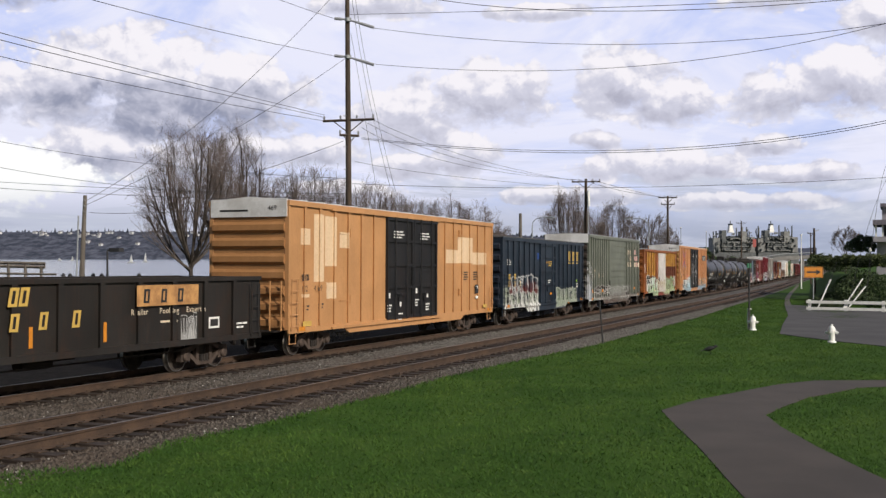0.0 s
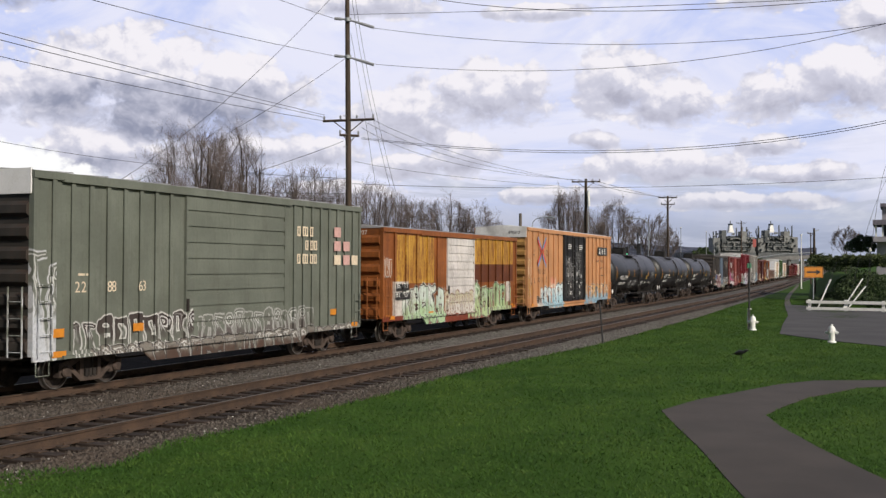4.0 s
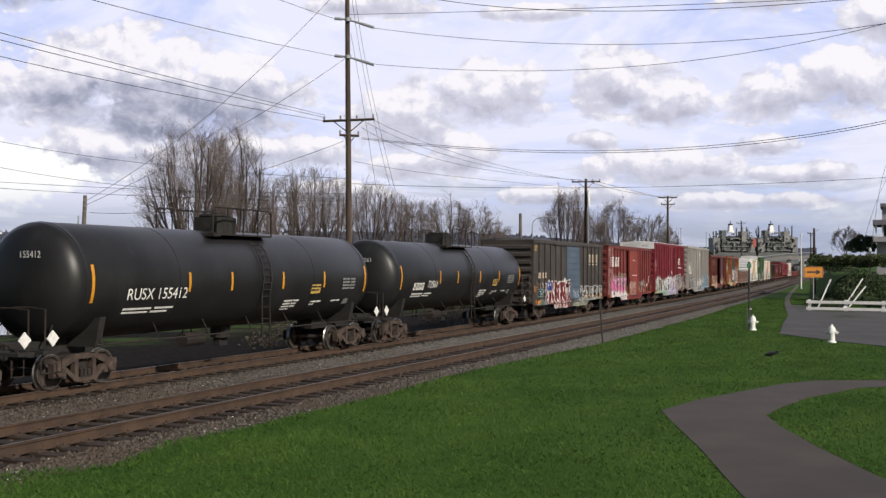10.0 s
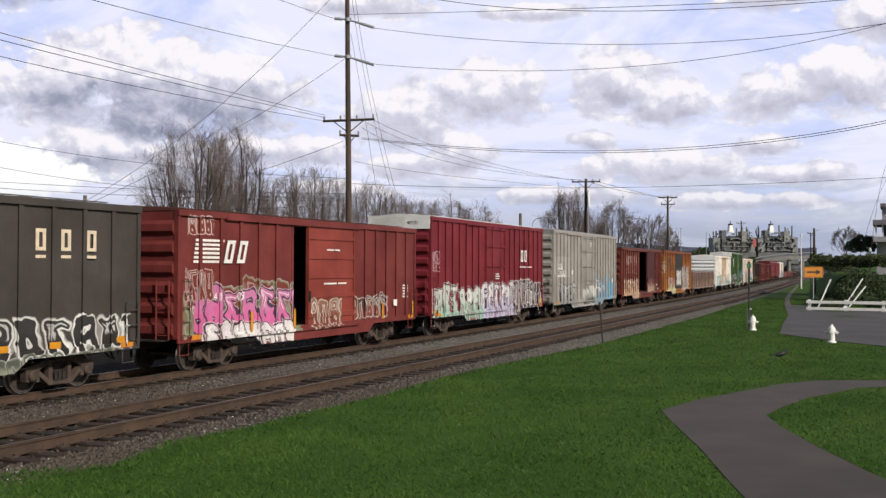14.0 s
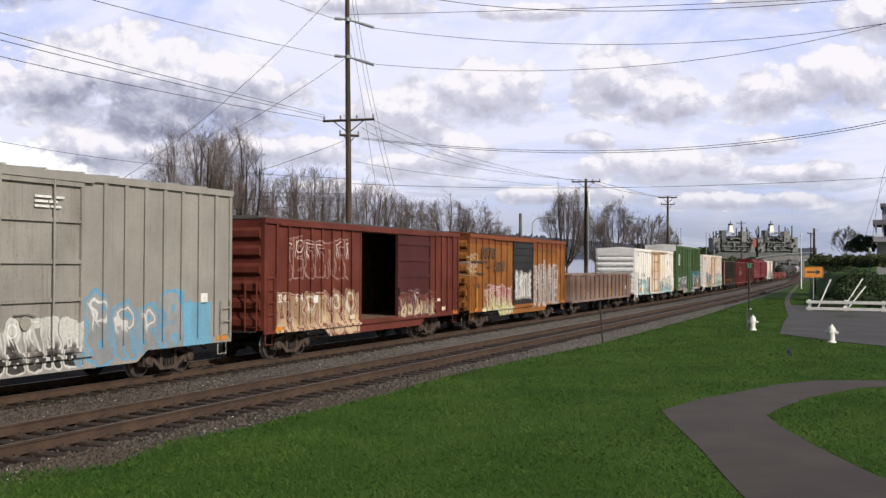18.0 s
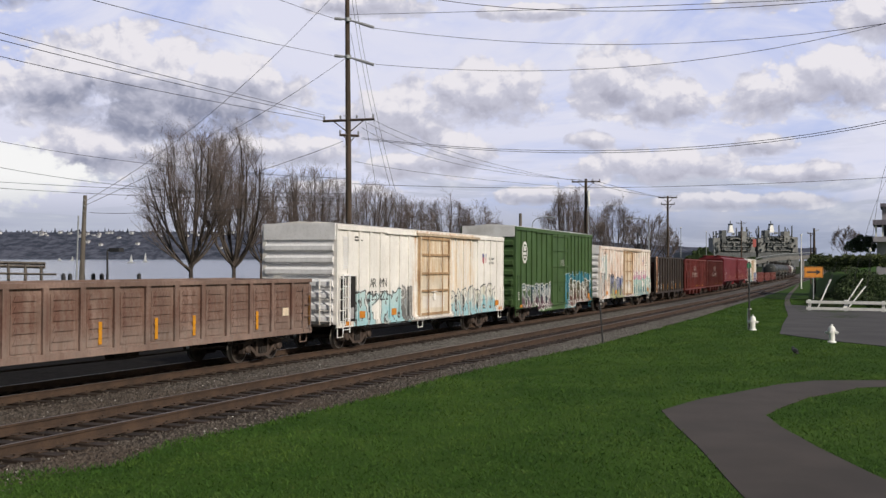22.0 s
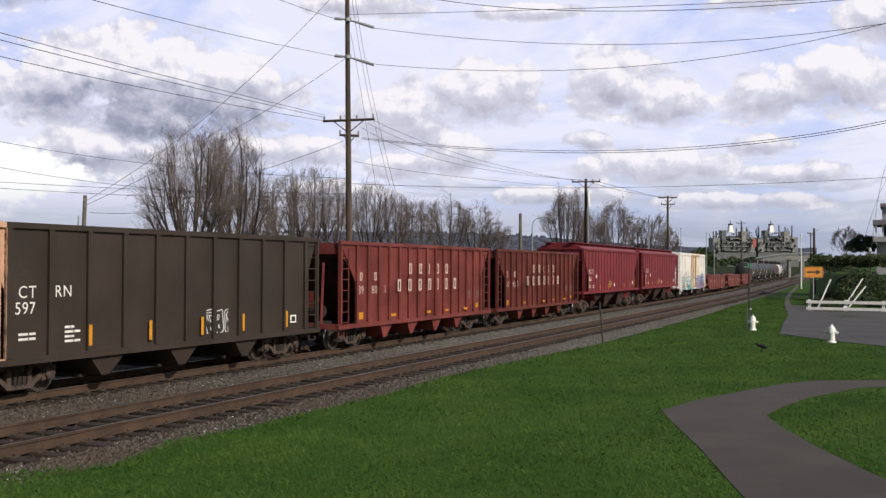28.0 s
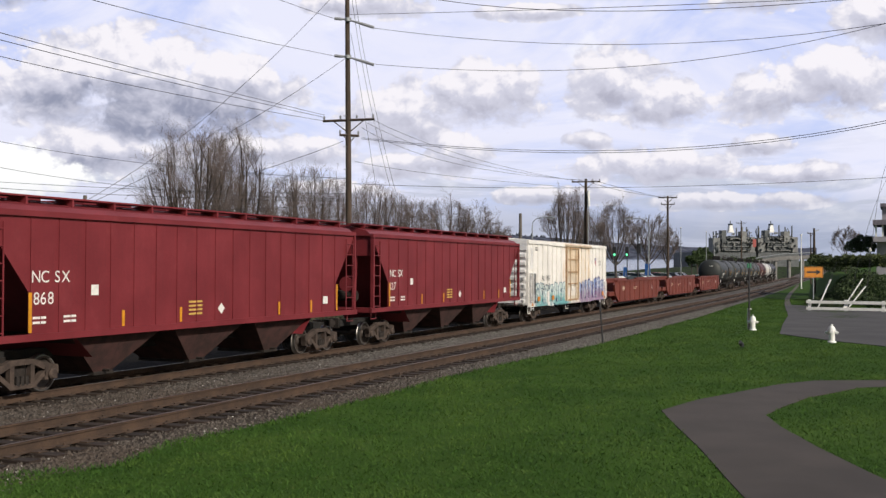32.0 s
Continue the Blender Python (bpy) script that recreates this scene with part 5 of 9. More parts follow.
    lettering(car, "Railcar Pooling", 5.3, 3.28, 0.17, M_ink, x, wide=1.45), lettering(car, "Experts", 6.3, 2.82, 0.17, M_ink, x, wide=1.3), bars(car, 6.3, 2.4, (1.4,), M_ink, x)
    for y in (-1.75, 0.75):
        bars(car, y, 4.3, (0.85, 0.95, 0.7), M_white, 1.56)
    for y, zz in ((-1.7, 2.4), (-1.1, 1.75), (0.3, 2.45), (0.9, 1.7), (1.3, 2.3)):
        plate(car, y, y + 0.14, zz, zz + 0.22, M_white, 1.56), bars(car, y - 0.1, zz - 0.3, (0.4, 0.3), M_white, 1.56)
    end_lettering(car, "670313", 0.45, 4.72, 0.15, M_ink, -9.42)


M_tank = livery("black_tank_paint", (0.021, 0.021, 0.0225), 0.1, rust_col=(0.045, 0.035, 0.03), rough=0.42, fade=0.25)


def tank_car(label, a, b, number, mark=None, r=1.475, zc=2.56, paint=None, ladder_at=0.6, scrawl=False):
    car, hl = rail_car("tank_car", label, "tank car", a, b)
    paint = paint or M_tank
    k = hl - 0.62
    prof = [(0.02, -k)] + [(r * math.sin(t), -k + 0.62 * (1 - math.cos(t))) for t in (0.35, 0.7, 1.05, 1.35, 1.5708)]
    prof += [(r, -k * 0.5), (r, 0.0), (r, k * 0.5)] + [(q, -y) for q, y in prof[::-1]]
    part("tank_shell", Geo().lathe(prof, "y", 40, (0, 0, zc)), paint, car, smooth=True)
    for y in (-k + 0.75, -k * 0.45, k * 0.45, k - 0.75, 0.35):
        part("shell_band", Geo().lathe([(r - 0.01, y - 0.06), (r + 0.008, y - 0.05), (r + 0.008, y + 0.05), (r - 0.01, y + 0.06)], "y", 40, (0, 0, zc)), paint, car, smooth=True)
    top = zc + r
    part("manway_housing", Geo().prism([(-0.42, -0.5), (0.42, -0.5), (0.5, -0.35), (0.5, 0.35), (0.42, 0.5), (-0.42, 0.5), (-0.5, 0.35), (-0.5, -0.35)], "z", top - 0.1, top + 0.42), M_black, car)
    part("manway_lid", Geo().lathe([(0.05, 0.42), (0.46, 0.42), (0.5, 0.46), (0.46, 0.52), (0.05, 0.54)], "z", 14, (0, 0, top)), M_black, car)
    pf = Geo().box(-1.05, -1.55, top - 0.16, -0.5, 1.55, top - 0.12).box(0.5, -1.55, top - 0.16, 1.05, 1.55, top - 0.12).box(-1.05, -1.55, top - 0.2, 1.05, -1.2, top - 0.16)
    part("platform", pf, M_steel, car)
    for sx in (-1, 1):
        rail = Geo()
        x = sx * 1.02
        rail.tube([(x, -1.55, top - 0.14), (x, -1.55, top + 0.58), (x, -1.4, top + 0.66), (x, 1.4, top + 0.66), (x, 1.55, top + 0.58), (x, 1.55, top - 0.14)], 0.024, 6)
        for y in (-0.8, 0.0, 0.8):
            rail.tube([(x, y, top - 0.14), (x, y, top + 0.66)], 0.02, 5)
        part("safety_rail", rail, M_steel, car)
    for sx in (-1, 1):
        lad = Geo()
        for dy in (-0.22, 0.22):
            pts = [(sx * (r + 0.07) * math.sin(t), ladder_at + dy, zc + (r + 0.07) * math.cos(t)) for t in (0.75, 1.0, 1.25, 1.5708, 1.9)]
            lad.tube(pts + [(sx * (r + 0.02), ladder_at + dy, 0.55)], 0.024, 5)
        for i in range(9):
            t = 0.8 + i * 0.14
            p = (sx * (r + 0.07) * math.sin(min(t, 1.9)), zc + (r + 0.07) * math.cos(t))
            lad.tube([(p[0], ladder_at - 0.22, p[1]), (p[0], ladder_at + 0.22, p[1])], 0.017, 5)
        for zz in (0.65, 1.0, 1.35, 1.7):
            lad.tube([(sx * (r - 0.02), ladder_at - 0.22, zz), (sx * (r - 0.02), ladder_at + 0.22, zz)], 0.017, 5)
        part("ladder", lad, M_steel, car)
        gr = Geo().tube([(sx * 1.38, -k + 1.2, 1.02), (sx * 1.38, k - 1.2, 1.02)], 0.025, 6)
        for i in range(7):
            y = -k + 1.4 + i * (2 * k - 2.8) / 6
            gr.tube([(sx * 1.38, y, 1.02), (sx * 0.95, y + 0.25, zc - r * 0.76)], 0.02, 5)
        part("grab_rail", gr, M_steel, car)
        for sy in (-1, 1):
            y = sy * (hl - 0.15)
            e = Geo().tube([(sx * 1.35, y, 0.9), (sx * 1.35, y, 1.95), (sx * 1.0, y, 1.98), (sx * 0.4, y, 1.98)], 0.024, 5)
            e.tube([(sx * 1.38, y - 0.15, 0.85), (sx * 1.38, y - 0.15, 0.48), (sx * 1.38, y - sy * 0.5, 0.48), (sx * 1.38, y - sy * 0.5, 0.85)], 0.022, 5)
            e.tube([(sx * 1.3, y, 0.9), (sx * 0.7, y - sy * 0.95, 1.65)], 0.022, 5)
            part("end_handrail", e, M_steel, car)
    for sy in (-1, 1):
        y0, y1 = sorted((sy * (hl + 0.0), sy * (hl - 3.2)))
        part("stub_sill", Geo().box(-0.3, y0, 0.75, 0.3, y1, 1.12), M_black, car)
        y0, y1 = sorted((sy * (hl - 0.02), sy * (hl - 0.5)))
        part("end_platform", Geo().box(-1.42, y0, 0.92, 1.42, y1, 1.0), M_black, car)
        y = sy * (hl - 2.05)
        part("saddle", Geo().prism([(-1.2, 0.95), (1.2, 0.95), (1.36, 1.7), (1.05, 1.66), (0.6, 1.25), (-0.6, 1.25), (-1.05, 1.66), (-1.36, 1.7)], "y", y - 0.1, y + 0.1), M_black, car)
    sd = [o for o in car.children if o.name.startswith("saddle")]
    for o in sd:
        for v in o.data.vertices:
            v.co = Vector((v.co.z, v.co.y, v.co.x))
    part("bottom_outlet", Geo().lathe([(0.3, 0.75), (0.32, 1.1), (0.4, 1.2)], "z", 14, (0, 0.3, 0)).box(-0.12, 0.1, 0.5, 0.12, 0.5, 0.8), M_black, car)
    part("brake_cylinder", Geo().tube([(0.6, -2.4, 0.85), (0.6, -1.5, 0.85)], 0.2, 12), M_steel, car)
    # reflective strips curve with the shell
    for i, y in enumerate((-k + 0.95, -3.2, -1.2, 1.6, 4.2, k - 0.75)):
        g = Geo()
        a0, a1 = (1.28, 1.92) if i in (0, 5) else (1.42, 1.78)
        pts = []
        for j in range(7):
            t = a0 + (a1 - a0) * j / 6
            for dy in (-0.05, 0.05):
                pts.append(((r + 0.012) * math.sin(t), y + dy, zc + (r + 0.012) * math.cos(t)))
        g.sheet(pts, 2)
        part("reflector", g, M_yellow, car)

    def on_shell(ob, zmid):
        for v in ob.data.vertices:
            dz = v.co.z - zmid
            t = 1.5708 - (zmid - zc + dz) / r
            lift = v.co.x - 1.49
            v.co.x, v.co.z = (r + 0.012 + lift) * math.sin(t), zc + (r + 0.012 + lift) * math.cos(t)
        return ob
    if mark:
        on_shell(word(car, mark + " " + number, -k + 2.2, 2.0, 0.3, M_white), 2.0)
    else:
        for i in range(4):
            on_shell(block_word(car, -k + 2.2 + 0.27 * i, 2.0, 0.3, 1, M_white), 2.0)
        on_shell(word(car, number, -k + 3.6, 2.0, 0.3, M_white), 2.0)
    on_shell(bars(car, -k + 2.2, 1.8, (2.0, 1.8), M_white), 1.8)
    plt = on_shell(plate(car, 3.4, 4.0, 2.05, 2.36, M_gold, name="warning_plate"), 2.02)
    on_shell(bars(car, 3.4, 2.26, (0.6, 0.5), M_ink, 1.497), 2.26)
    on_shell(bars(car, 1.9, 1.8, (0.9, 0.8, 0.8, 0.5), M_white), 1.8), on_shell(bars(car, 3.6, 1.72, (0.7, 0.3), M_white), 1.72), on_shell(bars(car, 5.0, 1.72, (0.6,), M_white), 1.72)
    dim = plain("worn_white", (0.22, 0.22, 0.22))
    on_shell(bars(car, 5.5, 2.5, (0.9, 0.9, 0.9, 0.9), dim), 2.5)
    on_shell(plate(car, 5.9, 6.25, 1.58, 1.8, dim), 1.58)
    for sy in (-1, 1):
        g = Geo().prism([(0, -0.19), (0.19, 0), (0, 0.19), (-0.19, 0)], "x", 1.4, 1.43)
        g.v = [(x, y + sy * (hl - 0.32), z + 1.28) for x, y, z in g.v]
        part("placard", g, M_white, car)
    end_lettering(car, number, 0.05, 3.1, 0.16, M_white, -k - 0.002)
    if scrawl:
        t = livery("chalk_scrawl", (0.03, 0.03, 0.032), 0.0, [("tag", -2.3, 0.2, 1.15, 2.0, (0.03, 0.03, 0.032), (0.032, 0.03, 0.032), (0.42, 0.42, 0.42), 0.75)])
        on_shell(part("sprayed_scrawl", Geo().sheet([(1.487, y, z) for z in (1.25, 1.4, 1.55, 1.7, 1.85, 2.0) for y in (-2.4, 0.2)], 2), t, car), 1.4)
    couplers(car, hl)
    trucks(car, -hl + 1.75, hl - 1.75)
    return car


def car_black_boxcar():
    z = [("tag", -5.5, -0.5, 0.5, 2.3, (0.22, 0.025, 0.03), (0.20, 0.022, 0.03), (0.78, 0.77, 0.75), 1.05), ("tag", 1.6, 7.4, 0.9, 1.85, (0.03, 0.03, 0.032), (0.05, 0.05, 0.05), (0.74, 0.74, 0.72), 0.85), ("patch", -5.04, -4.23, 1.66, 2.14, (0.04, 0.13, 0.5)), ("tag", -7.0, -5.2, 0.6, 1.15, (0.16, 0.26, 0.25), (0.1, 0.16, 0.15), (0.2, 0.3, 0.28), 0.6), ("tag", 0.2, 6.8, 0.5, 0.95, (0.4, 0.42, 0.3), (0.12, 0.14, 0.12), (0.3, 0.32, 0.24), 0.5), ("tag", -6.9, -5.3, 1.35, 1.75, (0.04, 0.04, 0.04), (0.04, 0.04, 0.04), (0.4, 0.62, 0.62), 0.3)]
    p = livery("charcoal_boxcar_paint", (0.085, 0.074, 0.068), 0.14, z, fade=0.25)
    d = livery("slate_blue_door", (0.12, 0.17, 0.24), 0.14, z[:1] + [("tag", 0.2, 1.6, 0.8, 1.6, (0.1, 0.2, 0.3), (0.12, 0.17, 0.24), (0.08, 0.2, 0.34), 0.5)])
    car, c = boxcar("charcoal boxcar with a slate blue ribbed door and maroon graffiti", 173.9, 189.3, 4.45, p, M_roof_dark, (180.4, 183.35), door_kind="ribbed", door_paint=d, posts=12, ribs=8, low_side=p)
    x = 1.484
    block_word(car, 4.2, 3.3, 0.5, 3, M_cream, x, 0.95, under=0.17)
    for y in (-6.85, -6.5, -5.95, -5.6):
        block_word(car, y, 2.35, 0.32, 1, M_cream, x)
    for k, y in (("1", -6.85), ("3", -6.5), ("5", -5.95), ("2", -5.58)):
        lettering(car, k, y, 1.72, 0.3, M_cream, x)
    lettering(car, "44", -4.9, 1.76, 0.28, M_white, x)
    plate(car, -7.5, -7.15, 1.62, 1.95, M_orange, x), bars(car, -7.45, 4.1, (0.45, 0.45, 0.4), M_gold, x)
    plate(car, -7.4, -6.4, 1.0, 1.14, M_orange, 1.535, "reflector")
    plate(car, -0.95, -0.8, 2.6, 2.85, M_white, x), plate(car, -1.6, -1.35, 2.1, 2.35, M_white, x)
    for y in (3.1, 4.6, 6.9):
        plate(car, y, y + 0.35, 1.05, 1.2, M_yellow, x)


def car_red_open():
    pk = (0.72, 0.16, 0.40)
    z = [("tag", -6.9, -1.7, 1.15, 2.3, pk, (0.62, 0.22, 0.42), (0.10, 0.06, 0.12), 0.8), ("tag", -6.6, -1.7, 0.55, 1.3, (0.80, 0.79, 0.78), (0.75, 0.72, 0.74), (0.10, 0.05, 0.08), 0.7), ("tag", -7.4, -1.3, 1.0, 2.5, (0.30, 0.36, 0.22), (0.25, 0.055, 0.04), (0.3, 0.34, 0.22), 0.8), ("tag", -7.2, -6.0, 3.85, 4.35, (0.25, 0.055, 0.04), (0.25, 0.055, 0.04), (0.7, 0.6, 0.58), 0.3), ("tag", -7.3, -6.0, 2.0, 2.95, (0.25, 0.055, 0.04), (0.25, 0.055, 0.04), (0.55, 0.42, 0.4), 0.35), ("tag", 2.3, 5.1, 1.1, 1.95, (0.3, 0.08, 0.06), (0.08, 0.05, 0.05), (0.6, 0.55, 0.5), 0.5), ("tag", -0.6, 1.5, 0.95, 1.9, (0.27, 0.07, 0.05), (0.35, 0.18, 0.12), (0.55, 0.5, 0.42), 0.6)]
    z = [z[2]] + z[:2] + z[3:]
    p = livery("oxide_red_paint", (0.245, 0.042, 0.038), 0.16, z, fade=0.3)
    d = livery("bright_red_door", (0.36, 0.062, 0.044), 0.08, z[-1:], fade=0.25)
    car, c = boxcar("oxide red boxcar with a half open door and pink graffiti", 190.95, 206.25, 4.47, p, livery("red_roof", (0.15, 0.05, 0.04), 0.3), (197.75, 201.0), opening=(196.85, 197.75), door_kind="flat", door_paint=d, posts=12, ribs=6)
    x = 1.484
    g = Geo()
    for i in range(6):
        g.box(x, -6.95 + 0.02 * i, 3.05 + i * 0.12, x + 0.004, -5.75 + 0.05 * i, 3.12 + i * 0.12)
    part("emblem", g, M_white, car)
    block_word(car, -5.6, 3.05, 0.66, 2, M_white, x + 0.004, 0.35, lean=0.2)
    lettering(car, "411", -6.0, 1.9, 0.24, M_white, x), lettering(car, "091", -4.9, 1.9, 0.24, M_white, x)
    bars(car, 0.4, 3.5, (0.9,), M_white, 1.53), bars(car, 0.2, 2.35, (1.6,), M_white, 1.53)
    for y in (-4.2, -1.75, 4.6, 7.3):
        plate(car, y, y + 0.12, 1.0, 1.6, M_yellow, 1.54, "reflector")
    plate(car, 5.6, 5.9, 1.45, 1.7, M_white, x), bars(car, 6.5, 2.2, (0.5, 0.5, 0.5, 0.4, 0.5), M_white, x)


def car_wine():
    z = [("tag", -7.6, -1.2, 0.45, 2.15, (0.34, 0.58, 0.46), (0.62, 0.66, 0.62), (0.10, 0.06, 0.08), 0.8), ("tag", -1.6, 3.4, 0.45, 2.2, (0.52, 0.50, 0.70), (0.7, 0.68, 0.72), (0.08, 0.05, 0.09), 0.7), ("tag", 2.8, 7.5, 0.5, 2.25, (0.05, 0.05, 0.06), (0.10, 0.09, 0.1), (0.75, 0.74, 0.73), 0.55), ("tag", -7.6, -6.9, 2.8, 3.6, (0.26, 0.02, 0.035), (0.26, 0.02, 0.035), (0.7, 0.6, 0.62), 0.3)]
    p = livery("wine_red_paint", (0.255, 0.024, 0.038), 0.06, z, fade=0.2)
    car, c = boxcar("wine red high boxcar with pastel graffiti along its foot", 207.95, 223.45, 5.07, p, M_roof_white, (214.4, 217.2), cap=M_roof_white, posts=16, ribs=7, sill=0.8)
    block_word(car, 3.9, 3.25, 0.6, 2, M_white, 1.545, 0.35)
    bars(car, 3.7, 2.95, (2.0,), M_white, 1.545)
    plate(car, 7.05, 7.5, 1.05, 1.25, M_yellow, 1.545, "reflector"), plate(car, -7.5, -7.1, 0.95, 1.1, M_yellow, 1.545, "reflector")
    bars(car, 0.0, 2.6, (0.5, 0.6, 0.5), M_white, 1.56)
    end_lettering(car, "40101", 0.4, 4.72, 0.15, M_ink, -7.82)


def car_grey():
    z = [("patch", -7.6, -4.2, 2.35, 3.6, (0.52, 0.50, 0.46)), ("tag", -7.0, -2.7, 0.6, 2.0, (0.42, 0.42, 0.43), (0.50, 0.50, 0.51), (0.03, 0.03, 0.03), 0.8), ("tag", -1.2, 1.8, 0.6, 1.75, (0.03, 0.03, 0.03), (0.62, 0.62, 0.6), (0.66, 0.66, 0.64), 0.5), ("tag", 1.5, 6.0, 0.6, 2.2, (0.34, 0.36, 0.38), (0.44, 0.46, 0.48), (0.12, 0.36, 0.58), 0.85), ("patch", 5.6, 6.9, 0.75, 1.95, (0.16, 0.42, 0.62))]
    p = livery("warm_grey_paint", (0.46, 0.435, 0.405), 0.12, z, fade=0.15, rust_col=(0.16, 0.09, 0.06))
    d = livery("grey_plug_door", (0.45, 0.425, 0.395), 0.35, z[2:3], rust_col=(0.15, 0.07, 0.04))
    car, c = boxcar("warm grey high boxcar with silver and blue graffiti letters", 225.7, 241.35, 5.12, p, M_roof_grey, (231.7, 235.3), door_paint=d, posts=16, ribs=8, sill=0.78, ladder_mat=plain("grey_iron", (0.3, 0.28, 0.25)))
    x = 1.484
    for k, (w, y, zz) in enumerate((("TO", -7.05, 2.88), ("FX", -6.45, 2.88), ("88", -7.05, 2.45), ("70", -6.45, 2.45), ("46", -5.85, 2.45))):
        plate(car, y - 0.06, y + 0.48, zz - 0.06, zz + 0.33, M_pale_board, x, "number_board")
        lettering(car, w, y, zz, 0.27, M_ink, max(x, face(car, y - 0.06, y + 0.48, x)) + 0.008)
    end_lettering(car, "TOFX 887046", -0.95, 4.78, 0.22, M_ink, -7.93)
    bars(car, 0.2, 4.5, (0.9, 0.7, 0.8), M_white, 1.56)
    plate(car, 6.35, 6.65, 1.95, 2.2, M_white, x), plate(car, -3.9, -3.6, 2.55, 2.8, M_white, x)


def car_brown_open():
    cr = (0.66, 0.50, 0.34)
    z = [("tag", -7.2, -1.6, 0.6, 2.1, cr, (0.50, 0.34, 0.20), (0.32, 0.10, 0.06), 0.8), ("tag", 1.6, 5.3, 1.0, 2.0, (0.66, 0.52, 0.34), (0.22, 0.05, 0.035), (0.10, 0.03, 0.03), 0.55), ("tag", -6.5, -2.4, 2.6, 3.9, (0.20, 0.045, 0.03), (0.24, 0.06, 0.04), (0.34, 0.16, 0.12), 0.6)]
    p = livery("rust_brown_paint", (0.20, 0.042, 0.027), 0.28, z, fade=0.3)
    d = livery("maroon_door", (0.105, 0.022, 0.022), 0.1, z[1:2])
    car, c = boxcar("rust brown boxcar with its door slid wide open", 243.2, 258.95, 4.43, p, M_roof_dark, (252.6, 255.8), opening=(249.6, 252.6), door_kind="flat", door_paint=d, posts=14, ribs=6)
    x = 1.484
    lettering(car, "324", -7.15, 1.75, 0.26, M_white, x), lettering(car, "64", -6.0, 1.75, 0.26, M_white, x)
    plate(car, -4.85, -4.55, 1.75, 2.0, M_white, x), plate(car, 5.4, 5.75, 1.5, 1.62, M_cream, x)
    for y in (-2.4, 5.9):
        plate(car, y, y + 0.4, 1.1, 1.25, M_cream, x)


def car_rusty_yellow():
    z = [("rust", -8.0, 8.0, 0.7, 4.2, (0.36, 0.12, 0.03)), ("patch", -8.0, 8.0, 4.05, 4.6, (0.27, 0.07, 0.025)), ("tag", 1.5, 6.5, 0.95, 3.2, (0.44, 0.40, 0.40), (0.40, 0.34, 0.32), (0.62, 0.60, 0.60), 0.95), ("tag", -6.0, -1.8, 0.6, 2.1, (0.55, 0.66, 0.30), (0.50, 0.16, 0.17), (0.70, 0.68, 0.66), 0.6), ("tag", -7.9, -6.7, 2.6, 3.6, (0.44, 0.2, 0.035), (0.44, 0.2, 0.035), (0.66, 0.62, 0.58), 0.4)]
    p = livery("rusty_yellow_paint", (0.46, 0.185, 0.036), 0.5, z, fade=0.35, rust_col=(0.28, 0.08, 0.02))
    d = livery("grey_black_door", (0.035, 0.035, 0.036), 0.1, [("tag", -1.4, 1.2, 1.35, 2.8, (0.74, 0.72, 0.70), (0.68, 0.66, 0.63), (0.35, 0.33, 0.31), 0.7)])
    car, c = boxcar("rusty yellow boxcar with a dark ribbed door and silver graffiti", 260.4, 276.0, 4.47, p, livery("rust_roof", (0.25, 0.08, 0.04), 0.3), (266.5, 269.8), door_kind="ribbed", door_paint=d, posts=14, ribs=6)
    x = 1.546
    dk = plain("faded_black", (0.075, 0.055, 0.04))
    block_word(car, -6.4, 3.4, 0.5, 4, dk, x, 0.45, lean=0.12), block_word(car, -4.6, 2.75, 0.5, 3, dk, x, 0.45, lean=0.12)
    plate(car, -7.6, -5.5, 3.18, 3.26, dk, x), plate(car, -5.6, -5.0, 2.95, 3.03, dk, x), plate(car, -6.9, -6.0, 2.62, 2.7, dk, x)
    x = 1.484
    lettering(car, "The nationwide boxcar pool", 1.75, 3.78, 0.23, dk, x)
    lettering(car, "RB", -6.85, 1.88, 0.24, M_ink, x), lettering(car, "OX", -5.85, 1.88, 0.24, M_ink, x)
    for y in (-7.0, 0.0, 6.6):
        plate(car, y, y + 0.12, 1.0, 2.0, M_yellow, x, "reflector")
    plate(car, -6.2, -5.7, 0.85, 1.0, M_cream, x)


def car_rust_gondola():
    p = livery("bleached_rust_paint", (0.38, 0.26, 0.215), 0.4, [("rust", -9, 9, 0.8, 1.5, (0.40, 0.33, 0.29)), ("rust", -9, 9, 1.2, 2.4, (0.20, 0.095, 0.068))], rust_col=(0.13, 0.05, 0.035), fade=0.4)
    g = open_top("gondola", "bleached rust-brown steel gondola with bulged side panels", 277.4, 293.9, 2.46, 0.84, p, 14, "gondola", inner=p)
    for i in range(14):
        y = -8.25 + 16.5 * i / 14
        part("side_bulge", Geo().prism([(y + 0.2, 1.0), (y + 0.98, 1.0), (y + 0.98, 2.3), (y + 0.2, 2.3)], "x", 1.49, 1.512), p, g)
        for k in range(5):
            z = 1.2 + k * 0.24
            part("panel_dent", Geo().prism([(y + 0.26, z + 0.0), (y + 0.92, z + 0.0), (y + 0.86, z + 0.13), (y + 0.32, z + 0.13)], "x", 1.512, 1.54), p, g)
    for y in (-5.1, -1.8, 0.3, 1.9, 5.0, 8.1):
        plate(g, y, y + 0.12, 1.05, 1.6 if y < 8 else 2.0, M_yellow, 1.545, "reflector")
    plate(g, 6.5, 6.85, 1.4, 1.65, M_cream, 1.54)
    return g


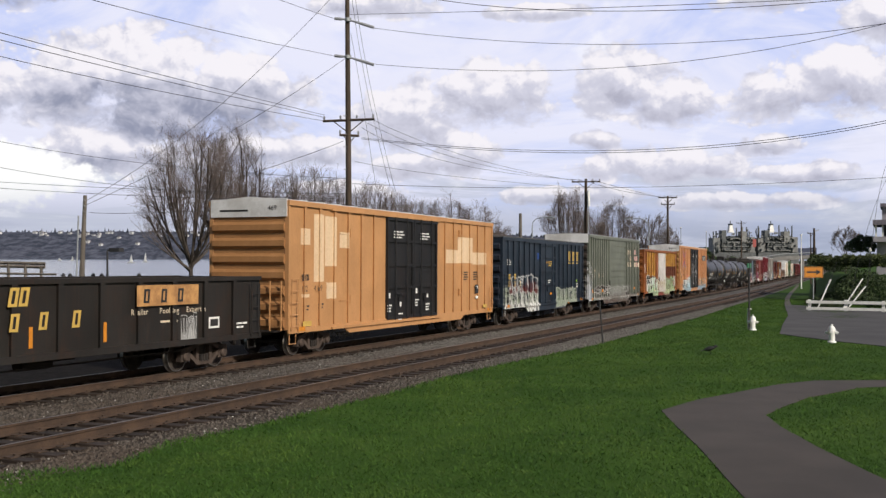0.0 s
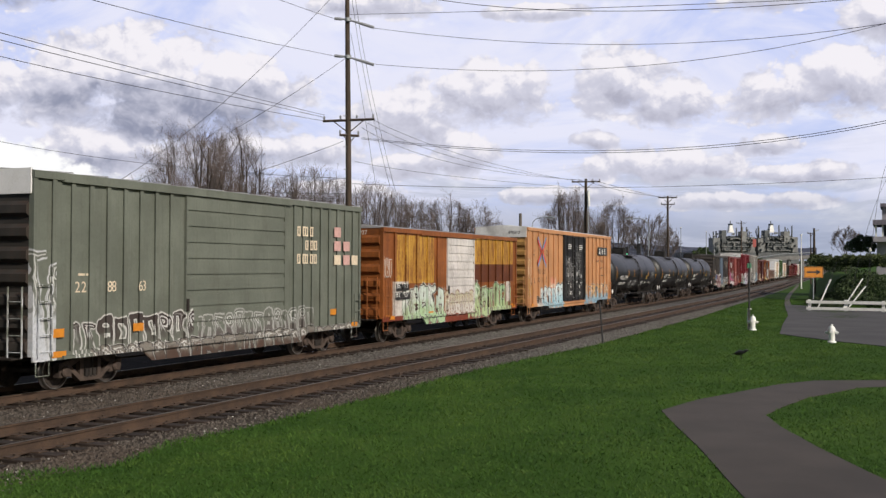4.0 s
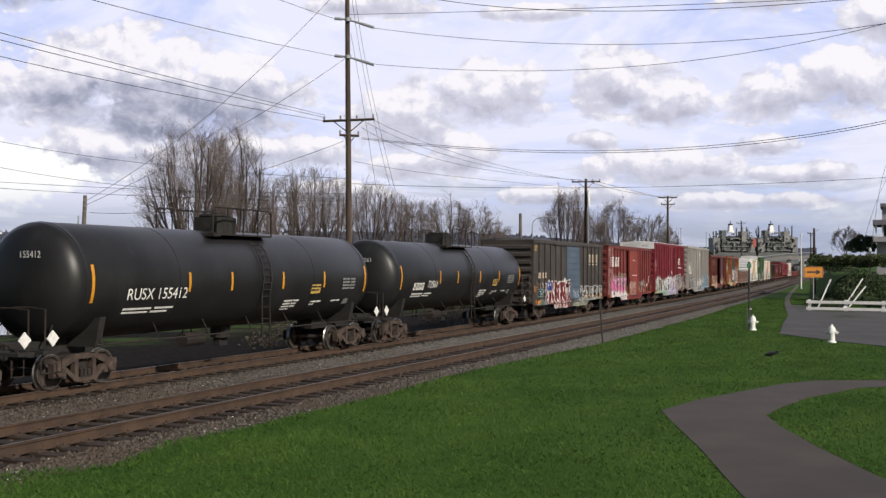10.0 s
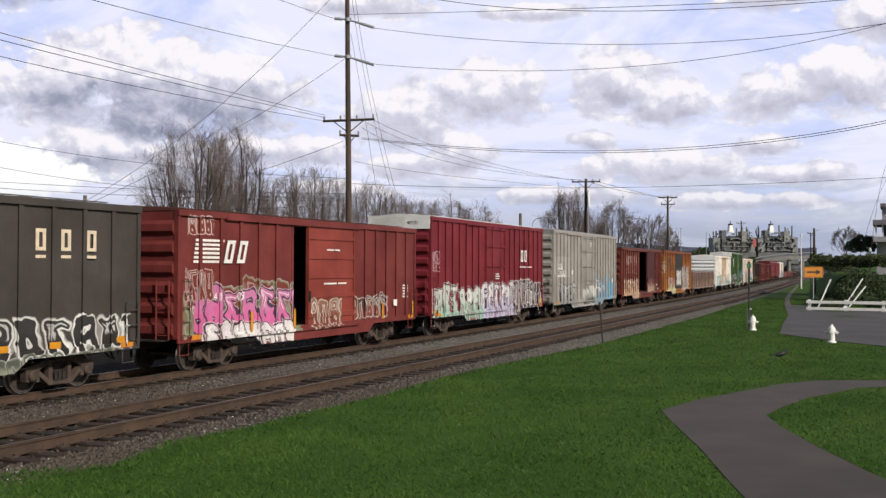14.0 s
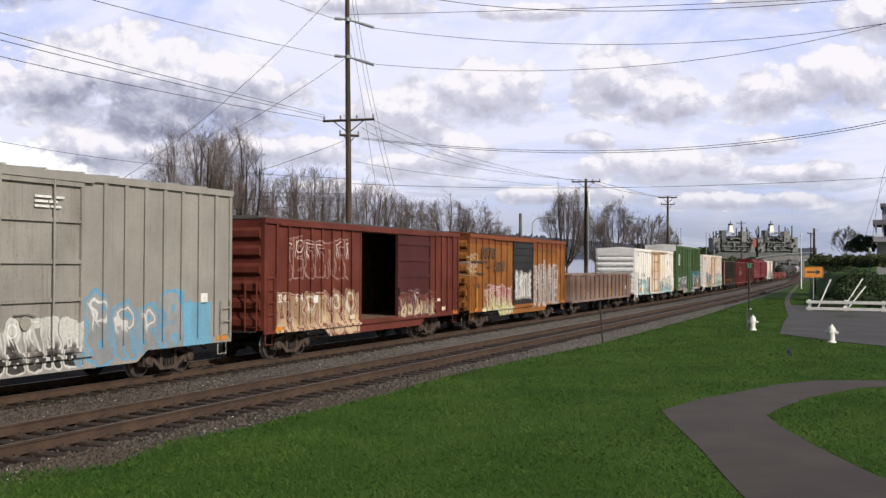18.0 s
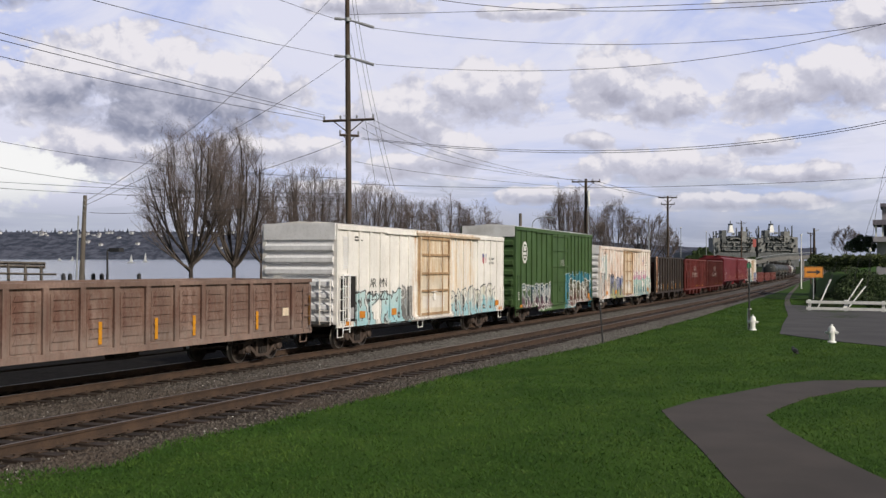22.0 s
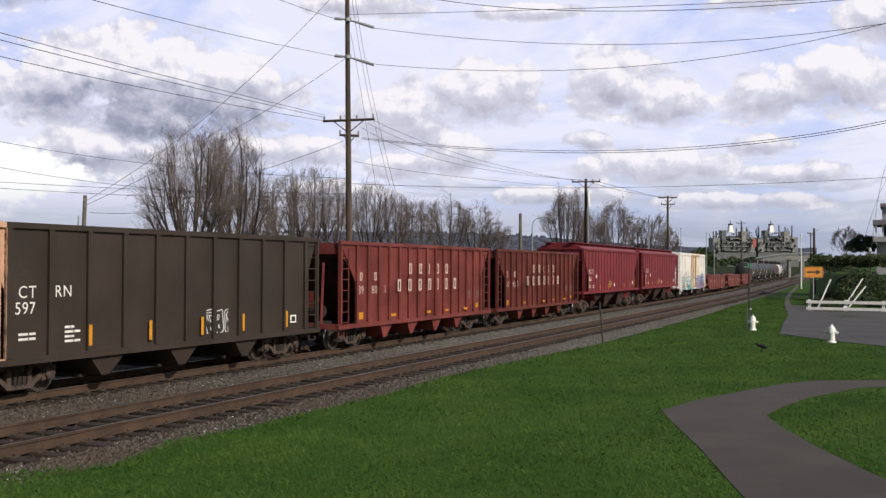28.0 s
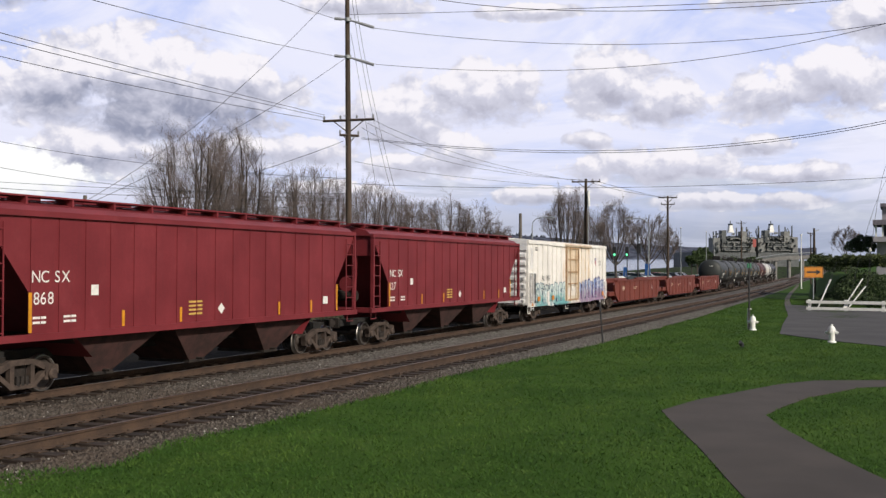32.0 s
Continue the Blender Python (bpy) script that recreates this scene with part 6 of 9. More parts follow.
def reefer(label, a, b, top, number, zones, rust, door, stain, small=False):
    """A white refrigerator car: round-shouldered roof, ribbed ends, louvre, sliding insulated door on rails."""
    c = (a + b) / 2
    o0, o1 = door[0] - c, door[1] - c
    zones = [("rust", o0 - 0.5, o0, 0.9, top + 0.3, (0.62, 0.42, 0.24)), ("rust", o1, o1 + 0.4, 0.9, top + 0.3, (0.60, 0.38, 0.2)), ("rust", o0 - 0.4, o1 + 3.0, top - 0.35, top + 0.4, (0.56, 0.30, 0.14)), ("rust", o1, o1 + 3.2, 1.0, top + 0.1, (0.88, 0.70, 0.50)), ("rust", -9, 9, 0.75, 1.0, (0.40, 0.30, 0.22))] + list(zones)
    p = livery("cream_white_paint", (0.95, 0.92, 0.88), rust * 0.5, zones, rust_col=(0.30, 0.13, 0.05), fade=0.1)
    e = livery("white_end_paint", (0.93, 0.93, 0.95), 0.06, rust_col=(0.2, 0.12, 0.08))
    d = livery("rust_streaked_white_door", (0.86, 0.76, 0.62), stain * 0.4, [("rust", o0, o1, 2.4, top, (0.62, 0.40, 0.20)), ("patch", o0 + 0.5, o1 - 0.5, 1.25, 1.75, (0.85, 0.80, 0.74))], rust_col=(0.44, 0.22, 0.09))
    fr = livery("rusty_door_bars", (0.56, 0.38, 0.22), 0.7, rust_col=(0.22, 0.09, 0.04))
    car, c = boxcar(label, a, b, top, p, p, door, end_paint=e, door_paint=d, posts=16, ribs=7, cap=e, sill=0.82, belly=0.05, ladder_mat=p, frame_paint=fr)
    kept = POSTS[car.name]
    car.name, car["category"] = "refrigerator_car", "refrigerator car"
    POSTS[car.name] = kept
    hl = (b - a) / 2
    lv = part("louvre", Geo().box(1.478, -hl + 0.42, 2.85, 1.49, -hl + 0.95, 4.05), p, car)
    for i in range(14):
        z = 2.9 + i * 0.082
        part("slat", Geo().prism([(-hl + 0.46, z), (-hl + 0.91, z), (-hl + 0.91, z + 0.045), (-hl + 0.46, z + 0.045)], "x", 1.49, 1.52), e, lv)
    # No recess is cut: a flat black sheet paints the bay's shade.
    rec = part("bay_shade_panel", Geo().box(1.478, -hl + 0.2, 0.98, 1.486, -hl + 1.45, 2.65), M_black, car, "flat black panel standing for the shade of an open bay")
    part("bay_frame", Geo().box(1.486, -hl + 0.12, 0.9, 1.53, -hl + 0.22, 2.72).box(1.486, -hl + 1.43, 0.9, 1.53, -hl + 1.53, 2.72).box(1.486, -hl + 0.22, 2.62, 1.53, -hl + 1.43, 2.72), p, rec)
    part("machinery", Geo().box(1.487, -hl + 0.45, 1.5, 1.5, -hl + 0.8, 2.3).box(1.487, -hl + 0.9, 1.1, 1.5, -hl + 1.3, 1.5), M_roof_grey, rec)
    ladder(car, -hl + 0.62, 0.62, 2.7, 1.56, e, 0.5)
    # door rails and hood
    w = door[1] - door[0]
    o0, o1 = door[0] - c, door[1] - c
    part("door_hood", Geo().box(1.48, o0 - 0.25, top - 0.16, 1.62, o1 + w + 0.2, top - 0.06), livery("rusty_hood", (0.62, 0.5, 0.36), 0.6, rust_col=(0.26, 0.10, 0.04)), car)
    for y in (o0 + 0.12, o1 - 0.12):
        part("door_rod", Geo().tube([(1.6, y, 0.95), (1.6, y, top - 0.2)], 0.03, 6), d, car)
    x = 1.484
    lettering(car, "AR", -hl + 2.45, 2.1, 0.34, M_ink, x), lettering(car, "MN", -hl + 3.3, 2.1, 0.34, M_ink, x)
    lettering(car, number[:3], -hl + 2.35, 1.6, 0.36, M_ink, x), lettering(car, number[3:], -hl + 3.3, 1.6, 0.36, M_ink, x)
    bars(car, -hl + 1.35, 4.0, (0.5, 0.6), M_ink, x)
    g = Geo().prism([(6.0, 3.05), (6.2, 3.2), (6.22, 3.6), (5.7, 3.6), (5.72, 3.2)], "x", x, x + 0.004)
    part("shield_emblem", g, plain("shield_red", (0.45, 0.10, 0.14)), car)
    part("shield_emblem", Geo().box(x + 0.004, 5.7, 3.42, x + 0.007, 6.22, 3.6), plain("shield_blue", (0.10, 0.12, 0.3)), car)
    lettering(car, "BUILDING", 6.6, 3.28, 0.11, M_ink, x), lettering(car, "AMERICA", 6.6, 3.08, 0.11, M_ink, x)
    for y in (-hl + 1.65, -hl + 4.4, hl - 1.2):
        plate(car, y, y + 0.45, 1.1, 1.35, M_orange, x, "reflector")
    part("step_box", Geo().tube([(1.5, o0, 0.85), (1.5, o0 + 0.05, 0.5), (1.5, o0 + 0.5, 0.5), (1.5, o0 + 0.55, 0.85)], 0.022, 5), p, car)
    return car


def car_reefers():
    bl = (0.34, 0.60, 0.66)
    z = [("tag", -7.3, -2.4, 0.75, 2.1, bl, (0.50, 0.70, 0.72), (0.05, 0.06, 0.07), 0.9), ("tag", 1.9, 7.5, 0.75, 2.05, (0.30, 0.58, 0.66), (0.72, 0.70, 0.62), (0.05, 0.06, 0.07), 0.7), ("tag", -3.2, -2.2, 0.85, 2.3, (0.16, 0.17, 0.17), (0.34, 0.33, 0.32), (0.2, 0.2, 0.2), 0.6)]
    reefer("cream white refrigerator car with rust-streaked door and blue graffiti", 295.8, 312.9, 4.4, "725222", z, 0.14, (302.6, 305.9), 0.5)
    z = [("tag", -5.7, -1.3, 0.7, 2.35, (0.50, 0.50, 0.20), (0.10, 0.16, 0.42), (0.04, 0.04, 0.05), 0.6), ("tag", 1.8, 8.5, 0.75, 2.3, (0.14, 0.34, 0.40), (0.34, 0.58, 0.55), (0.62, 0.62, 0.50), 0.65), ("tag", -1.6, 2.2, 0.9, 1.9, (0.34, 0.10, 0.22), (0.60, 0.56, 0.5), (0.2, 0.16, 0.2), 0.5), ("tag", 2.0, 7.0, 2.1, 2.7, (0.6, 0.3, 0.44), (0.8, 0.76, 0.7), (0.62, 0.3, 0.44), 0.5), ("tag", -8.2, -6.3, 2.0, 3.9, (0.8, 0.76, 0.7), (0.8, 0.76, 0.7), (0.30, 0.52, 0.55), 0.5)]
    car = reefer("cream refrigerator car covered in multicoloured graffiti", 332.7, 349.8, 4.38, "725363", [("rust", -8.6, -1.0, 0.9, 4.6, (0.66, 0.40, 0.27)), ("rust", 2.0, 8.6, 2.4, 4.6, (0.74, 0.55, 0.42))] + z, 0.45, (339.9, 342.9), 0.4)
    z = [("tag", -7.4, -0.6, 0.75, 2.1, (0.16, 0.50, 0.52), (0.62, 0.72, 0.72), (0.10, 0.22, 0.3), 0.8), ("tag", 1.6, 8.2, 0.75, 2.2, (0.36, 0.20, 0.40), (0.22, 0.30, 0.55), (0.12, 0.10, 0.22), 0.7)]
    reefer("white refrigerator car with teal and purple graffiti", 437.0, 454.3, 4.38, "725210", z, 0.1, (444.3, 447.1), 0.15)


def car_green():
    hal = (0.05, 0.26, 0.36)
    z = [("tag", 1.4, 7.6, 0.5, 2.6, hal, (0.06, 0.30, 0.40), hal, 2.0), ("tag", 2.0, 7.1, 0.6, 2.3, (0.24, 0.11, 0.10), (0.20, 0.18, 0.12), (0.80, 0.79, 0.76), 0.75), ("tag", -6.6, -1.4, 0.65, 2.1, (0.20, 0.10, 0.14), (0.10, 0.16, 0.2), (0.76, 0.76, 0.74), 0.75)]
    p = livery("leaf_green_paint", (0.085, 0.165, 0.055), 0.05, z, fade=0.15)
    car, c = boxcar("leaf green high boxcar with brown and white graffiti letters", 314.95, 330.4, 5.05, p, M_roof_white, (321.35, 324.7), cap=M_roof_white, posts=14, ribs=7, sill=0.8)
    x = 1.545
    ring = Geo()
    for i in range(16):
        a0, a1 = i * math.pi / 8, (i + 1) * math.pi / 8
        q = [(-6.35 + math.cos(t) * r * 0.8, 3.75 + math.sin(t) * r * 1.05) for t, r in ((a0, 0.42), (a0, 0.56), (a1, 0.56), (a1, 0.42))]
        ring.prism(q, "x", x, x + 0.004)
    part("round_emblem", ring, M_white, car)
    part("round_emblem", Geo().box(x, -6.62, 3.62, x + 0.004, -6.1, 3.76).prism([(-6.55, 3.84), (-6.15, 3.84), (-6.22, 4.08), (-6.5, 4.08)], "x", x, x + 0.004).prism([(-6.5, 3.44), (-6.2, 3.44), (-6.15, 3.56), (-6.55, 3.56)], "x", x, x + 0.004), M_white, car)
    for k, (w, zz) in enumerate((("CLOSE AND LOCK", 3.3), ("DOORS BEFORE", 3.17), ("MOVING CAR", 3.04))):
        lettering(car, w, 0.25 + 0.05 * k, zz, 0.075, M_white, 1.57)
    bars(car, -7.3, 1.6, (0.4, 0.3, 0.4, 0.3), M_white, 1.484), bars(car, 6.9, 2.4, (0.4, 0.4, 0.3), M_white, 1.484)
    plate(car, 6.6, 7.05, 1.0, 1.3, M_orange, x, "reflector")
    plate(car, 6.55, 6.8, 1.5, 1.75, M_ink, x)


# Grime plus the shade on chutes and slope sheets, put into one dark colour.
M_chute_shade = surface("grimy_shaded_chute", (0.070, 0.030, 0.027), (0.030, 0.016, 0.014), 2.5, 0.85)


def hopper(name, label, a, b, top, bottom, paint, posts, bays, category, covered=False, cut_y=1.15, cut_z=0.52, roof=None):
    """Side sheets cut away slantwise at both ends, slope sheets, chutes below, ladders on corner posts."""
    car, hl = rail_car(name, label, category, a, b)
    hw = 1.5
    zc = bottom + (top - bottom) * cut_z
    tri_top = top - 0.15 if covered else top
    side = [(-hl + cut_y, bottom), (hl - cut_y, bottom), (hl - cut_y, zc), (hl - 0.2, tri_top), (hl - 0.2, top), (-hl + 0.2, top), (-hl + 0.2, tri_top), (-hl + cut_y, zc)]
    for sx in (-1, 1):
        x0, x1 = sorted((sx * (hw - 0.03), sx * hw))
        part("side_sheet", Geo().prism(side, "x", x0, x1), paint, car)
        x0, x1 = sorted((sx * (hw - 0.06), sx * (hw + 0.07)))
        part("top_chord", Geo().box(x0, -hl + 0.1, top - 0.06, x1, hl - 0.1, top + 0.07), paint, car)
        part("side_sill", Geo().box(x0, -hl, bottom - 0.1, x1, hl, bottom + 0.06), paint, car)
        for sy in (-1, 1):
            y0, y1 = sorted((sy * (hl - 0.12), sy * (hl - 0.22)))
            part("corner_post", Geo().box(x0, y0, bottom, x1, y1, top - 0.06), paint, car)
            ladder(car, sy * (hl - 0.5), bottom, top - 0.2, sx * (hw + 0.02), paint, 0.5)
    dep = 0.02 if covered else 0.085
    POSTS[car.name] = ([-hl + cut_y + 0.05 + (2 * hl - 2 * cut_y - 0.1) * i / posts for i in range(posts + 1)], hw + dep)
    for i in range(posts + 1):
        y = -hl + cut_y + 0.05 + (2 * hl - 2 * cut_y - 0.1) * i / posts
        part("side_post", side_post(hw, y, bottom + 0.06, top - 0.06, 0.012 if covered else 0.065, 0.015 if covered else 0.08, dep), paint, car)
    for sy in (-1, 1):
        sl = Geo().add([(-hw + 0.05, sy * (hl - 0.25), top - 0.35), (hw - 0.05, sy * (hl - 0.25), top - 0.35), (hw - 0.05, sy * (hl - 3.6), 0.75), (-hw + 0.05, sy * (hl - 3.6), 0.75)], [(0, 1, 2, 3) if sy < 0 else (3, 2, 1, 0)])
        part("slope_sheet", sl, paint if covered else M_chute_shade, car)
        y0, y1 = sorted((sy * (hl - 0.2), sy * (hl - 0.26)))
        part("end_sheet", Geo().box(-hw + 0.05, y0, top - (0.75 if covered else 0.4), hw - 0.05, y1, top), paint, car)
        y0, y1 = sorted((sy * hl, sy * (hl - 0.25)))
        part("end_sill", Geo().box(-hw, y0, bottom - 0.1, hw, y1, bottom + 0.08), paint, car)
        for x in (-0.85, -0.2, 0.75):
            part("end_brace", Geo().tube([(x, sy * (hl - 0.15), bottom), (x, sy * (hl - 0.3), top - 0.7)], 0.05, 5), paint, car)
        part("brake_reservoir", Geo().tube([(-0.6, sy * (hl - 0.8), bottom + 0.5), (0.5, sy * (hl - 0.8), bottom + 0.5)], 0.2, 12), M_steel, car)
    part("brake_wheel", Geo().lathe([(0.24, 0), (0.28, 0.0), (0.28, 0.03), (0.24, 0.03)], "y", 18, (0.5, -hl - 0.05, bottom + 0.95)).box(0.3, -hl - 0.04, bottom + 0.93, 0.7, -hl - 0.02, bottom + 0.97), paint, car)
    span = 2 * hl - 5.4
    for i in range(bays):
        y = -span / 2 + span * (i + 0.5) / bays
        w = span / bays * (0.46 if covered else 0.24)
        xt, xb, yb = (hw - 0.1, 0.85, 0.3) if covered else (hw - 0.02, hw - 0.10, 0.13)
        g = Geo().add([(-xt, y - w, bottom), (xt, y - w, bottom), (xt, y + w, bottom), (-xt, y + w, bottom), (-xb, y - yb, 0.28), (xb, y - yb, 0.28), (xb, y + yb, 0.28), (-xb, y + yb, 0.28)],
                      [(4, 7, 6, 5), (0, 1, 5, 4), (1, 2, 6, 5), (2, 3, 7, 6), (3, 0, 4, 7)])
        part("chute", g, M_chute_shade if covered else paint, car)
        part("chute_gate", Geo().box(-0.9, y - 0.36, 0.22, 0.9, y + 0.36, 0.3).tube([(-1.1, y, 0.33), (1.1, y, 0.33)], 0.035, 6), M_steel, car)
    if covered:
        r = Geo().prism([(-hw, top), (hw, top), (hw - 0.25, top + 0.2), (0.55, top + 0.36), (-0.55, top + 0.36), (-hw + 0.25, top + 0.2)][::-1], "y", -hl + 0.1, hl - 0.1)
        r.v = [(z, y, x) for x, y, z in r.v]
        part("roof", r, paint, car)
        part("running_board", Geo().box(0.55, -hl - 0.1, top + 0.42, 1.05, hl + 0.1, top + 0.46).box(-1.05, -hl - 0.1, top + 0.42, -0.55, hl + 0.1, top + 0.46), paint, car)
        for i in range(12):
            y = -hl + 0.4 + i * (2 * hl - 0.8) / 11
            part("board_bracket", Geo().box(-1.05, y - 0.03, top + 0.1, 1.05, y + 0.03, top + 0.42), paint, car)
        for i in range(5):
            y = -hl + 2 + i * (2 * hl - 4) / 4
            part("hatch", Geo().box(-0.45, y - 0.9, top + 0.34, 0.45, y + 0.9, top + 0.46), paint, car)
    else:
        for i in range(1, 5):
            y = -hl + 2 * hl * i / 5
            part("cross_brace", Geo().box(-hw + 0.05, y - 0.06, top - 0.5, hw - 0.05, y + 0.06, top - 0.38), paint, car)
    part("underframe", Geo().box(-0.22, -hl, 0.72, 0.22, hl, 0.95), M_black, car)
    stirrups(car, hl, paint, bottom)
    couplers(car, hl)
    trucks(car, -hl + 1.75, hl - 1.75)
    return car


def car_hoppers():
    p = livery("brown_black_hopper", (0.060, 0.044, 0.036), 0.15, [("patch", -6.97, -6.32, 0.9, 4.2, (0.66, 0.40, 0.27))], rust_col=(0.08, 0.05, 0.035))
    c = hopper("hopper_car", "brown-black open hopper car with white stencilled letters", 352.1, 366.5, 3.84, 0.86, p, 10, 3, "hopper car", cut_y=0.9)
    x = 1.502
    y = -0.4
    lettering(c, "CT", -5.5 + y, 2.16, 0.27, M_white, x), lettering(c, "RN", -4.4 + y, 2.16, 0.27, M_white, x), lettering(c, "597", -5.6 + y, 1.8, 0.27, M_white, x)
    bars(c, -5.5 + y, 1.4, (0.5, 0.5), M_white, x), bars(c, -4.1 + y, 1.5, (0.3, 0.5, 0.3, 0.5), M_white, x), bars(c, -6.4 + y, 1.35, (0.35, 0.3), M_white, x)
    for k in (-6.9, -3.8, -1.6, 0.6, 2.6, 5.0):
        plate(c, k, k + 0.11, 1.05, 1.55 if k > -6 else 2.0, M_yellow, 1.59, "reflector")
    plate(c, 5.4, 5.75, 1.15, 1.4, M_white, x), plate(c, 5.47, 5.68, 1.2, 1.35, M_ink, x + 0.006)
    s = livery("white_scrawl", (0.052, 0.043, 0.037), 0.05, [("tag", 0.95, 2.0, 1.05, 1.75, (0.05, 0.043, 0.037), (0.05, 0.043, 0.037), (0.7, 0.7, 0.7), 0.4)])
    part("sprayed_scrawl", Geo().box(x, 0.95, 1.05, x + 0.004, 2.0, 1.75), s, c)
    for a, b, col, num in ((367.9, 383.0, (0.27, 0.055, 0.046), ("39", "80")), (383.95, 399.0, (0.185, 0.038, 0.028), ("40", "953"))):
        p = livery("oxide_hopper", col, 0.32, rust_col=(0.085, 0.036, 0.03), fade=0.4)
        c = hopper("hopper_car", "oxide red open hopper car with faded white letter blocks", a, b, 3.80, 0.86, p, 14, 4, "hopper car", cut_y=1.3)
        worn = plain("faded_white", (0.55, 0.42, 0.38))
        for i in range(5):
            block_word(c, -1.85 + i * 0.98, 2.68, 0.42, 1, worn, x)
        for i in range(7):
            block_word(c, -2.9 + i * 0.98, 2.0, 0.48, 1, worn, x)
        for k in (-5.9, -4.75):
            block_word(c, k, 2.45, 0.3, 1, worn, x)
        lettering(c, num[0], -6.0, 1.88, 0.3, worn, x), lettering(c, num[1], -4.95, 1.88, 0.3, worn, x)
        if num[0] == "39":
            lettering(c, "1", -3.85, 1.88, 0.3, worn, x)
        for k in (-6.05, -3.3, -0.1, 2.0, 4.0):
            plate(c, k, k + 0.42, 1.05, 1.3 if k < -6 else 1.15, M_yellow, x, "reflector")
        plate(c, 5.7, 6.0, 1.1, 1.3, M_yellow, x, "reflector")
        for k in (4.7, 5.7):
            plate(c, k, k + 0.38, 1.55, 1.9, plain("dim_panel", (0.15, 0.08, 0.07)), x)
    p = livery("claret_hopper_paint", (0.265, 0.032, 0.042), 0.06, rust_col=(0.10, 0.02, 0.022), fade=0.2)
    for a, b, num in ((400.2, 417.15, "868"), (418.4, 435.45, "127")):
        c = hopper("covered_hopper", "claret red covered hopper car with white stencils", a, b, 4.12, 1.36, p, 16, 3, "covered hopper", True, cut_y=1.5, cut_z=0.36)
        lettering(c, "NC", -6.9, 2.5, 0.27, M_white, x), lettering(c, "SX", -6.2, 2.5, 0.27, M_white, x), lettering(c, num, -6.85, 2.0, 0.28, M_white, x)
        bars(c, -6.85, 1.75, (0.4, 0.4), M_white, x), bars(c, -5.9, 1.75, (0.4, 0.4), M_white, x)
        end_lettering(c, num, 0.75, 3.72, 0.15, M_white, -8.24)
        for k in (-7.0, -3.9, -1.6, 3.3, 5.3, 7.0):
            plate(c, k, k + 0.1, 1.45, 2.35 if k < -6 or k > 6 else 1.85, M_yellow, x, "reflector")
        bars(c, -1.2, 1.95, (0.6, 0.6, 0.6, 0.6), M_gold, x)
        g = Geo().prism([(0.0, -0.16), (0.16, 0), (0, 0.16), (-0.16, 0)], "x", x, x + 0.005)
        g.v = [(q[0], q[1] + 0.3, q[2] + 1.75) for q in g.v]
        part("placard", g, M_white, c)
        plate(c, -5.0, -4.75, 2.25, 2.5, M_white, x), plate(c, 6.1, 6.4, 1.7, 1.95, M_white, x)


def car_wells():
    p = livery("brick_red_well", (0.25, 0.058, 0.04), 0.1)
    for a, b in ((455.9, 475.4), (476.4, 495.9), (496.9, 516.6)):
        car, hl = rail_car("well_car", "brick red low container well car, empty", "well car", a, b)
        for sx in (-1, 1):
            x0, x1 = sorted((sx * 1.35, sx * 1.5))
            part("side_girder", Geo().prism([(-hl + 1.6, 0.95), (-hl + 2.6, 0.5), (hl - 2.6, 0.5), (hl - 1.6, 0.95), (hl - 1.2, 1.75), (hl - 2.0, 2.0), (-hl + 2.0, 2.0), (-hl + 1.2, 1.75)], "x", x0, x1), p, car)
            x0, x1 = sorted((sx * 1.3, sx * 1.56))
            part("top_rail", Geo().box(x0, -hl + 1.8, 1.96, x1, hl - 1.8, 2.08), p, car)
            for i in range(9):
                y = -hl + 2.8 + (2 * hl - 5.6) * i / 8
                part("girder_rib", Geo().box(min(sx * 1.5, sx * 1.54), y - 0.05, 0.55, max(sx * 1.5, sx * 1.54), y + 0.05, 1.96), p, car)
        for sy in (-1, 1):
            y0, y1 = sorted((sy * hl, sy * (hl - 2.2)))
            part("end_deck", Geo().box(-1.4, y0, 0.95, 1.4, y1, 1.25), p, car)
            part("bulkhead", Geo().box(-1.35, min(sy * (hl - 2.2), sy * (hl - 2.1)), 0.6, 1.35, max(sy * (hl - 2.2), sy * (hl - 2.1)), 1.9), p, car)
        part("well_floor", Geo().box(-1.35, -hl + 2.3, 0.42, 1.35, hl - 2.3, 0.5), p, car)
        bars(car, -2.2, 1.45, (1.3, 1.0), M_cream, 1.505), plate(car, 5.0, 5.35, 1.2, 1.5, M_white, 1.505), bars(car, -6.0, 1.5, (0.8, 0.8, 0.6), M_cream, 1.505)
        couplers(car, hl)
        trucks(car, -hl + 1.2, hl - 1.2)


car_black_gondola()
car_tan_patched()
car_blue()
car_grey_green()
car_rusty_orange()
car_tan_cross()
tank_car("black tank car with yellow strips and a chalk scrawl", 120.35, 137.85, "155546", "RUSX", scrawl=True)
tank_car("black tank car with white stencils and yellow strips", 138.15, 155.25, "155412", "RUSX")
tank_car("black tank car with white numerals and dark ladder", 155.55, 172.9, "72561")
car_black_boxcar()
car_red_open()
car_wine()
car_grey()
car_brown_open()
car_rusty_yellow()
car_rust_gondola()
car_reefers()
car_green()
car_hoppers()
car_wells()
M_tank_grey = livery("dull_green_black_tank", (0.05, 0.058, 0.058), 0.12)
M_tank_white = livery("white_tank_paint", (0.6, 0.6, 0.58), 0.1)
M_tank_red = livery("maroon_tank_paint", (0.10, 0.03, 0.03), 0.1)
for i in range(4):
    tank_car("dull grey-black tank car far down the train", 517.6 + 17.3 * i, 534.6 + 17.3 * i, "3040", paint=M_tank_grey)
tank_car("maroon tank car far down the train", 587.0, 603.6, "3051", paint=M_tank_red)
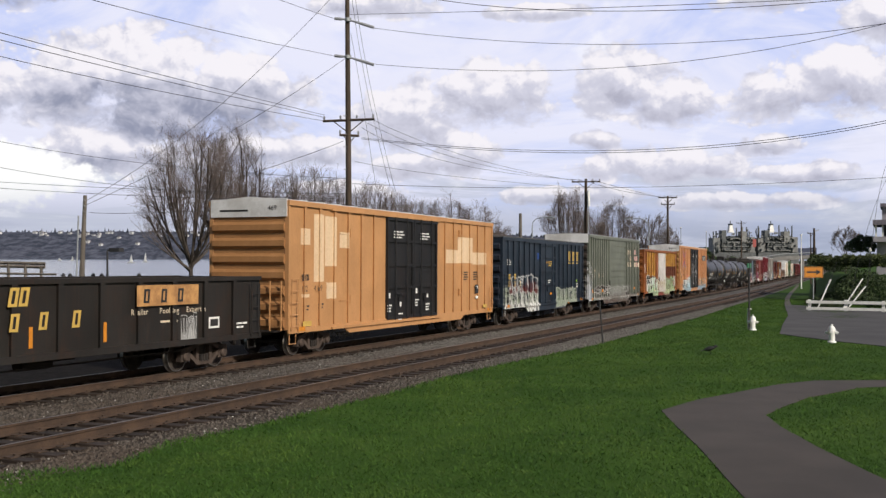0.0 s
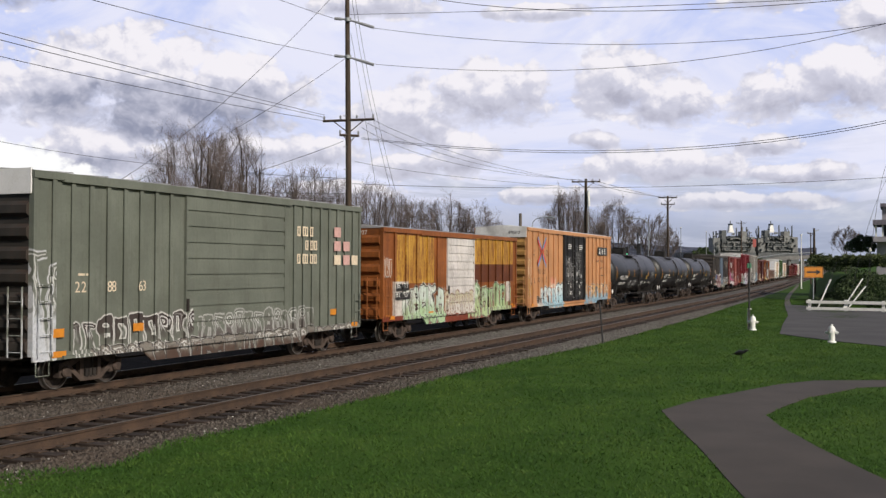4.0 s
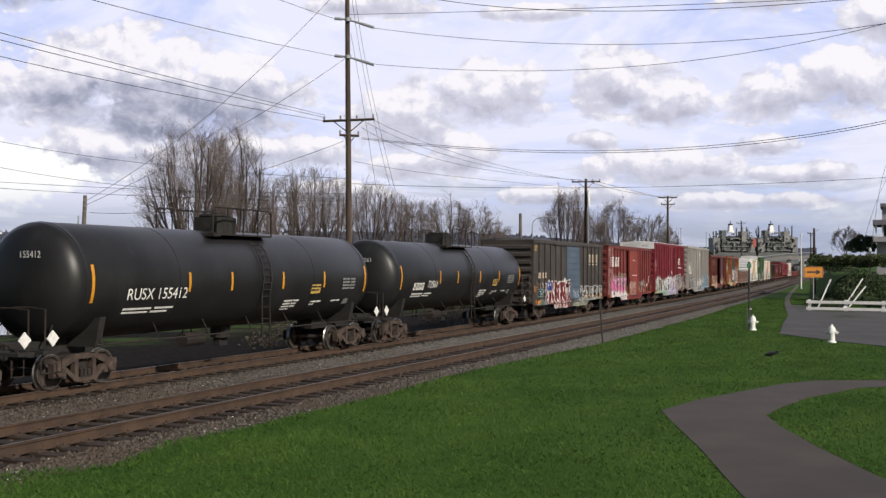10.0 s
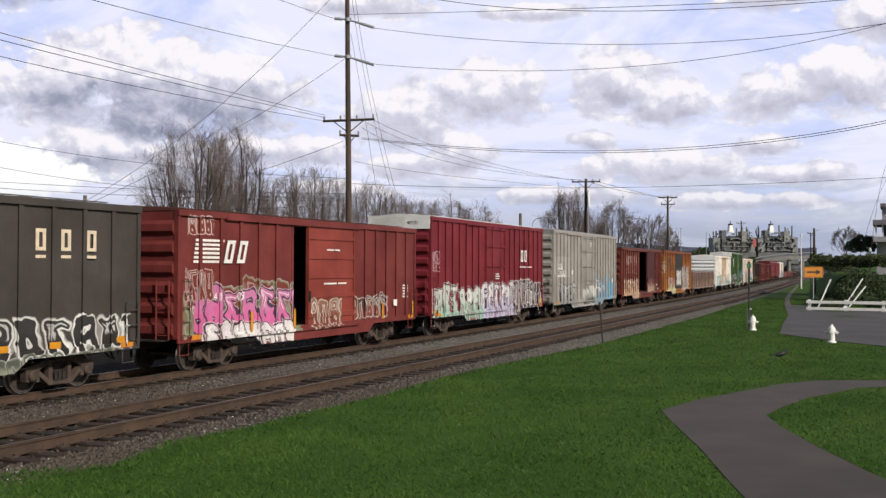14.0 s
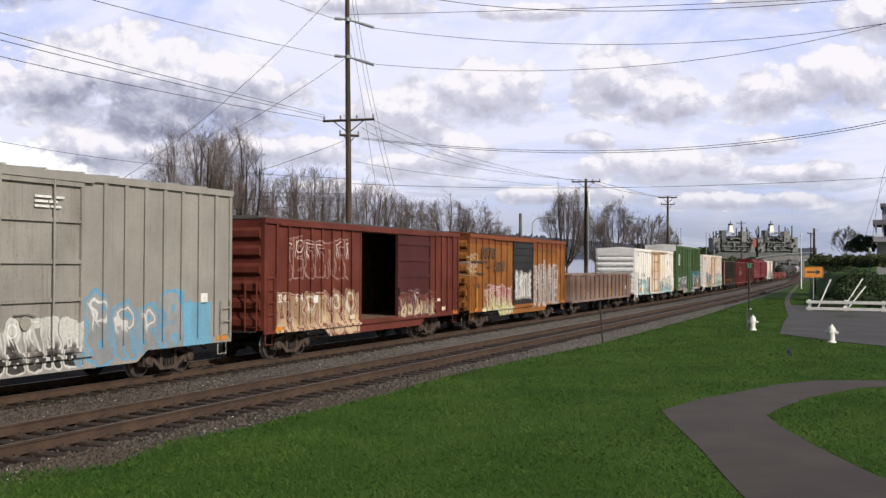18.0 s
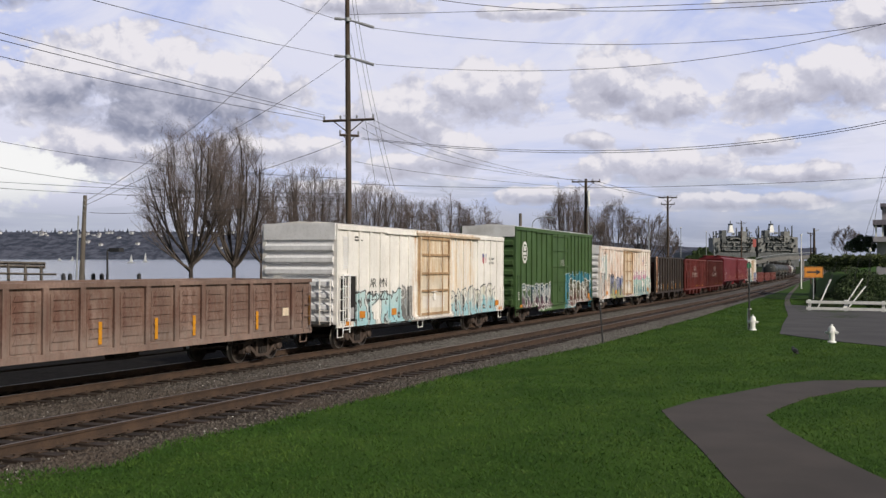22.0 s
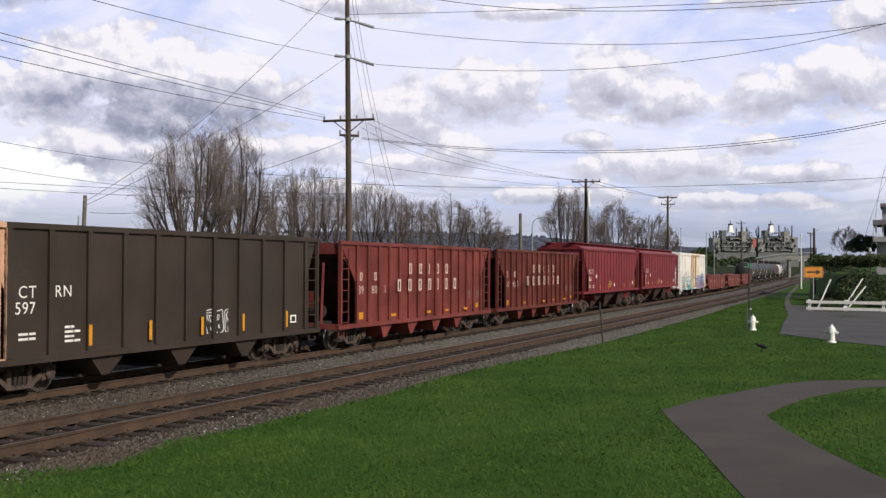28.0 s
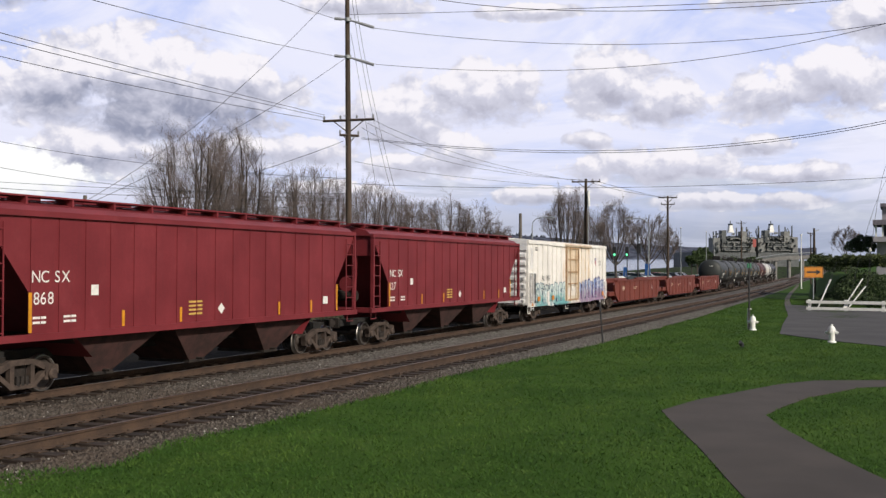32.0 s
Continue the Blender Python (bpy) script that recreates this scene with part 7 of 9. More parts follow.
tank_car("white tank car far down the train", 604.2, 620.8, "3052", paint=M_tank_white)
tank_car("black tank car far down the train", 621.4, 638.2, "3053")

# ---------------------------------------------------------------- beyond the line and around: placed by bearing and distance from the eye
RIGHT = VIEW.cross(Vector((0, 0, 1))).normalized()
UPWARD = RIGHT.cross(VIEW)


def bearing(u, v, d):
    """The place d metres ahead, u to the right and v up per metre ahead."""
    return EYE + (VIEW + RIGHT * u + UPWARD * v) * d


def sight(h, w, d):
    """The same by a chart of the view: h across and w down, in steps of 1/1837 from the chart's corner."""
    return bearing((h - 784) / 1837.3, (441 - w) / 1837.3, d)


def foot(p):
    return Vector((p.x, p.y, height(p.x, p.y)))


M_pole = surface("weathered_pole_wood", (0.085, 0.06, 0.045), (0.04, 0.03, 0.023), 1.0, 0.9, stretch=(6, 6, 0.6))
M_pole_grey = surface("grey_pole_wood", (0.16, 0.14, 0.12), (0.085, 0.072, 0.062), 1.0, 0.9, stretch=(6, 6, 0.6))
M_wire = plain("line_wire", (0.05, 0.05, 0.055), 0.6)
M_insul = plain("insulator_grey", (0.3, 0.31, 0.34), 0.3)
M_galv = plain("galvanised_post", (0.34, 0.36, 0.38), 0.5, 0.3)
M_dark_metal = plain("dark_post", (0.035, 0.035, 0.038), 0.6)
M_bark = surface("bare_bark", (0.10, 0.08, 0.068), (0.05, 0.04, 0.035), 2, 0.9)
M_twig = surface("bare_twigs", (0.15, 0.120, 0.110), (0.092, 0.073, 0.067), 3, 0.9)
M_white_paint = surface("white_gloss_paint", (0.86, 0.86, 0.84), (0.74, 0.73, 0.70), 4, 0.45)
M_conc = surface("pale_concrete", (0.22, 0.215, 0.21), (0.15, 0.145, 0.14), 1.0, 0.9)


def crossarm(parent, p, half, along, mat, pins=4, drop=0.75):
    """An arm with pins and two braces; p: its middle, along: its direction."""
    a = along.normalized()
    arm = part("crossarm", Geo().tube([p - a * half, p + a * half], 0.075, 4), mat, parent)
    for s in (-1, 1):
        part("arm_brace", Geo().tube([p + a * s * half * 0.62, p - Vector((0, 0, drop))], 0.03, 4), mat, parent)
    for i in range(pins):
        q = p + a * (-half * 0.95 + 1.9 * half * i / (pins - 1))
        part("insulator", Geo().lathe([(0.02, 0.05), (0.05, 0.1), (0.075, 0.16), (0.05, 0.2), (0.07, 0.24), (0.02, 0.3)], "z", 8, q), M_insul, arm)
    return arm


def utility_pole(label, at, top_z, r=0.17, lean=Vector((0, 0, 0)), mat=None):
    b = foot(at)
    ob = thing("utility_pole", label, "utility pole")
    ob.location = b
    top = Vector((b.x, b.y, top_z)) + lean
    inv = Matrix.Translation(-b)
    sh = part("shaft", Geo().tube([b - Vector((0, 0, 0.5)), b.lerp(top, 0.5), top], [r * 1.15, r, r * 0.72], 12), mat or M_pole, ob, smooth=True)
    return ob, b, top


def settle(ob):
    """Parts were given in world places: bring them into the thing's own space."""
    for o in ob.children:
        o.matrix_local = Matrix.Translation(-ob.location)


def poles():
    track_dir = Vector((-0.05, 1, 0)).normalized()
    arm_dir = (RIGHT + VIEW * -0.15)
    arm_dir.z = 0
    # tall line pole beside the water
    ob, b, top = utility_pole("tall weathered wooden line pole with crossarm and guy wires", bearing(-0.0898, 0.0223, 61), bearing(-0.0936, 0.2781, 61).z, 0.165, Vector((-0.2, 0, 0)))
    crossarm(ob, bearing(-0.0909, 0.1241, 61), 1.55, arm_dir + Vector((0, 0, 0.02)), M_pole, 4)
    crossarm(ob, bearing(-0.0903, 0.1094, 61), 0.6, arm_dir * 0.8 + VIEW * 0.5, M_pole, 2, 0.5)
    for y in (35, 101):
        for s, (x0, x1) in ((-1, (592, 612)), (1, (622, 662))):
            p, q = sight(x1 if s > 0 else x0, y + (14 if s > 0 else -2), 61), sight(616, y, 61)
            st = part("insulator_string", Geo().tube([p, p.lerp(q, 0.45), q], [0.09, 0.09, 0.03], 8), M_insul, ob)
        part("pole_band", Geo().tube([sight(616, y - 3, 61), sight(616, y + 3, 61)], 0.19, 10), M_galv, ob)
    for y in (205, 260, 300):
        part("step_bolt", Geo().tube([sight(614, y, 60.9), sight(608, y, 60.9)], 0.02, 4), M_galv, ob)
    settle(ob)
    ob, b, top = utility_pole("wooden line pole with a crossarm and pale riser pipe", bearing(0.1377, 0.0060, 110), bearing(0.1377, 0.0675, 110).z, 0.2)
    crossarm(ob, bearing(0.1377, 0.0648, 110), 1.5, arm_dir, M_pole, 5)
    part("riser_pipe", Geo().tube([bearing(0.1399, 0.0561, 109.6), bearing(0.1404, 0.0414, 109.6)], 0.16, 8), M_white_paint, ob)
    part("riser_pipe", Geo().tube([bearing(0.1399, 0.0414, 109.6), bearing(0.1399, -0.0158, 109.6)], 0.06, 6), M_galv, ob)
    settle(ob)
    ob, b, top = utility_pole("wooden pole with double crossarm far along the line", bearing(0.2166, -0.0049, 141), bearing(0.2166, 0.0512, 141).z, 0.17)
    crossarm(ob, bearing(0.2166, 0.0495, 141), 1.25, arm_dir, M_pole, 4)
    crossarm(ob, bearing(0.2166, 0.0430, 141), 0.9, arm_dir, M_pole, 3)
    settle(ob)
    ob, b, top = utility_pole("distant wooden pole with a crossarm", bearing(0.2874, -0.0049, 260), bearing(0.2874, 0.0272, 260).z, 0.2)
    crossarm(ob, bearing(0.2874, 0.0250, 260), 1.2, arm_dir, M_pole, 3)
    settle(ob)
    ob, b, top = utility_pole("leaning grey wooden pole by the shore", bearing(-0.3505, -0.0321, 52), bearing(-0.3472, 0.0517, 52).z, 0.13, Vector((0.28, 0.1, 0)), M_pole_grey)
    part("conduit", Geo().tube([bearing(-0.3532, -0.0321, 51.8), bearing(-0.3511, 0.0321, 51.8)], 0.04, 6), M_galv, ob)
    for y in (352, 362, 372):
        part("bracket", Geo().tube([sight(146, y, 51.8), sight(152, y + 4, 51.8)], 0.02, 4), M_galv, ob)
    settle(ob)
    ob, b, top = utility_pole("bare grey wooden pole stub", bearing(0.0746, -0.0158, 88), bearing(0.0746, 0.0343, 88).z, 0.17, mat=M_pole_grey)
    settle(ob)
    ob, b, top = utility_pole("dark wooden pole beside the road", bearing(0.3576, -0.0212, 118), bearing(0.3576, 0.0201, 118).z, 0.16)
    part("bracket_lamp", Geo().tube([bearing(0.3576, 0.0169, 118), bearing(0.3619, 0.0185, 118)], 0.05, 6), M_galv, ob)
    settle(ob)
    ob, b, top = utility_pole("thin distant pole with a short arm", bearing(0.3543, -0.0158, 190), bearing(0.3543, 0.0158, 190).z, 0.12)
    crossarm(ob, bearing(0.3543, 0.0152, 190), 0.6, arm_dir, M_pole, 2)
    settle(ob)


def wire(pts, r=0.014):
    """A hanging wire through three places, sampled along its curve."""
    a, m, b = pts
    k = 16
    out = []
    for i in range(k + 1):
        t = i / k
        out.append(a * (2 * (t - 0.5) * (t - 1)) + m * (4 * t * (1 - t)) + b * (2 * t * (t - 0.5)))
    ob = part("overhead_wire", Geo().tube(out, r, 4, False), M_wire)
    return tagged(ob, "thin dark overhead line wire hanging between poles", "wire", "overhead wires")


def wires():
    for w in ((bearing(-0.0664, 0.2128, 61), bearing(0.1774, 0.1970, 53), bearing(0.4659, 0.2237, 44)), (bearing(-0.0653, 0.1780, 61), bearing(0.1829, 0.1758, 53), bearing(0.4659, 0.2281, 44)), (bearing(-0.1029, 0.1856, 61), bearing(-0.2253, 0.2117, 46), bearing(-0.3723, 0.2498, 34)), (bearing(-0.1029, 0.2215, 61), bearing(-0.1328, 0.2313, 56), bearing(-0.1872, 0.2509, 50)),
              (bearing(-0.1143, 0.1290, 61), bearing(-0.2689, 0.1671, 45), bearing(-0.4485, 0.2144, 33)), (bearing(-0.1143, 0.1268, 61), bearing(-0.2689, 0.1622, 45), bearing(-0.4485, 0.2074, 33)), (bearing(-0.1159, 0.1236, 61), bearing(-0.2689, 0.1513, 45), bearing(-0.4485, 0.1910, 33)),
              (bearing(-0.0669, 0.1241, 61), bearing(0.0359, 0.0855, 82), bearing(0.1263, 0.0659, 110)), (bearing(-0.0729, 0.1214, 61), bearing(0.0359, 0.0816, 82), bearing(0.1339, 0.0659, 110)), (bearing(-0.0784, 0.1170, 61), bearing(0.0305, 0.0784, 82), bearing(0.1475, 0.0659, 110)),
              (bearing(-0.0784, 0.1072, 61), bearing(0.1774, 0.0952, 50), bearing(0.4659, 0.1323, 41)), (bearing(-0.0784, 0.1061, 61), bearing(0.1774, 0.0931, 50), bearing(0.4659, 0.1301, 41)), (bearing(-0.0898, 0.0631, 61), bearing(0.1720, 0.0593, 60), bearing(0.4659, 0.0713, 60)), (bearing(-0.0849, 0.0844, 61), bearing(0.0087, 0.0702, 80), bearing(0.1176, 0.0599, 105)),
              (bearing(0.1475, 0.0653, 110), bearing(0.1829, 0.0561, 124), bearing(0.2112, 0.0495, 141)), (bearing(0.1393, 0.0653, 110), bearing(0.1774, 0.0550, 124), bearing(0.2177, 0.0495, 141)),
              (bearing(-0.1083, 0.2411, 60), bearing(-0.2253, 0.1295, 57), bearing(-0.3451, 0.0457, 52)), (bearing(-0.0936, 0.1840, 61), bearing(-0.2090, 0.1105, 57), bearing(-0.3451, 0.0419, 52)), (bearing(-0.0958, 0.1040, 61), bearing(-0.1655, 0.0789, 60), bearing(-0.2634, 0.0484, 58)),
              (bearing(-0.4376, 0.1056, 60), bearing(-0.2743, 0.0811, 60), bearing(-0.0936, 0.0680, 61)), (bearing(-0.4376, 0.0806, 60), bearing(-0.2743, 0.0577, 60), bearing(-0.0936, 0.0484, 61)), (bearing(-0.4376, 0.0593, 60), bearing(-0.2634, 0.0501, 60), bearing(-0.0936, 0.0463, 61)), (bearing(-0.4376, 0.0653, 60), bearing(-0.2634, 0.0566, 60), bearing(-0.0936, 0.0533, 61)), (bearing(-0.3407, 0.0354, 53), bearing(-0.2634, 0.0354, 57), bearing(-0.0936, 0.0430, 61)),
              (bearing(-0.0849, 0.2455, 61), bearing(-0.0702, 0.1584, 61), bearing(-0.0457, 0.0550, 60)), (bearing(-0.0882, 0.2455, 61), bearing(-0.0740, 0.1584, 61), bearing(-0.0512, 0.0604, 60)), (bearing(-0.0887, 0.2074, 61), bearing(-0.0784, 0.1475, 61), bearing(-0.0648, 0.0604, 60)),
              (bearing(-0.0903, 0.2259, 61), bearing(0.1176, 0.2313, 50), bearing(0.4224, 0.2433, 40))):
        wire(w, 0.013 if w[0].y < 90 else 0.02)
    wire((bearing(-0.0076, 0.2406, 45), bearing(0.1720, 0.2291, 44), bearing(0.4224, 0.2433, 42)))
    for x0, y0, x1, y1 in ((1500, 480, 1580, 300), (1530, 420, 1580, 275)):
        wire((foot(sight(x0, y0, 72)), sight((x0 + x1) / 2, (y0 + y1) / 2, 70), sight(x1, y1, 68)), 0.012)


def bare_tree(label, base, tall, wide, seed, limbs=12, counts=(6, 6, 6, 3), thin=0.01, droop=1.4, fork=2.0):
    """A leafless tree: limbs curve out of a low fork towards a rounded dome and part again and again into straight twigs."""
    rs = np.random.RandomState(seed)
    rise = tall - fork
    mid, dome = np.array([0, 0, fork + 0.44 * rise]), np.array([wide, wide, 0.56 * rise])

    def unit(q):
        return q / np.maximum(np.linalg.norm(q, axis=1), 1e-6)[:, None]

    def curve(p, d, e, n):
        """Bent strokes from p, setting out along d, to e."""
        c = p + d * (np.linalg.norm(e - p, axis=1) * 0.42)[:, None]
        t = np.linspace(0, 1, n + 1)[None, :, None]
        return p[:, None] * (1 - t) ** 2 + c[:, None] * 2 * t * (1 - t) + e[:, None] * t ** 2
    k = np.arange(limbs) + 0.5
    th, az = np.arccos(1 - k / limbs * (1 - math.cos(droop))), 2.39996 * k + rs.uniform(-0.25, 0.25, limbs)
    aim = np.stack([np.cos(az) * np.sin(th), np.sin(az) * np.sin(th), np.cos(th)], 1)
    p = np.stack([np.zeros(limbs), np.zeros(limbs), fork + rise * rs.uniform(-0.06, 0.06, limbs)], 1)
    d = unit(aim * [0.9, 0.9, 0.4] + [0, 0, 0.55])
    e = mid + aim * dome * rs.uniform(0.86, 1.0, limbs)[:, None]
    r = 0.0105 * rise * rs.uniform(0.8, 1.2, limbs)
    lots = [(curve(p, d, e, 7), r)]
    for lev, many in enumerate(counts):
        path, r = lots[-1]
        path, r, aim = np.repeat(path, many, 0), np.repeat(r, many), np.repeat(aim, many, 0)
        n_p, at = len(path), path.shape[1] - 1
        t = rs.uniform((0.22, 0.25, 0.2, 0.15)[lev], 0.99, n_p)
        j = np.minimum((t * at).astype(int), at - 1)
        i = np.arange(n_p)
        step = path[i, j + 1] - path[i, j]
        p = path[i, j] + step * (t * at - j)[:, None]
        aim = unit(aim + rs.normal(0, (0.34, 0.28, 0.22, 0.2)[lev], aim.shape) * [1, 1, 0.8])
        aim[:, 2] = np.maximum(aim[:, 2], -0.12)
        go = mid + aim * dome * rs.uniform(0.92, 1.05, n_p)[:, None] - p
        far = np.linalg.norm(go, axis=1)
        side = rs.normal(0, 0.30, aim.shape)
        rad = unit((p - [0, 0, fork]) * [1.3, 1.3, 1.0])
        head = unit(0.50 * unit(step) + (0.65 * unit(go) if lev < 1 else 0.30 * unit(go) + 0.35 * rad) + (1.0 if lev < 1 else 1.45) * side + [0, 0, 0.16])
        e = p + head * np.minimum(np.maximum(far, 0.05 * rise), (0.60, 0.34, 0.20, 0.11)[lev] * rise * rs.uniform(0.6, 1.15, n_p))[:, None]
        over = np.linalg.norm((e - mid) / dome, axis=1)
        e = np.where((over > 1.06)[:, None], p + (e - p) * 0.6, e)
        d = unit(0.5 * unit(step) + head * [1.1, 1.1, 0.9])
        lots.append((curve(p, d, e, (5, 3, 2, 1)[lev]), r * (0.55, 0.55, 0.6, 0.7)[lev] * (1.1 - 0.5 * t)))

    def sticks(name, rows, mat, sides):
        p0 = np.concatenate([q[:, :-1].reshape(-1, 3) for q, _ in rows])
        p1 = np.concatenate([q[:, 1:].reshape(-1, 3) for q, _ in rows])
        f = [np.linspace(1.0, 0.35, q.shape[1]) for q, _ in rows]
        r0 = np.maximum(np.concatenate([(w[:, None] * g[None, :-1]).ravel() for (_, w), g in zip(rows, f)]), thin)
        r1 = np.maximum(np.concatenate([(w[:, None] * g[None, 1:]).ravel() for (_, w), g in zip(rows, f)]), thin * 0.8)
        dd = unit(p1 - p0)
        a = unit(np.cross(dd, [0.31, 0.87, 0.17]))
        b = np.cross(dd, a)
        ring = [a * math.cos(k) + b * math.sin(k) for k in (2 * math.pi * j / sides for j in range(sides))]
        vs = np.stack([p0 + q * r0[:, None] for q in ring] + [p1 + q * r1[:, None] for q in ring], 1)
        one = np.array([[j, (j + 1) % sides, (j + 1) % sides + sides, j + sides] for j in range(sides)])
        fs = one[None] + (np.arange(len(vs)) * 2 * sides)[:, None, None]
        me = bpy.data.meshes.new(name)
        me.from_pydata(vs.reshape(-1, 3).tolist(), [], fs.reshape(-1, 4).tolist())
        me.materials.append(mat)
        return me
    ob = thing("bare_tree", label, "tree", Matrix.Translation(base))
    stump = np.array([[[0, 0, -0.3], [0, 0, 0.5 * fork], [0, 0, fork + 0.07 * rise]]], float)
    part("trunk", sticks("trunk", [(stump, np.array([0.030 * rise]))] + lots[:2], M_bark, 6), None, ob)
    part("crown", sticks("crown", lots[2:], M_twig, 3), None, ob)["kind"] = "stuff"
    return ob


def bare_trees():
    # across, height of the top and of the fork, distance, half width, limbs, how far the outer limbs lean (upright for the sucker-grown clump)
    for i, (x, ytop, yfork, d, wd, lm, droop) in enumerate(((338, 233, 468, 66, 3.0, 18, 1.75), (414, 240, 468, 69, 2.2, 14, 1.6), (462, 336, 462, 72, 1.7, 10, 1.6), (508, 314, 462, 76, 2.0, 11, 1.6), (548, 299, 462, 78, 2.1, 12, 1.6), (592, 318, 462, 79, 1.8, 10, 1.6), (655, 322, 462, 84, 2.4, 12, 1.6), (700, 340, 462, 86, 1.8, 10, 1.6), (737, 356, 462, 96, 1.7, 10, 1.6), (790, 354, 462, 100, 2.5, 12, 1.6), (842, 367, 462, 102, 2.3, 11, 1.6), (878, 393, 462, 104, 1.6, 9, 1.6),
                                                            (1003, 346, 470, 128, 2.9, 16, 1.2), (1054, 374, 466, 132, 2.2, 10, 1.5), (1090, 362, 466, 138, 2.6, 12, 1.5), (1146, 382, 466, 150, 3.4, 12, 1.6), (1180, 404, 466, 152, 2.0, 9, 1.6), (1497, 405, 456, 128, 1.7, 9, 1.6))):
        b = foot(sight(x, 470, d))
        big = i < 2
        bare_tree("leafless grey-brown tree with a rounded crown of fine twigs", b, sight(x, ytop, d).z - b.z, wd, 40 + i, lm, (5, 5, 4, 2) if big else (4, 4, 4, 2), 0.000075 * d, droop, sight(x, yfork, d).z - b.z)


def leaf_cloud(name, label, category, blobs, mat, n, size, seed, kind="", base=None):
    """Foliage of many small leaf faces spread over uneven lobes."""
    rs = np.random.RandomState(seed)
    vs = []
    for (cx, cy, cz, rx, ry, rz) in blobs:
        k = int(n * rx * rz / sum(b[3] * b[5] for b in blobs))
        d = rs.normal(0, 1, (k, 3))
        d /= np.linalg.norm(d, axis=1)[:, None]
        d[:, 2] = np.abs(d[:, 2]) * np.where(rs.rand(k) < 0.8, 1, -0.4)
        rad = rs.uniform(0.72, 1.06, k)[:, None] + 0.12 * np.sin(d[:, :1] * 7 + cx) + 0.1 * np.sin(d[:, 2:] * 9 + cy)
        c = np.array([cx, cy, cz]) + d * rad * np.array([rx, ry, rz])
        a, b = rs.normal(0, 1, (k, 3)), rs.normal(0, 1, (k, 3))
        a /= np.linalg.norm(a, axis=1)[:, None]
        b /= np.linalg.norm(b, axis=1)[:, None]
        s = size * rs.uniform(0.6, 1.3, (k, 1))
        vs.append(np.stack([c - a * s, c + b * s * 0.6, c + a * s], 1))
    v = np.concatenate(vs)
    o = np.array(base if base else (0, 0, 0))
    me = bpy.data.meshes.new(name)
    me.from_pydata((v.reshape(-1, 3) - o).tolist(), [], np.arange(len(v) * 3).reshape(-1, 3).tolist())
    me.materials.append(mat)
    ob = new(name, me)
    ob.location = base if base else (0, 0, 0)
    return tagged(ob, label, category, kind=kind)


def leaf_material(name, c0, c1):
    q = Nodes(name, 0.7, 0, 0.25)
    r = q.t.nodes.new("ShaderNodeNewGeometry").outputs["Random Per Island"]
    c = q.mix(r, c0, c1)
    return q.done(q.mix(q.math("MULTIPLY", q.ramp(q.noise(q.coord(), 0.8, 4), 0.4, 0.65), 0.5), c, tuple(x * 0.5 for x in c0)))


M_hedge = leaf_material("evergreen_leaf", (0.026, 0.046, 0.018), (0.075, 0.11, 0.04))
M_ivy = leaf_material("ivy_leaf", (0.022, 0.038, 0.013), (0.065, 0.095, 0.035))
M_brush = leaf_material("olive_brush", (0.035, 0.05, 0.018), (0.09, 0.11, 0.035))


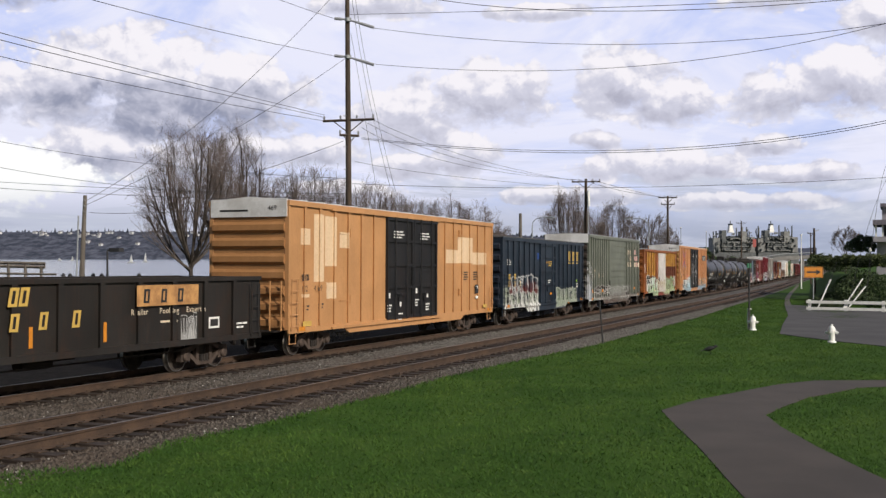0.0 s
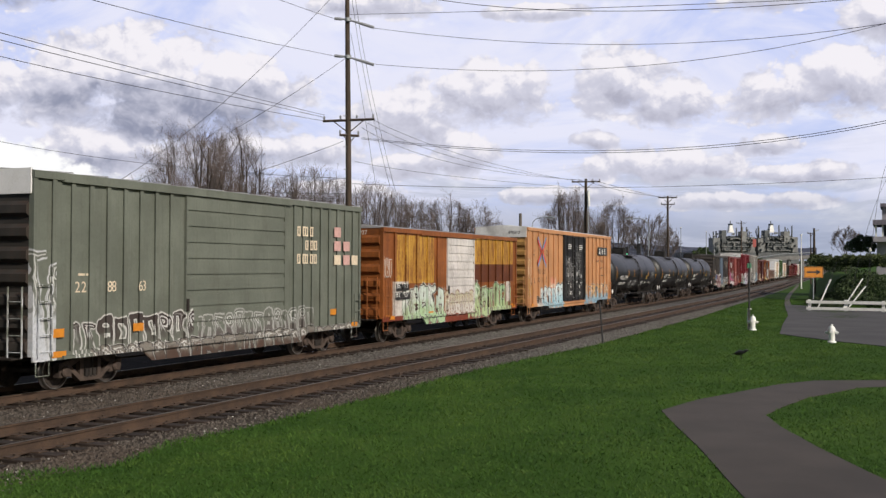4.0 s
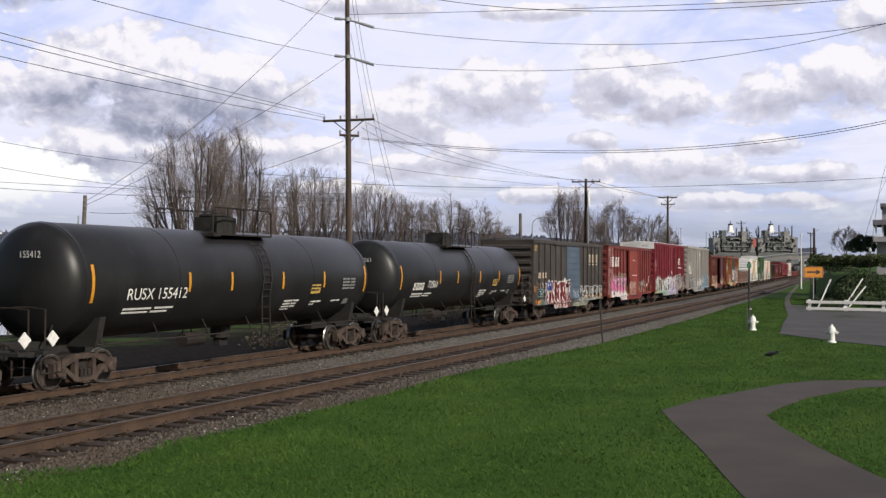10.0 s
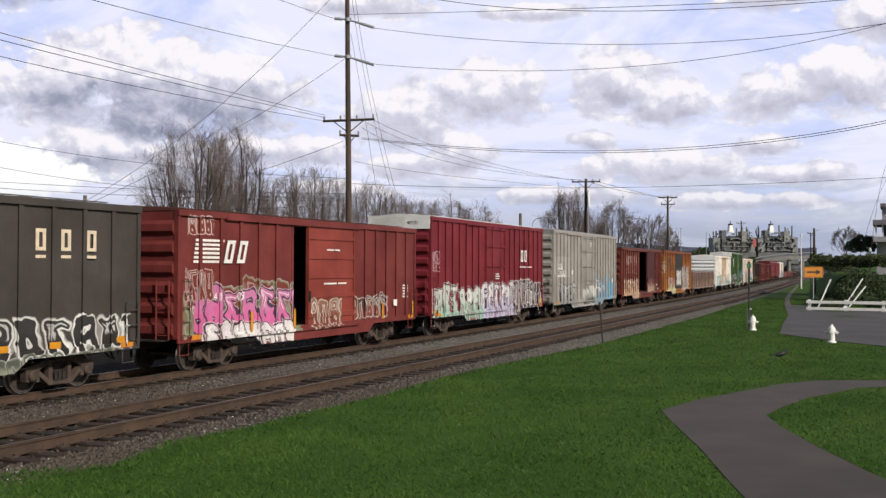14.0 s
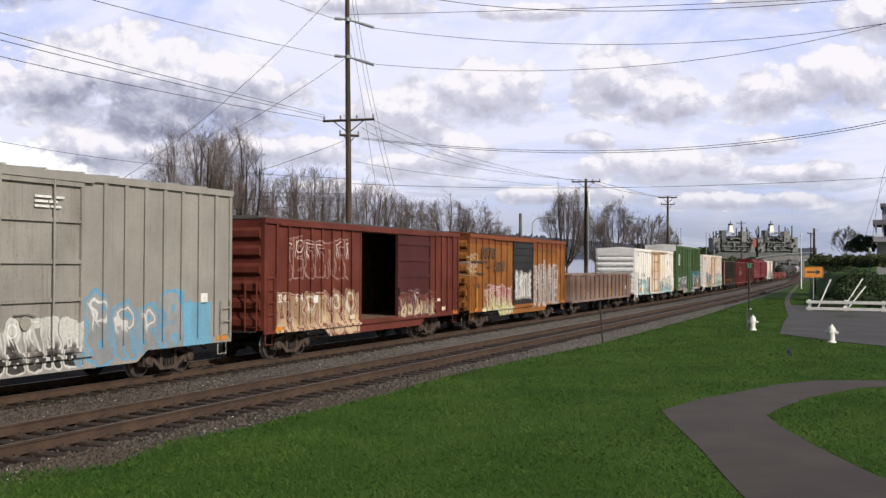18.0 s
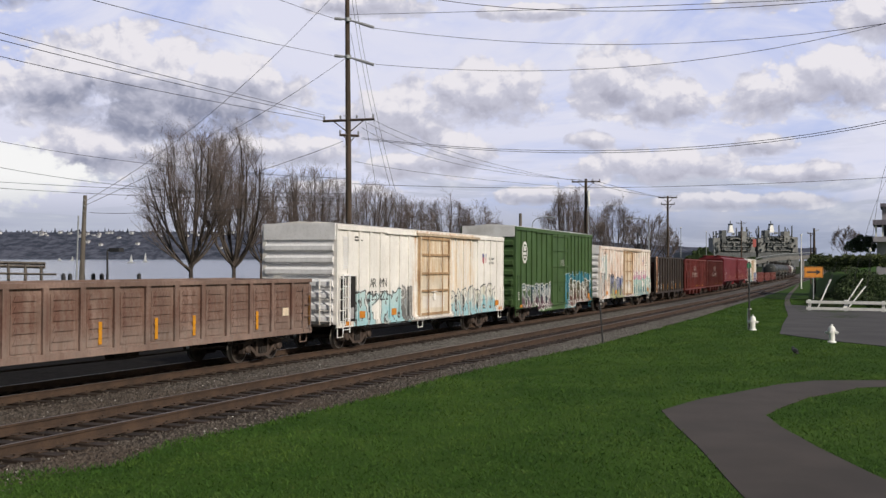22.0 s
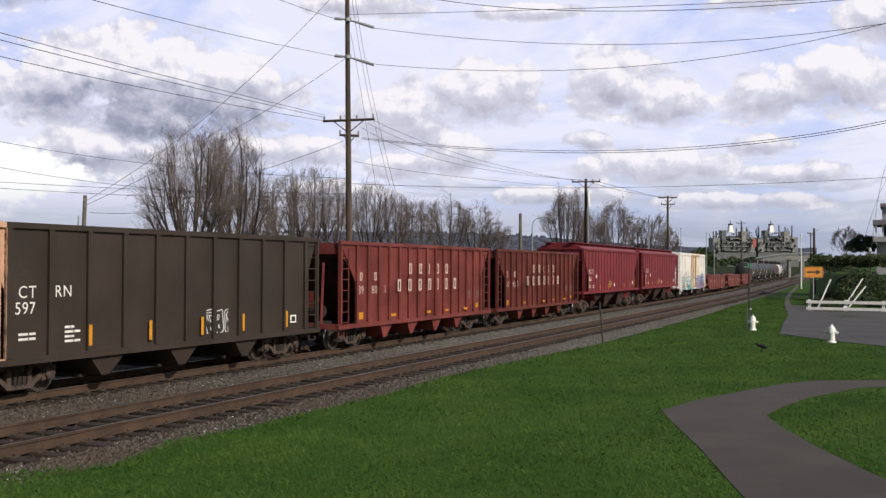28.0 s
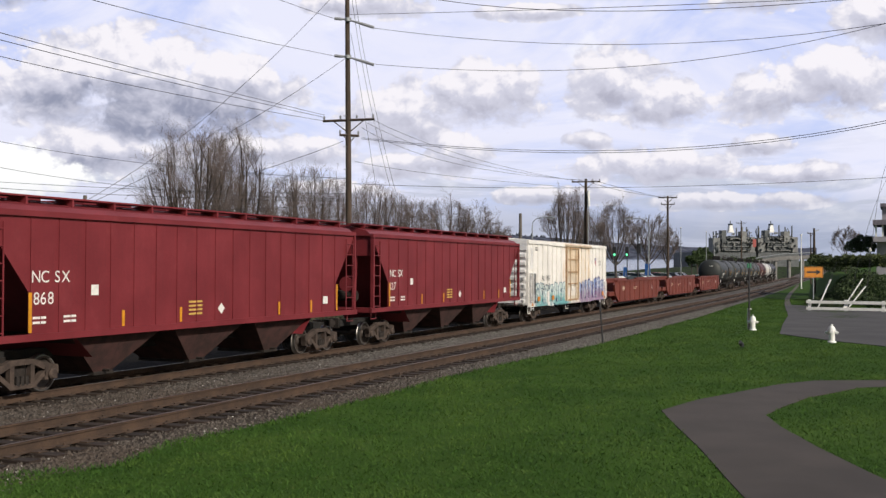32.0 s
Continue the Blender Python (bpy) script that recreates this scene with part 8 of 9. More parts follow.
def planting():
    def blob(x, y, d, w, h, dep=1.5):
        p = sight(x, y, d)
        return (p.x, p.y, p.z, w, dep, h)
    leaf_cloud("clipped_bush", "dark green dense rounded evergreen bush beside the house", "bush", [blob(1526, 438, 112, 1.15, 1.3), blob(1512, 441, 112, 0.9, 1.0), blob(1538, 439, 111, 0.8, 1.2)], M_hedge, 16000, 0.09, 1)
    leaf_cloud("hedge", "olive green hedge along the top of the bank", "hedge", [blob(1448 + 16 * i, 464 + (i % 3) * 2, 100 - i * 1.4, 1.0, 0.7, 1.4) for i in range(9)], M_brush, 14000, 0.14, 2)
    leaf_cloud("hedge", "dark green hedge below the house", "hedge", [blob(1440 + 14 * i, 478 - (i % 2) * 3, 105 - i, 1.0, 0.7, 1.5) for i in range(5)], M_hedge, 7000, 0.09, 5)
    # ivy over the face of the bank
    rs = np.random.RandomState(11)
    k = 52000
    y = rs.uniform(79.5, 93, k)
    x = rs.uniform(-7.5, 10, k)
    t = x + 0.0706 * y - 0.6
    keep = (t > -0.7 + 0.5 * np.sin(y * 1.3)) & (y > 81.0 + 1.0 * np.sin(x * 1.7)) & (y < 89 + 0.8 * np.sin(x * 1.1))
    x, y = x[keep], y[keep]
    z = np.array([height(a, b) for a, b in zip(x, y)]) + rs.uniform(0.0, 0.5, len(x)) * (1 + 0.4 * np.sin(x * 2.1 + y))
    c = np.stack([x, y, z], 1)
    a, b = rs.normal(0, 1, (len(x), 3)), rs.normal(0, 1, (len(x), 3))
    v = np.stack([c - a * 0.07, c + b * 0.06, c + a * 0.07], 1)
    me = bpy.data.meshes.new("ivy_bank")
    me.from_pydata(v.reshape(-1, 3).tolist(), [], np.arange(len(v) * 3).reshape(-1, 3).tolist())
    me.materials.append(M_ivy)
    tagged(new("ivy_bank", me), "dark ivy and low shrubs covering the bank", "ivy", kind="stuff")
    # distant dark evergreens and brush beyond the line
    for i, (px, py, d, w, h) in enumerate(((1234, 456, 330, 2.0, 2.2), (1245, 453, 335, 2.2, 2.6), (1224, 461, 320, 2.0, 1.4))):
        q = sight(px, py, d)
        t = thing("evergreen_tree", "dark green distant evergreen tree", "tree", Matrix.Translation(foot(q)))
        part("trunk", Geo().tube([(0, 0, -0.3), (0, 0, q.z - foot(q).z)], 0.2, 6), M_bark, t)
        cr = leaf_cloud("crown", "", "", [(q.x, q.y, q.z, w, w, h), (q.x + 1, q.y, q.z - h * 0.3, w * 1.2, w, h * 0.7)], M_hedge, 2500, 0.5, 20 + i)
        cr.parent = t
        cr.matrix_parent_inverse = Matrix.Translation(-foot(q))
    leaf_cloud("far_brush", "dark olive brush before the far quay", "brush", [blob(1232 + 13 * i, 470 - (i % 3) * 3, 420, 3.2, 2.2, 2.5) for i in range(9)], M_hedge, 5000, 0.5, 31, "stuff")
    leaf_cloud("lineside_brush", "low bare brown-green brush behind the railway", "brush", [(on_track(s, -27 - (i % 3) * 2.5).x, s, height(-30, s) + 0.2, 2.2, 3.0, 0.9 + 0.3 * (i % 2)) for i, s in enumerate(range(44, 180, 7))], leaf_material("winter_brush", (0.05, 0.045, 0.03), (0.10, 0.085, 0.055)), 22000, 0.10, 9, "stuff")


def shore():
    # far wooded shore with scattered houses
    g = Geo()
    rows, cols = 9, 150
    rnd = random.Random(3)

    def ridge(u):
        return 100 + 7 * noise.noise((u * 6, 0, 3)) - 60 * smooth(-0.05, 0.3, u)

    def hill(u, f):
        return -8 + ridge(u) * min(1.0, f * 1.25) ** 0.85

    pts = []
    for j in range(rows):
        f = j / (rows - 1)
        for i in range(cols):
            u = -0.62 + 0.98 * i / (cols - 1)
            p = EYE + (VIEW + RIGHT * u) * (3400 + 420 * f)
            rough = 5 * noise.noise((u * 120, f * 9, 1)) + 3 * noise.noise((u * 300, f * 9, 5))
            pts.append((p.x, p.y, hill(u, f) + rough * (f > 0)))
    g.sheet(pts, cols)
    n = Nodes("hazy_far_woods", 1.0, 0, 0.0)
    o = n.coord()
    # Distance haze is mixed into the woods' base colours.
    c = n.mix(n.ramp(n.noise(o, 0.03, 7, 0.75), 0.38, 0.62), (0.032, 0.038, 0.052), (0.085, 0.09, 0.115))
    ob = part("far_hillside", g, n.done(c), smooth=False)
    tagged(ob, "hazy blue-grey wooded hillside across the bay", "hill", kind="structure")
    trees = Geo()
    for i in range(520):
        u = rnd.uniform(-0.60, 0.1)
        p = EYE + (VIEW + RIGHT * u) * 3800
        h = hill(u, 0.95)
        w, t = rnd.uniform(4, 8), rnd.uniform(3, 9) + (rnd.uniform(4, 12) if rnd.random() < 0.18 else 0)
        trees.add([(p.x - w, p.y, h - 6), (p.x + w, p.y, h - 6), (p.x, p.y + w, h - 6), (p.x + rnd.uniform(-2, 2), p.y, h + t)], [(0, 1, 3), (1, 2, 3), (2, 0, 3)])
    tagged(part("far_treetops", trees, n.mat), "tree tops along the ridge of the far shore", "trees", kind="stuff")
    M_house = plain("far_house_white", (0.55, 0.55, 0.55), 0.9)
    M_hroof = plain("far_house_roof", (0.16, 0.15, 0.16), 0.9)
    for i in range(44):
        u = rnd.uniform(-0.44, -0.13)
        f = rnd.uniform(0.60, 0.76) if i < 38 else rnd.uniform(0.2, 0.6)
        p = EYE + (VIEW + RIGHT * u) * (3400 + 420 * f)
        h = thing("far_house", "small pale house high on the far shore", "house", Matrix.Translation((p.x, p.y, hill(u, f) + 3)), "far houses")
        w, t = rnd.uniform(3, 8), rnd.uniform(1.5, 3.5)
        part("wall", Geo().box(-w, -5, -8, w, 5, t), M_house, h)
        r = Geo().prism([(t, -w - 1), (t + 3.2, 0), (t, w + 1)], "y", -5.6, 5.6)
        part("roof", r, M_hroof, h)
    # boats on the bay
    for px, py, d, hh in ((232, 453, 1500, 9), (257, 453, 1700, 11), (128, 452, 2200, 7), (105, 454, 2300, 5)):
        p = sight(px, py, d)
        t = thing("sailing_boat", "tiny white boat far out on the bay", "boat", Matrix.Translation((p.x, p.y, -7)), "boats")
        part("hull", Geo().prism([(-0.6, -5), (-0.6, 5), (1.4, 6.5), (1.4, -6)], "y", -1.5, 1.5), M_house, t)
        part("sail", Geo().prism([(1.6, -3), (1.6, 3), (hh * 1.4, 0.4)], "y", -0.1, 0.1), M_white_paint, t)
    # landing stage, bollards and the small shore lamp
    pier = thing("pergola_frame", "weathered grey timber frame at the shore", "pergola", Matrix.Translation(foot(bearing(-0.4022, -0.0212, 58))))
    for px in (15, 45, 73):
        p, q = sight(px, 466 + px * 0.06, 58), foot(sight(px, 500, 58))
        part("post", Geo().tube([q, p], 0.09, 6), M_pole_grey, pier)
    for y in (465, 471):
        part("beam", Geo().tube([sight(-10, y, 58), sight(80, y + 2, 58)], 0.09, 4), M_pole_grey, pier)
    part("rail", Geo().tube([bearing(-0.4322, -0.0234, 57.5), bearing(-0.3723, -0.0245, 57.5)], 0.06, 4), M_pole_grey, pier)
    settle(pier)
    for px in (112, 124, 147, 165, 180, 246):
        p = foot(sight(px, 495, 60))
        t = thing("bollard", "dark squat timber post at the shore", "bollard", Matrix.Translation(p), "shore bollards")
        part("post", Geo().lathe([(0.12, -0.3), (0.12, sight(px, 487, 60).z - p.z), (0.05, sight(px, 484, 60).z - p.z)], "z", 8), M_dark_metal, t)
    lamp_post("dark post with a square lamp head at the shore", bearing(-0.3233, -0.0321, 58), 445, 190, 58, [(190, 443), (206, 443)], M_dark_metal, True)


def lamp_post(label, base, ytop, x, d, arm, mat, box_head=False, r=0.07):
    b = foot(base)
    t = thing("street_lamp", label, "street lamp", Matrix.Translation(b))
    top = sight(x, ytop, d)
    part("shaft", Geo().tube([b, b.lerp(top, 0.6), top], [r * 1.3, r, r * 0.7], 8), mat, t)
    pts = [sight(px, py, d) for px, py in arm]
    part("arm", Geo().tube([top] + pts, r * 0.6, 6), mat, t)
    q = pts[-1]
    part("lamp_head", Geo().box(q.x - 0.35, q.y - 0.2, q.z - 0.1, q.x + 0.35, q.y + 0.2, q.z + (0.06 if not box_head else 0.12)), mat, t)
    settle(t)
    return t


def street_things():
    lamp_post("grey street lamp with a long curved arm", bearing(0.0860, -0.0158, 95), 400, 942, 95, [(943, 394), (948, 388), (958, 385), (974, 385)], M_galv)
    lamp_post("tall grey street lamp with a curved arm", bearing(0.1981, -0.0267, 120), 402, 1148, 120, [(1146, 396), (1141, 390), (1132, 387), (1110, 387)], M_galv, r=0.09)
    for px, yt, d in ((1205, 405, 200), (1250, 412, 230), (1264, 418, 230), (1418, 418, 150)):
        b = foot(sight(px, 480, d))
        t = thing("flag_pole", "slim pale metal pole", "pole", Matrix.Translation(b), "slim poles")
        part("shaft", Geo().tube([b, sight(px, yt, d)], [0.10, 0.06], 8), M_galv if d > 180 else M_white_paint, t)
        part("cap", Geo().lathe([(0.05, 0), (0.2, 0.1), (0.05, 0.3)], "z", 8, sight(px, yt, d)), M_white_paint, t)
        settle(t)
    # traffic signals
    b = foot(bearing(0.1878, -0.0294, 125))
    t = thing("traffic_signal", "dark traffic signal mast with an unlit head", "traffic signal", Matrix.Translation(b))
    part("mast", Geo().tube([b, bearing(0.1878, 0.0158, 125)], 0.09, 8), M_dark_metal, t)
    grn = Nodes("green_lamp", 0.4)
    grn.bsdf.inputs["Emission Color"].default_value, grn.bsdf.inputs["Emission Strength"].default_value = (0.2, 1, 0.5, 1), 1.2
    grn.done((0.05, 0.5, 0.2))
    p = bearing(0.1889, 0.0005, 124.8)
    hd = part("signal_head", Geo().box(p.x - 0.22, p.y - 0.2, p.z - 0.6, p.x + 0.22, p.y + 0.2, p.z + 0.6), M_dark_metal, t)
    part("lens", Geo().lathe([(0.02, -0.25), (0.16, -0.24), (0.16, -0.2)], "y", 12, (p.x, p.y, p.z + 0.35)), M_dark_metal, t)
    settle(t)
    for px in (1088, 1110):
        p = sight(px, 446, 128)
        b = foot(p)
        t = thing("traffic_signal", "dark traffic signal with a lit green lamp", "traffic signal", Matrix.Translation(b))
        part("mast", Geo().tube([b, p], 0.06, 6), M_dark_metal, t)
        part("signal_head", Geo().box(p.x - 0.2, p.y - 0.2, p.z - 0.6, p.x + 0.2, p.y + 0.2, p.z + 0.6), M_dark_metal, t)
        part("lens", Geo().lathe([(0.02, -0.25), (0.15, -0.24), (0.15, -0.2)], "y", 12, (p.x, p.y, p.z - 0.35)), grn.mat, t)
        settle(t)
    # blue information boards
    blue = plain("blue_board", (0.03, 0.12, 0.38))
    for px, py, d in ((1107, 482, 150), (1146, 478, 120)):
        p = sight(px, py, d)
        b = foot(p)
        t = thing("sign_board", "small blue board on a post", "sign", Matrix.Translation(b))
        part("post", Geo().tube([b, p], 0.05, 6), M_galv, t)
        part("board", Geo().box(p.x - 0.3, p.y - 0.03, p.z - 0.6, p.x + 0.3, p.y + 0.03, p.z + 0.7), blue, t)
        settle(t)


def parked_cars():
    """Cars in the lot beyond the line: body, cabin with glass, wheels, lamps."""
    rnd = random.Random(8)
    cols = {"white": (0.7, 0.7, 0.7), "silver": (0.4, 0.41, 0.43), "dark grey": (0.06, 0.06, 0.07), "dark blue": (0.03, 0.05, 0.12), "red": (0.3, 0.03, 0.03)}
    glass = plain("car_glass", (0.02, 0.025, 0.03), 0.08)
    tyre = plain("tyre_rubber", (0.02, 0.02, 0.02), 0.9)
    mats = {k: surface("car_paint_" + k.replace(" ", "_"), c, tuple(x * 0.85 for x in c), 2, 0.25, 0.0, 0.0) for k, c in cols.items()}
    for i, px in enumerate((1082, 1096, 1112, 1127, 1140, 1158, 1170, 1186, 1200, 1214, 1228, 1240)):
        d = 178 + (i % 3) * 9 + i * 1.5
        b = foot(sight(px, 492, d))
        k = rnd.choice(list(cols)) if i % 2 else "white"
        car = thing("parked_car", k + " car parked in the lot beyond the line", "car", Matrix.Translation(b) @ pose(0, 0, 0, 0, 0, rnd.uniform(60, 100)), "parked cars")
        body = Geo().prism([(0.35, -2.2), (0.35, 2.2), (0.75, 2.25), (0.92, 1.2), (0.95, -1.9), (0.8, -2.25)][::-1], "y", -0.88, 0.88)
        body.v = [(y, x, z) for x, y, z in body.v]
        body.v = [(v[0], v[1], v[2]) for v in body.v]
        part("body", body, mats[k], car)
        cab = Geo().add([(-0.8, -1.7, 0.93), (0.8, -1.7, 0.93), (0.8, 0.95, 0.93), (-0.8, 0.95, 0.93), (-0.65, -1.1, 1.45), (0.65, -1.1, 1.45), (0.65, 0.3, 1.45), (-0.65, 0.3, 1.45)], [(4, 5, 6, 7), (0, 1, 5, 4), (1, 2, 6, 5), (2, 3, 7, 6), (3, 0, 4, 7)])
        part("windows", cab, glass, car)
        part("roof", Geo().box(-0.66, -1.1, 1.45, 0.66, 0.3, 1.49), mats[k], car)
        for sx in (-0.8, 0.8):
            for sy in (-1.35, 1.35):
                part("wheel", Geo().lathe([(0.05, -0.1), (0.31, -0.1), (0.31, 0.1), (0.05, 0.1)], "x", 12, (sx, sy, 0.31)), tyre, car)


def ships():
    """Two grey ships at the far quay, seen end on: blocks of decks, rails, masts, pale funnels."""
    gry = surface("ship_grey", (0.14, 0.15, 0.155), (0.09, 0.095, 0.10), 0.3, 0.8, fine=0.6)
    pal = surface("ship_pale", (0.27, 0.275, 0.27), (0.19, 0.19, 0.19), 0.3, 0.8, fine=0.6)
    drk = surface("ship_dark", (0.10, 0.11, 0.115), (0.06, 0.065, 0.07), 0.1, 0.8)
    for k, (cx, lo, hi) in enumerate(((1299, 1262, 1338), (1375, 1342, 1414))):
        d = 700.0
        base = sight(cx, 462, d)
        base.z = -7.0
        t = thing("moored_ship", "grey cargo ship with stacked decks and a pale funnel", "ship", Matrix.Translation(base), "moored ships")
        s = d / 1837.3
        yaw = math.atan2(VIEW.y, VIEW.x) - math.pi / 2
        t.rotation_euler = (0, 0, yaw)

        def blk(x0, x1, y0, y1, mat, name, dep=14, off=0.0):
            return part(name, Geo().box((x0 - cx) * s, off, (454 - y1) * s + 9.9, (x1 - cx) * s, off + dep, (454 - y0) * s + 9.9), mat, t)
        blk(lo, hi, 446, 480, gry, "hull", 120)
        blk(lo, lo + 13, 421, 448, pal, "deck_house", 12)
        blk(lo + 16, hi - 14, 429, 448, gry, "deck_block", 30)
        blk(lo + 24, hi - 28, 418, 429, gry, "upper_deck", 20, 2)
        blk(hi - 16, hi - 2, 420, 448, pal, "deck_house", 12)
        blk(cx - 22, cx - 14, 408, 430, gry, "vent_house", 8, -1)
        blk(cx + 12, cx + 22, 410, 428, pal, "vent_house", 8, -1)
        for y in (420, 427, 434, 441):
            blk(lo + 18, hi - 20, y, y + 2.2, drk, "deck_opening", 1, -0.4)
            blk(lo + 14, hi - 10, y + 2.2, y + 3.2, pal, "deck_edge", 1.2, -0.9)
        fx = cx - 2 if k == 0 else cx - 6
        part("funnel", Geo().add([((fx - 4.5 - cx) * s, 3, 26), ((fx + 4.5 - cx) * s, 3, 26), ((fx + 4.5 - cx) * s, 9, 26), ((fx - 4.5 - cx) * s, 9, 26), ((fx - 2.5 - cx) * s, 4, 31.0), ((fx + 2.5 - cx) * s, 4, 31.0), ((fx + 2.5 - cx) * s, 8, 31.0), ((fx - 2.5 - cx) * s, 8, 31.0)],
                             [(3, 2, 1, 0), (4, 5, 6, 7), (0, 1, 5, 4), (1, 2, 6, 5), (2, 3, 7, 6), (3, 0, 4, 7)]), M_white_paint, t)
        part("funnel_top", Geo().box((fx - 2.6 - cx) * s, 3.8, 31.0, (fx + 2.6 - cx) * s, 8.2, 32.0).tube([((fx - cx) * s, 6, 32), ((fx - cx) * s, 6, 34)], 0.3, 6), drk, t)
        rnd = random.Random(k)
        for x in (lo + 4, lo + 22, cx - 28, cx + 8, cx + 26, hi - 20, hi - 8):
            top = rnd.uniform(398, 412)
            part("mast", Geo().tube([((x - cx) * s, 5, 12), ((x - cx) * s, 5, (454 - top) * s + 9.9)], 0.45, 6), rnd.choice((gry, drk, pal)), t)
            part("derrick", Geo().tube([((x - cx) * s, 5, 18), ((x - cx + rnd.uniform(-9, 9)) * s, 4, (454 - top - 4) * s + 9.9)], 0.22, 5), gry, t)
        for i in range(60):
            x = rnd.uniform(lo + 2, hi - 6)
            y = rnd.uniform(411, 442)
            blk(x, x + rnd.uniform(0.8, 2.6), y, y + rnd.uniform(1.0, 5), rnd.choice((gry, pal, pal, drk)), "deck_fitting", 2, -1.6)
        if k == 0:
            p = part("hanging_banner", Geo().box((1330 - cx) * s, -3, (454 - 438) * s + 9.9, (1336 - cx) * s, -2.8, (454 - 424) * s + 9.9), plain("faded_red_cloth", (0.4, 0.10, 0.09)), t)


def overpass():
    """The concrete road bridge that crosses beyond the bend."""
    t = thing("overpass", "pale concrete road bridge rising beyond the railway bend", "bridge")
    a, b, c = bearing(0.3015, -0.0147, 330), bearing(0.3244, -0.0109, 330), bearing(0.3570, -0.0093, 330)
    t.location = foot(a)
    for p, q, in ((a, b), (b, c)):
        part("deck", Geo().add([p, q, q + Vector((0, 9, 0)), p + Vector((0, 9, 0)), p + Vector((0, 0, 1.2)), q + Vector((0, 0, 1.2)), q + Vector((0, 9, 1.2)), p + Vector((0, 9, 1.2))], [(3, 2, 1, 0), (4, 5, 6, 7), (0, 1, 5, 4), (1, 2, 6, 5), (2, 3, 7, 6), (3, 0, 4, 7)]), M_conc, t)
        part("parapet", Geo().tube([p + Vector((0, 0, 1.9)), q + Vector((0, 0, 1.9))], 0.18, 4), M_galv, t)
    for px, py in ((1352, 460), (1372, 456), (1396, 453), (1420, 451)):
        p = sight(px, py, 331)
        part("pier", Geo().tube([foot(p), p - Vector((0, 0, 1.2))], 0.6, 8), M_conc, t)
    settle(t)


def house():
    """The corner of a house on the bank: porch with columns under a dark roof."""
    wallm = surface("grey_house_wall", (0.36, 0.34, 0.38), (0.28, 0.27, 0.30), 1.0, 0.8)
    roofm = surface("grey_shingle", (0.22, 0.20, 0.24), (0.13, 0.12, 0.15), 2.0, 0.9)
    b = bearing(0.4305, -0.0076, 104)
    gz = height(b.x, b.y)
    t = thing("house", "grey house with a columned porch and dark roof", "house", Matrix.Translation((b.x, b.y, gz)))

    def box(x0, x1, y0, y1, dep, mat, name, off=0.0):
        p, q = sight(x0, y1, 104), sight(x1, y0, 104)
        w = (q - p).dot(RIGHT)
        o = (p - b).dot(RIGHT)
        return part(name, Geo().box(o, off, p.z - gz, o + w, off + dep, q.z - gz), mat, t)
    box(1553, 1660, 428, 500, 9, wallm, "lower_wall", 1.0)
    box(1548, 1660, 419, 428, 10.5, wallm, "porch_floor")
    for x in (1551, 1562, 1580, 1600):
        box(x, x + 2.6, 398, 419, 0.25, M_white_paint, "column", 0.2)
    box(1562, 1660, 396, 419, 6, wallm, "upper_wall", 2.0)
    box(1566, 1576, 402, 417, 0.15, plain("window_dark", (0.03, 0.035, 0.045), 0.1), "window", 1.9)
    box(1547, 1660, 389, 398, 10.5, roofm, "porch_roof", -0.3)
    box(1562, 1660, 364, 389, 7, wallm, "gable_wall", 1.5)
    box(1559, 1660, 359, 365, 8.5, roofm, "roof", 1.0)
    t.rotation_euler = (0, 0, math.atan2(RIGHT.y, RIGHT.x) - radians(23.5))
    p = bearing(0.4115, -0.0076, 98)
    q = foot(p)
    l = thing("garden_lamp", "white globe lamp on a short dark post", "lamp", Matrix.Translation(q))
    part("post", Geo().tube([(0, 0, 0), (0, 0, bearing(0.4115, -0.0033, 98).z - q.z)], 0.05, 6), M_dark_metal, l)
    part("globe", Geo().lathe([(0.04, -0.06), (0.12, 0.0), (0.15, 0.12), (0.12, 0.24), (0.04, 0.3)], "z", 12, (0, 0, bearing(0.4115, -0.0022, 98).z - q.z)), M_white_paint, l, smooth=True)


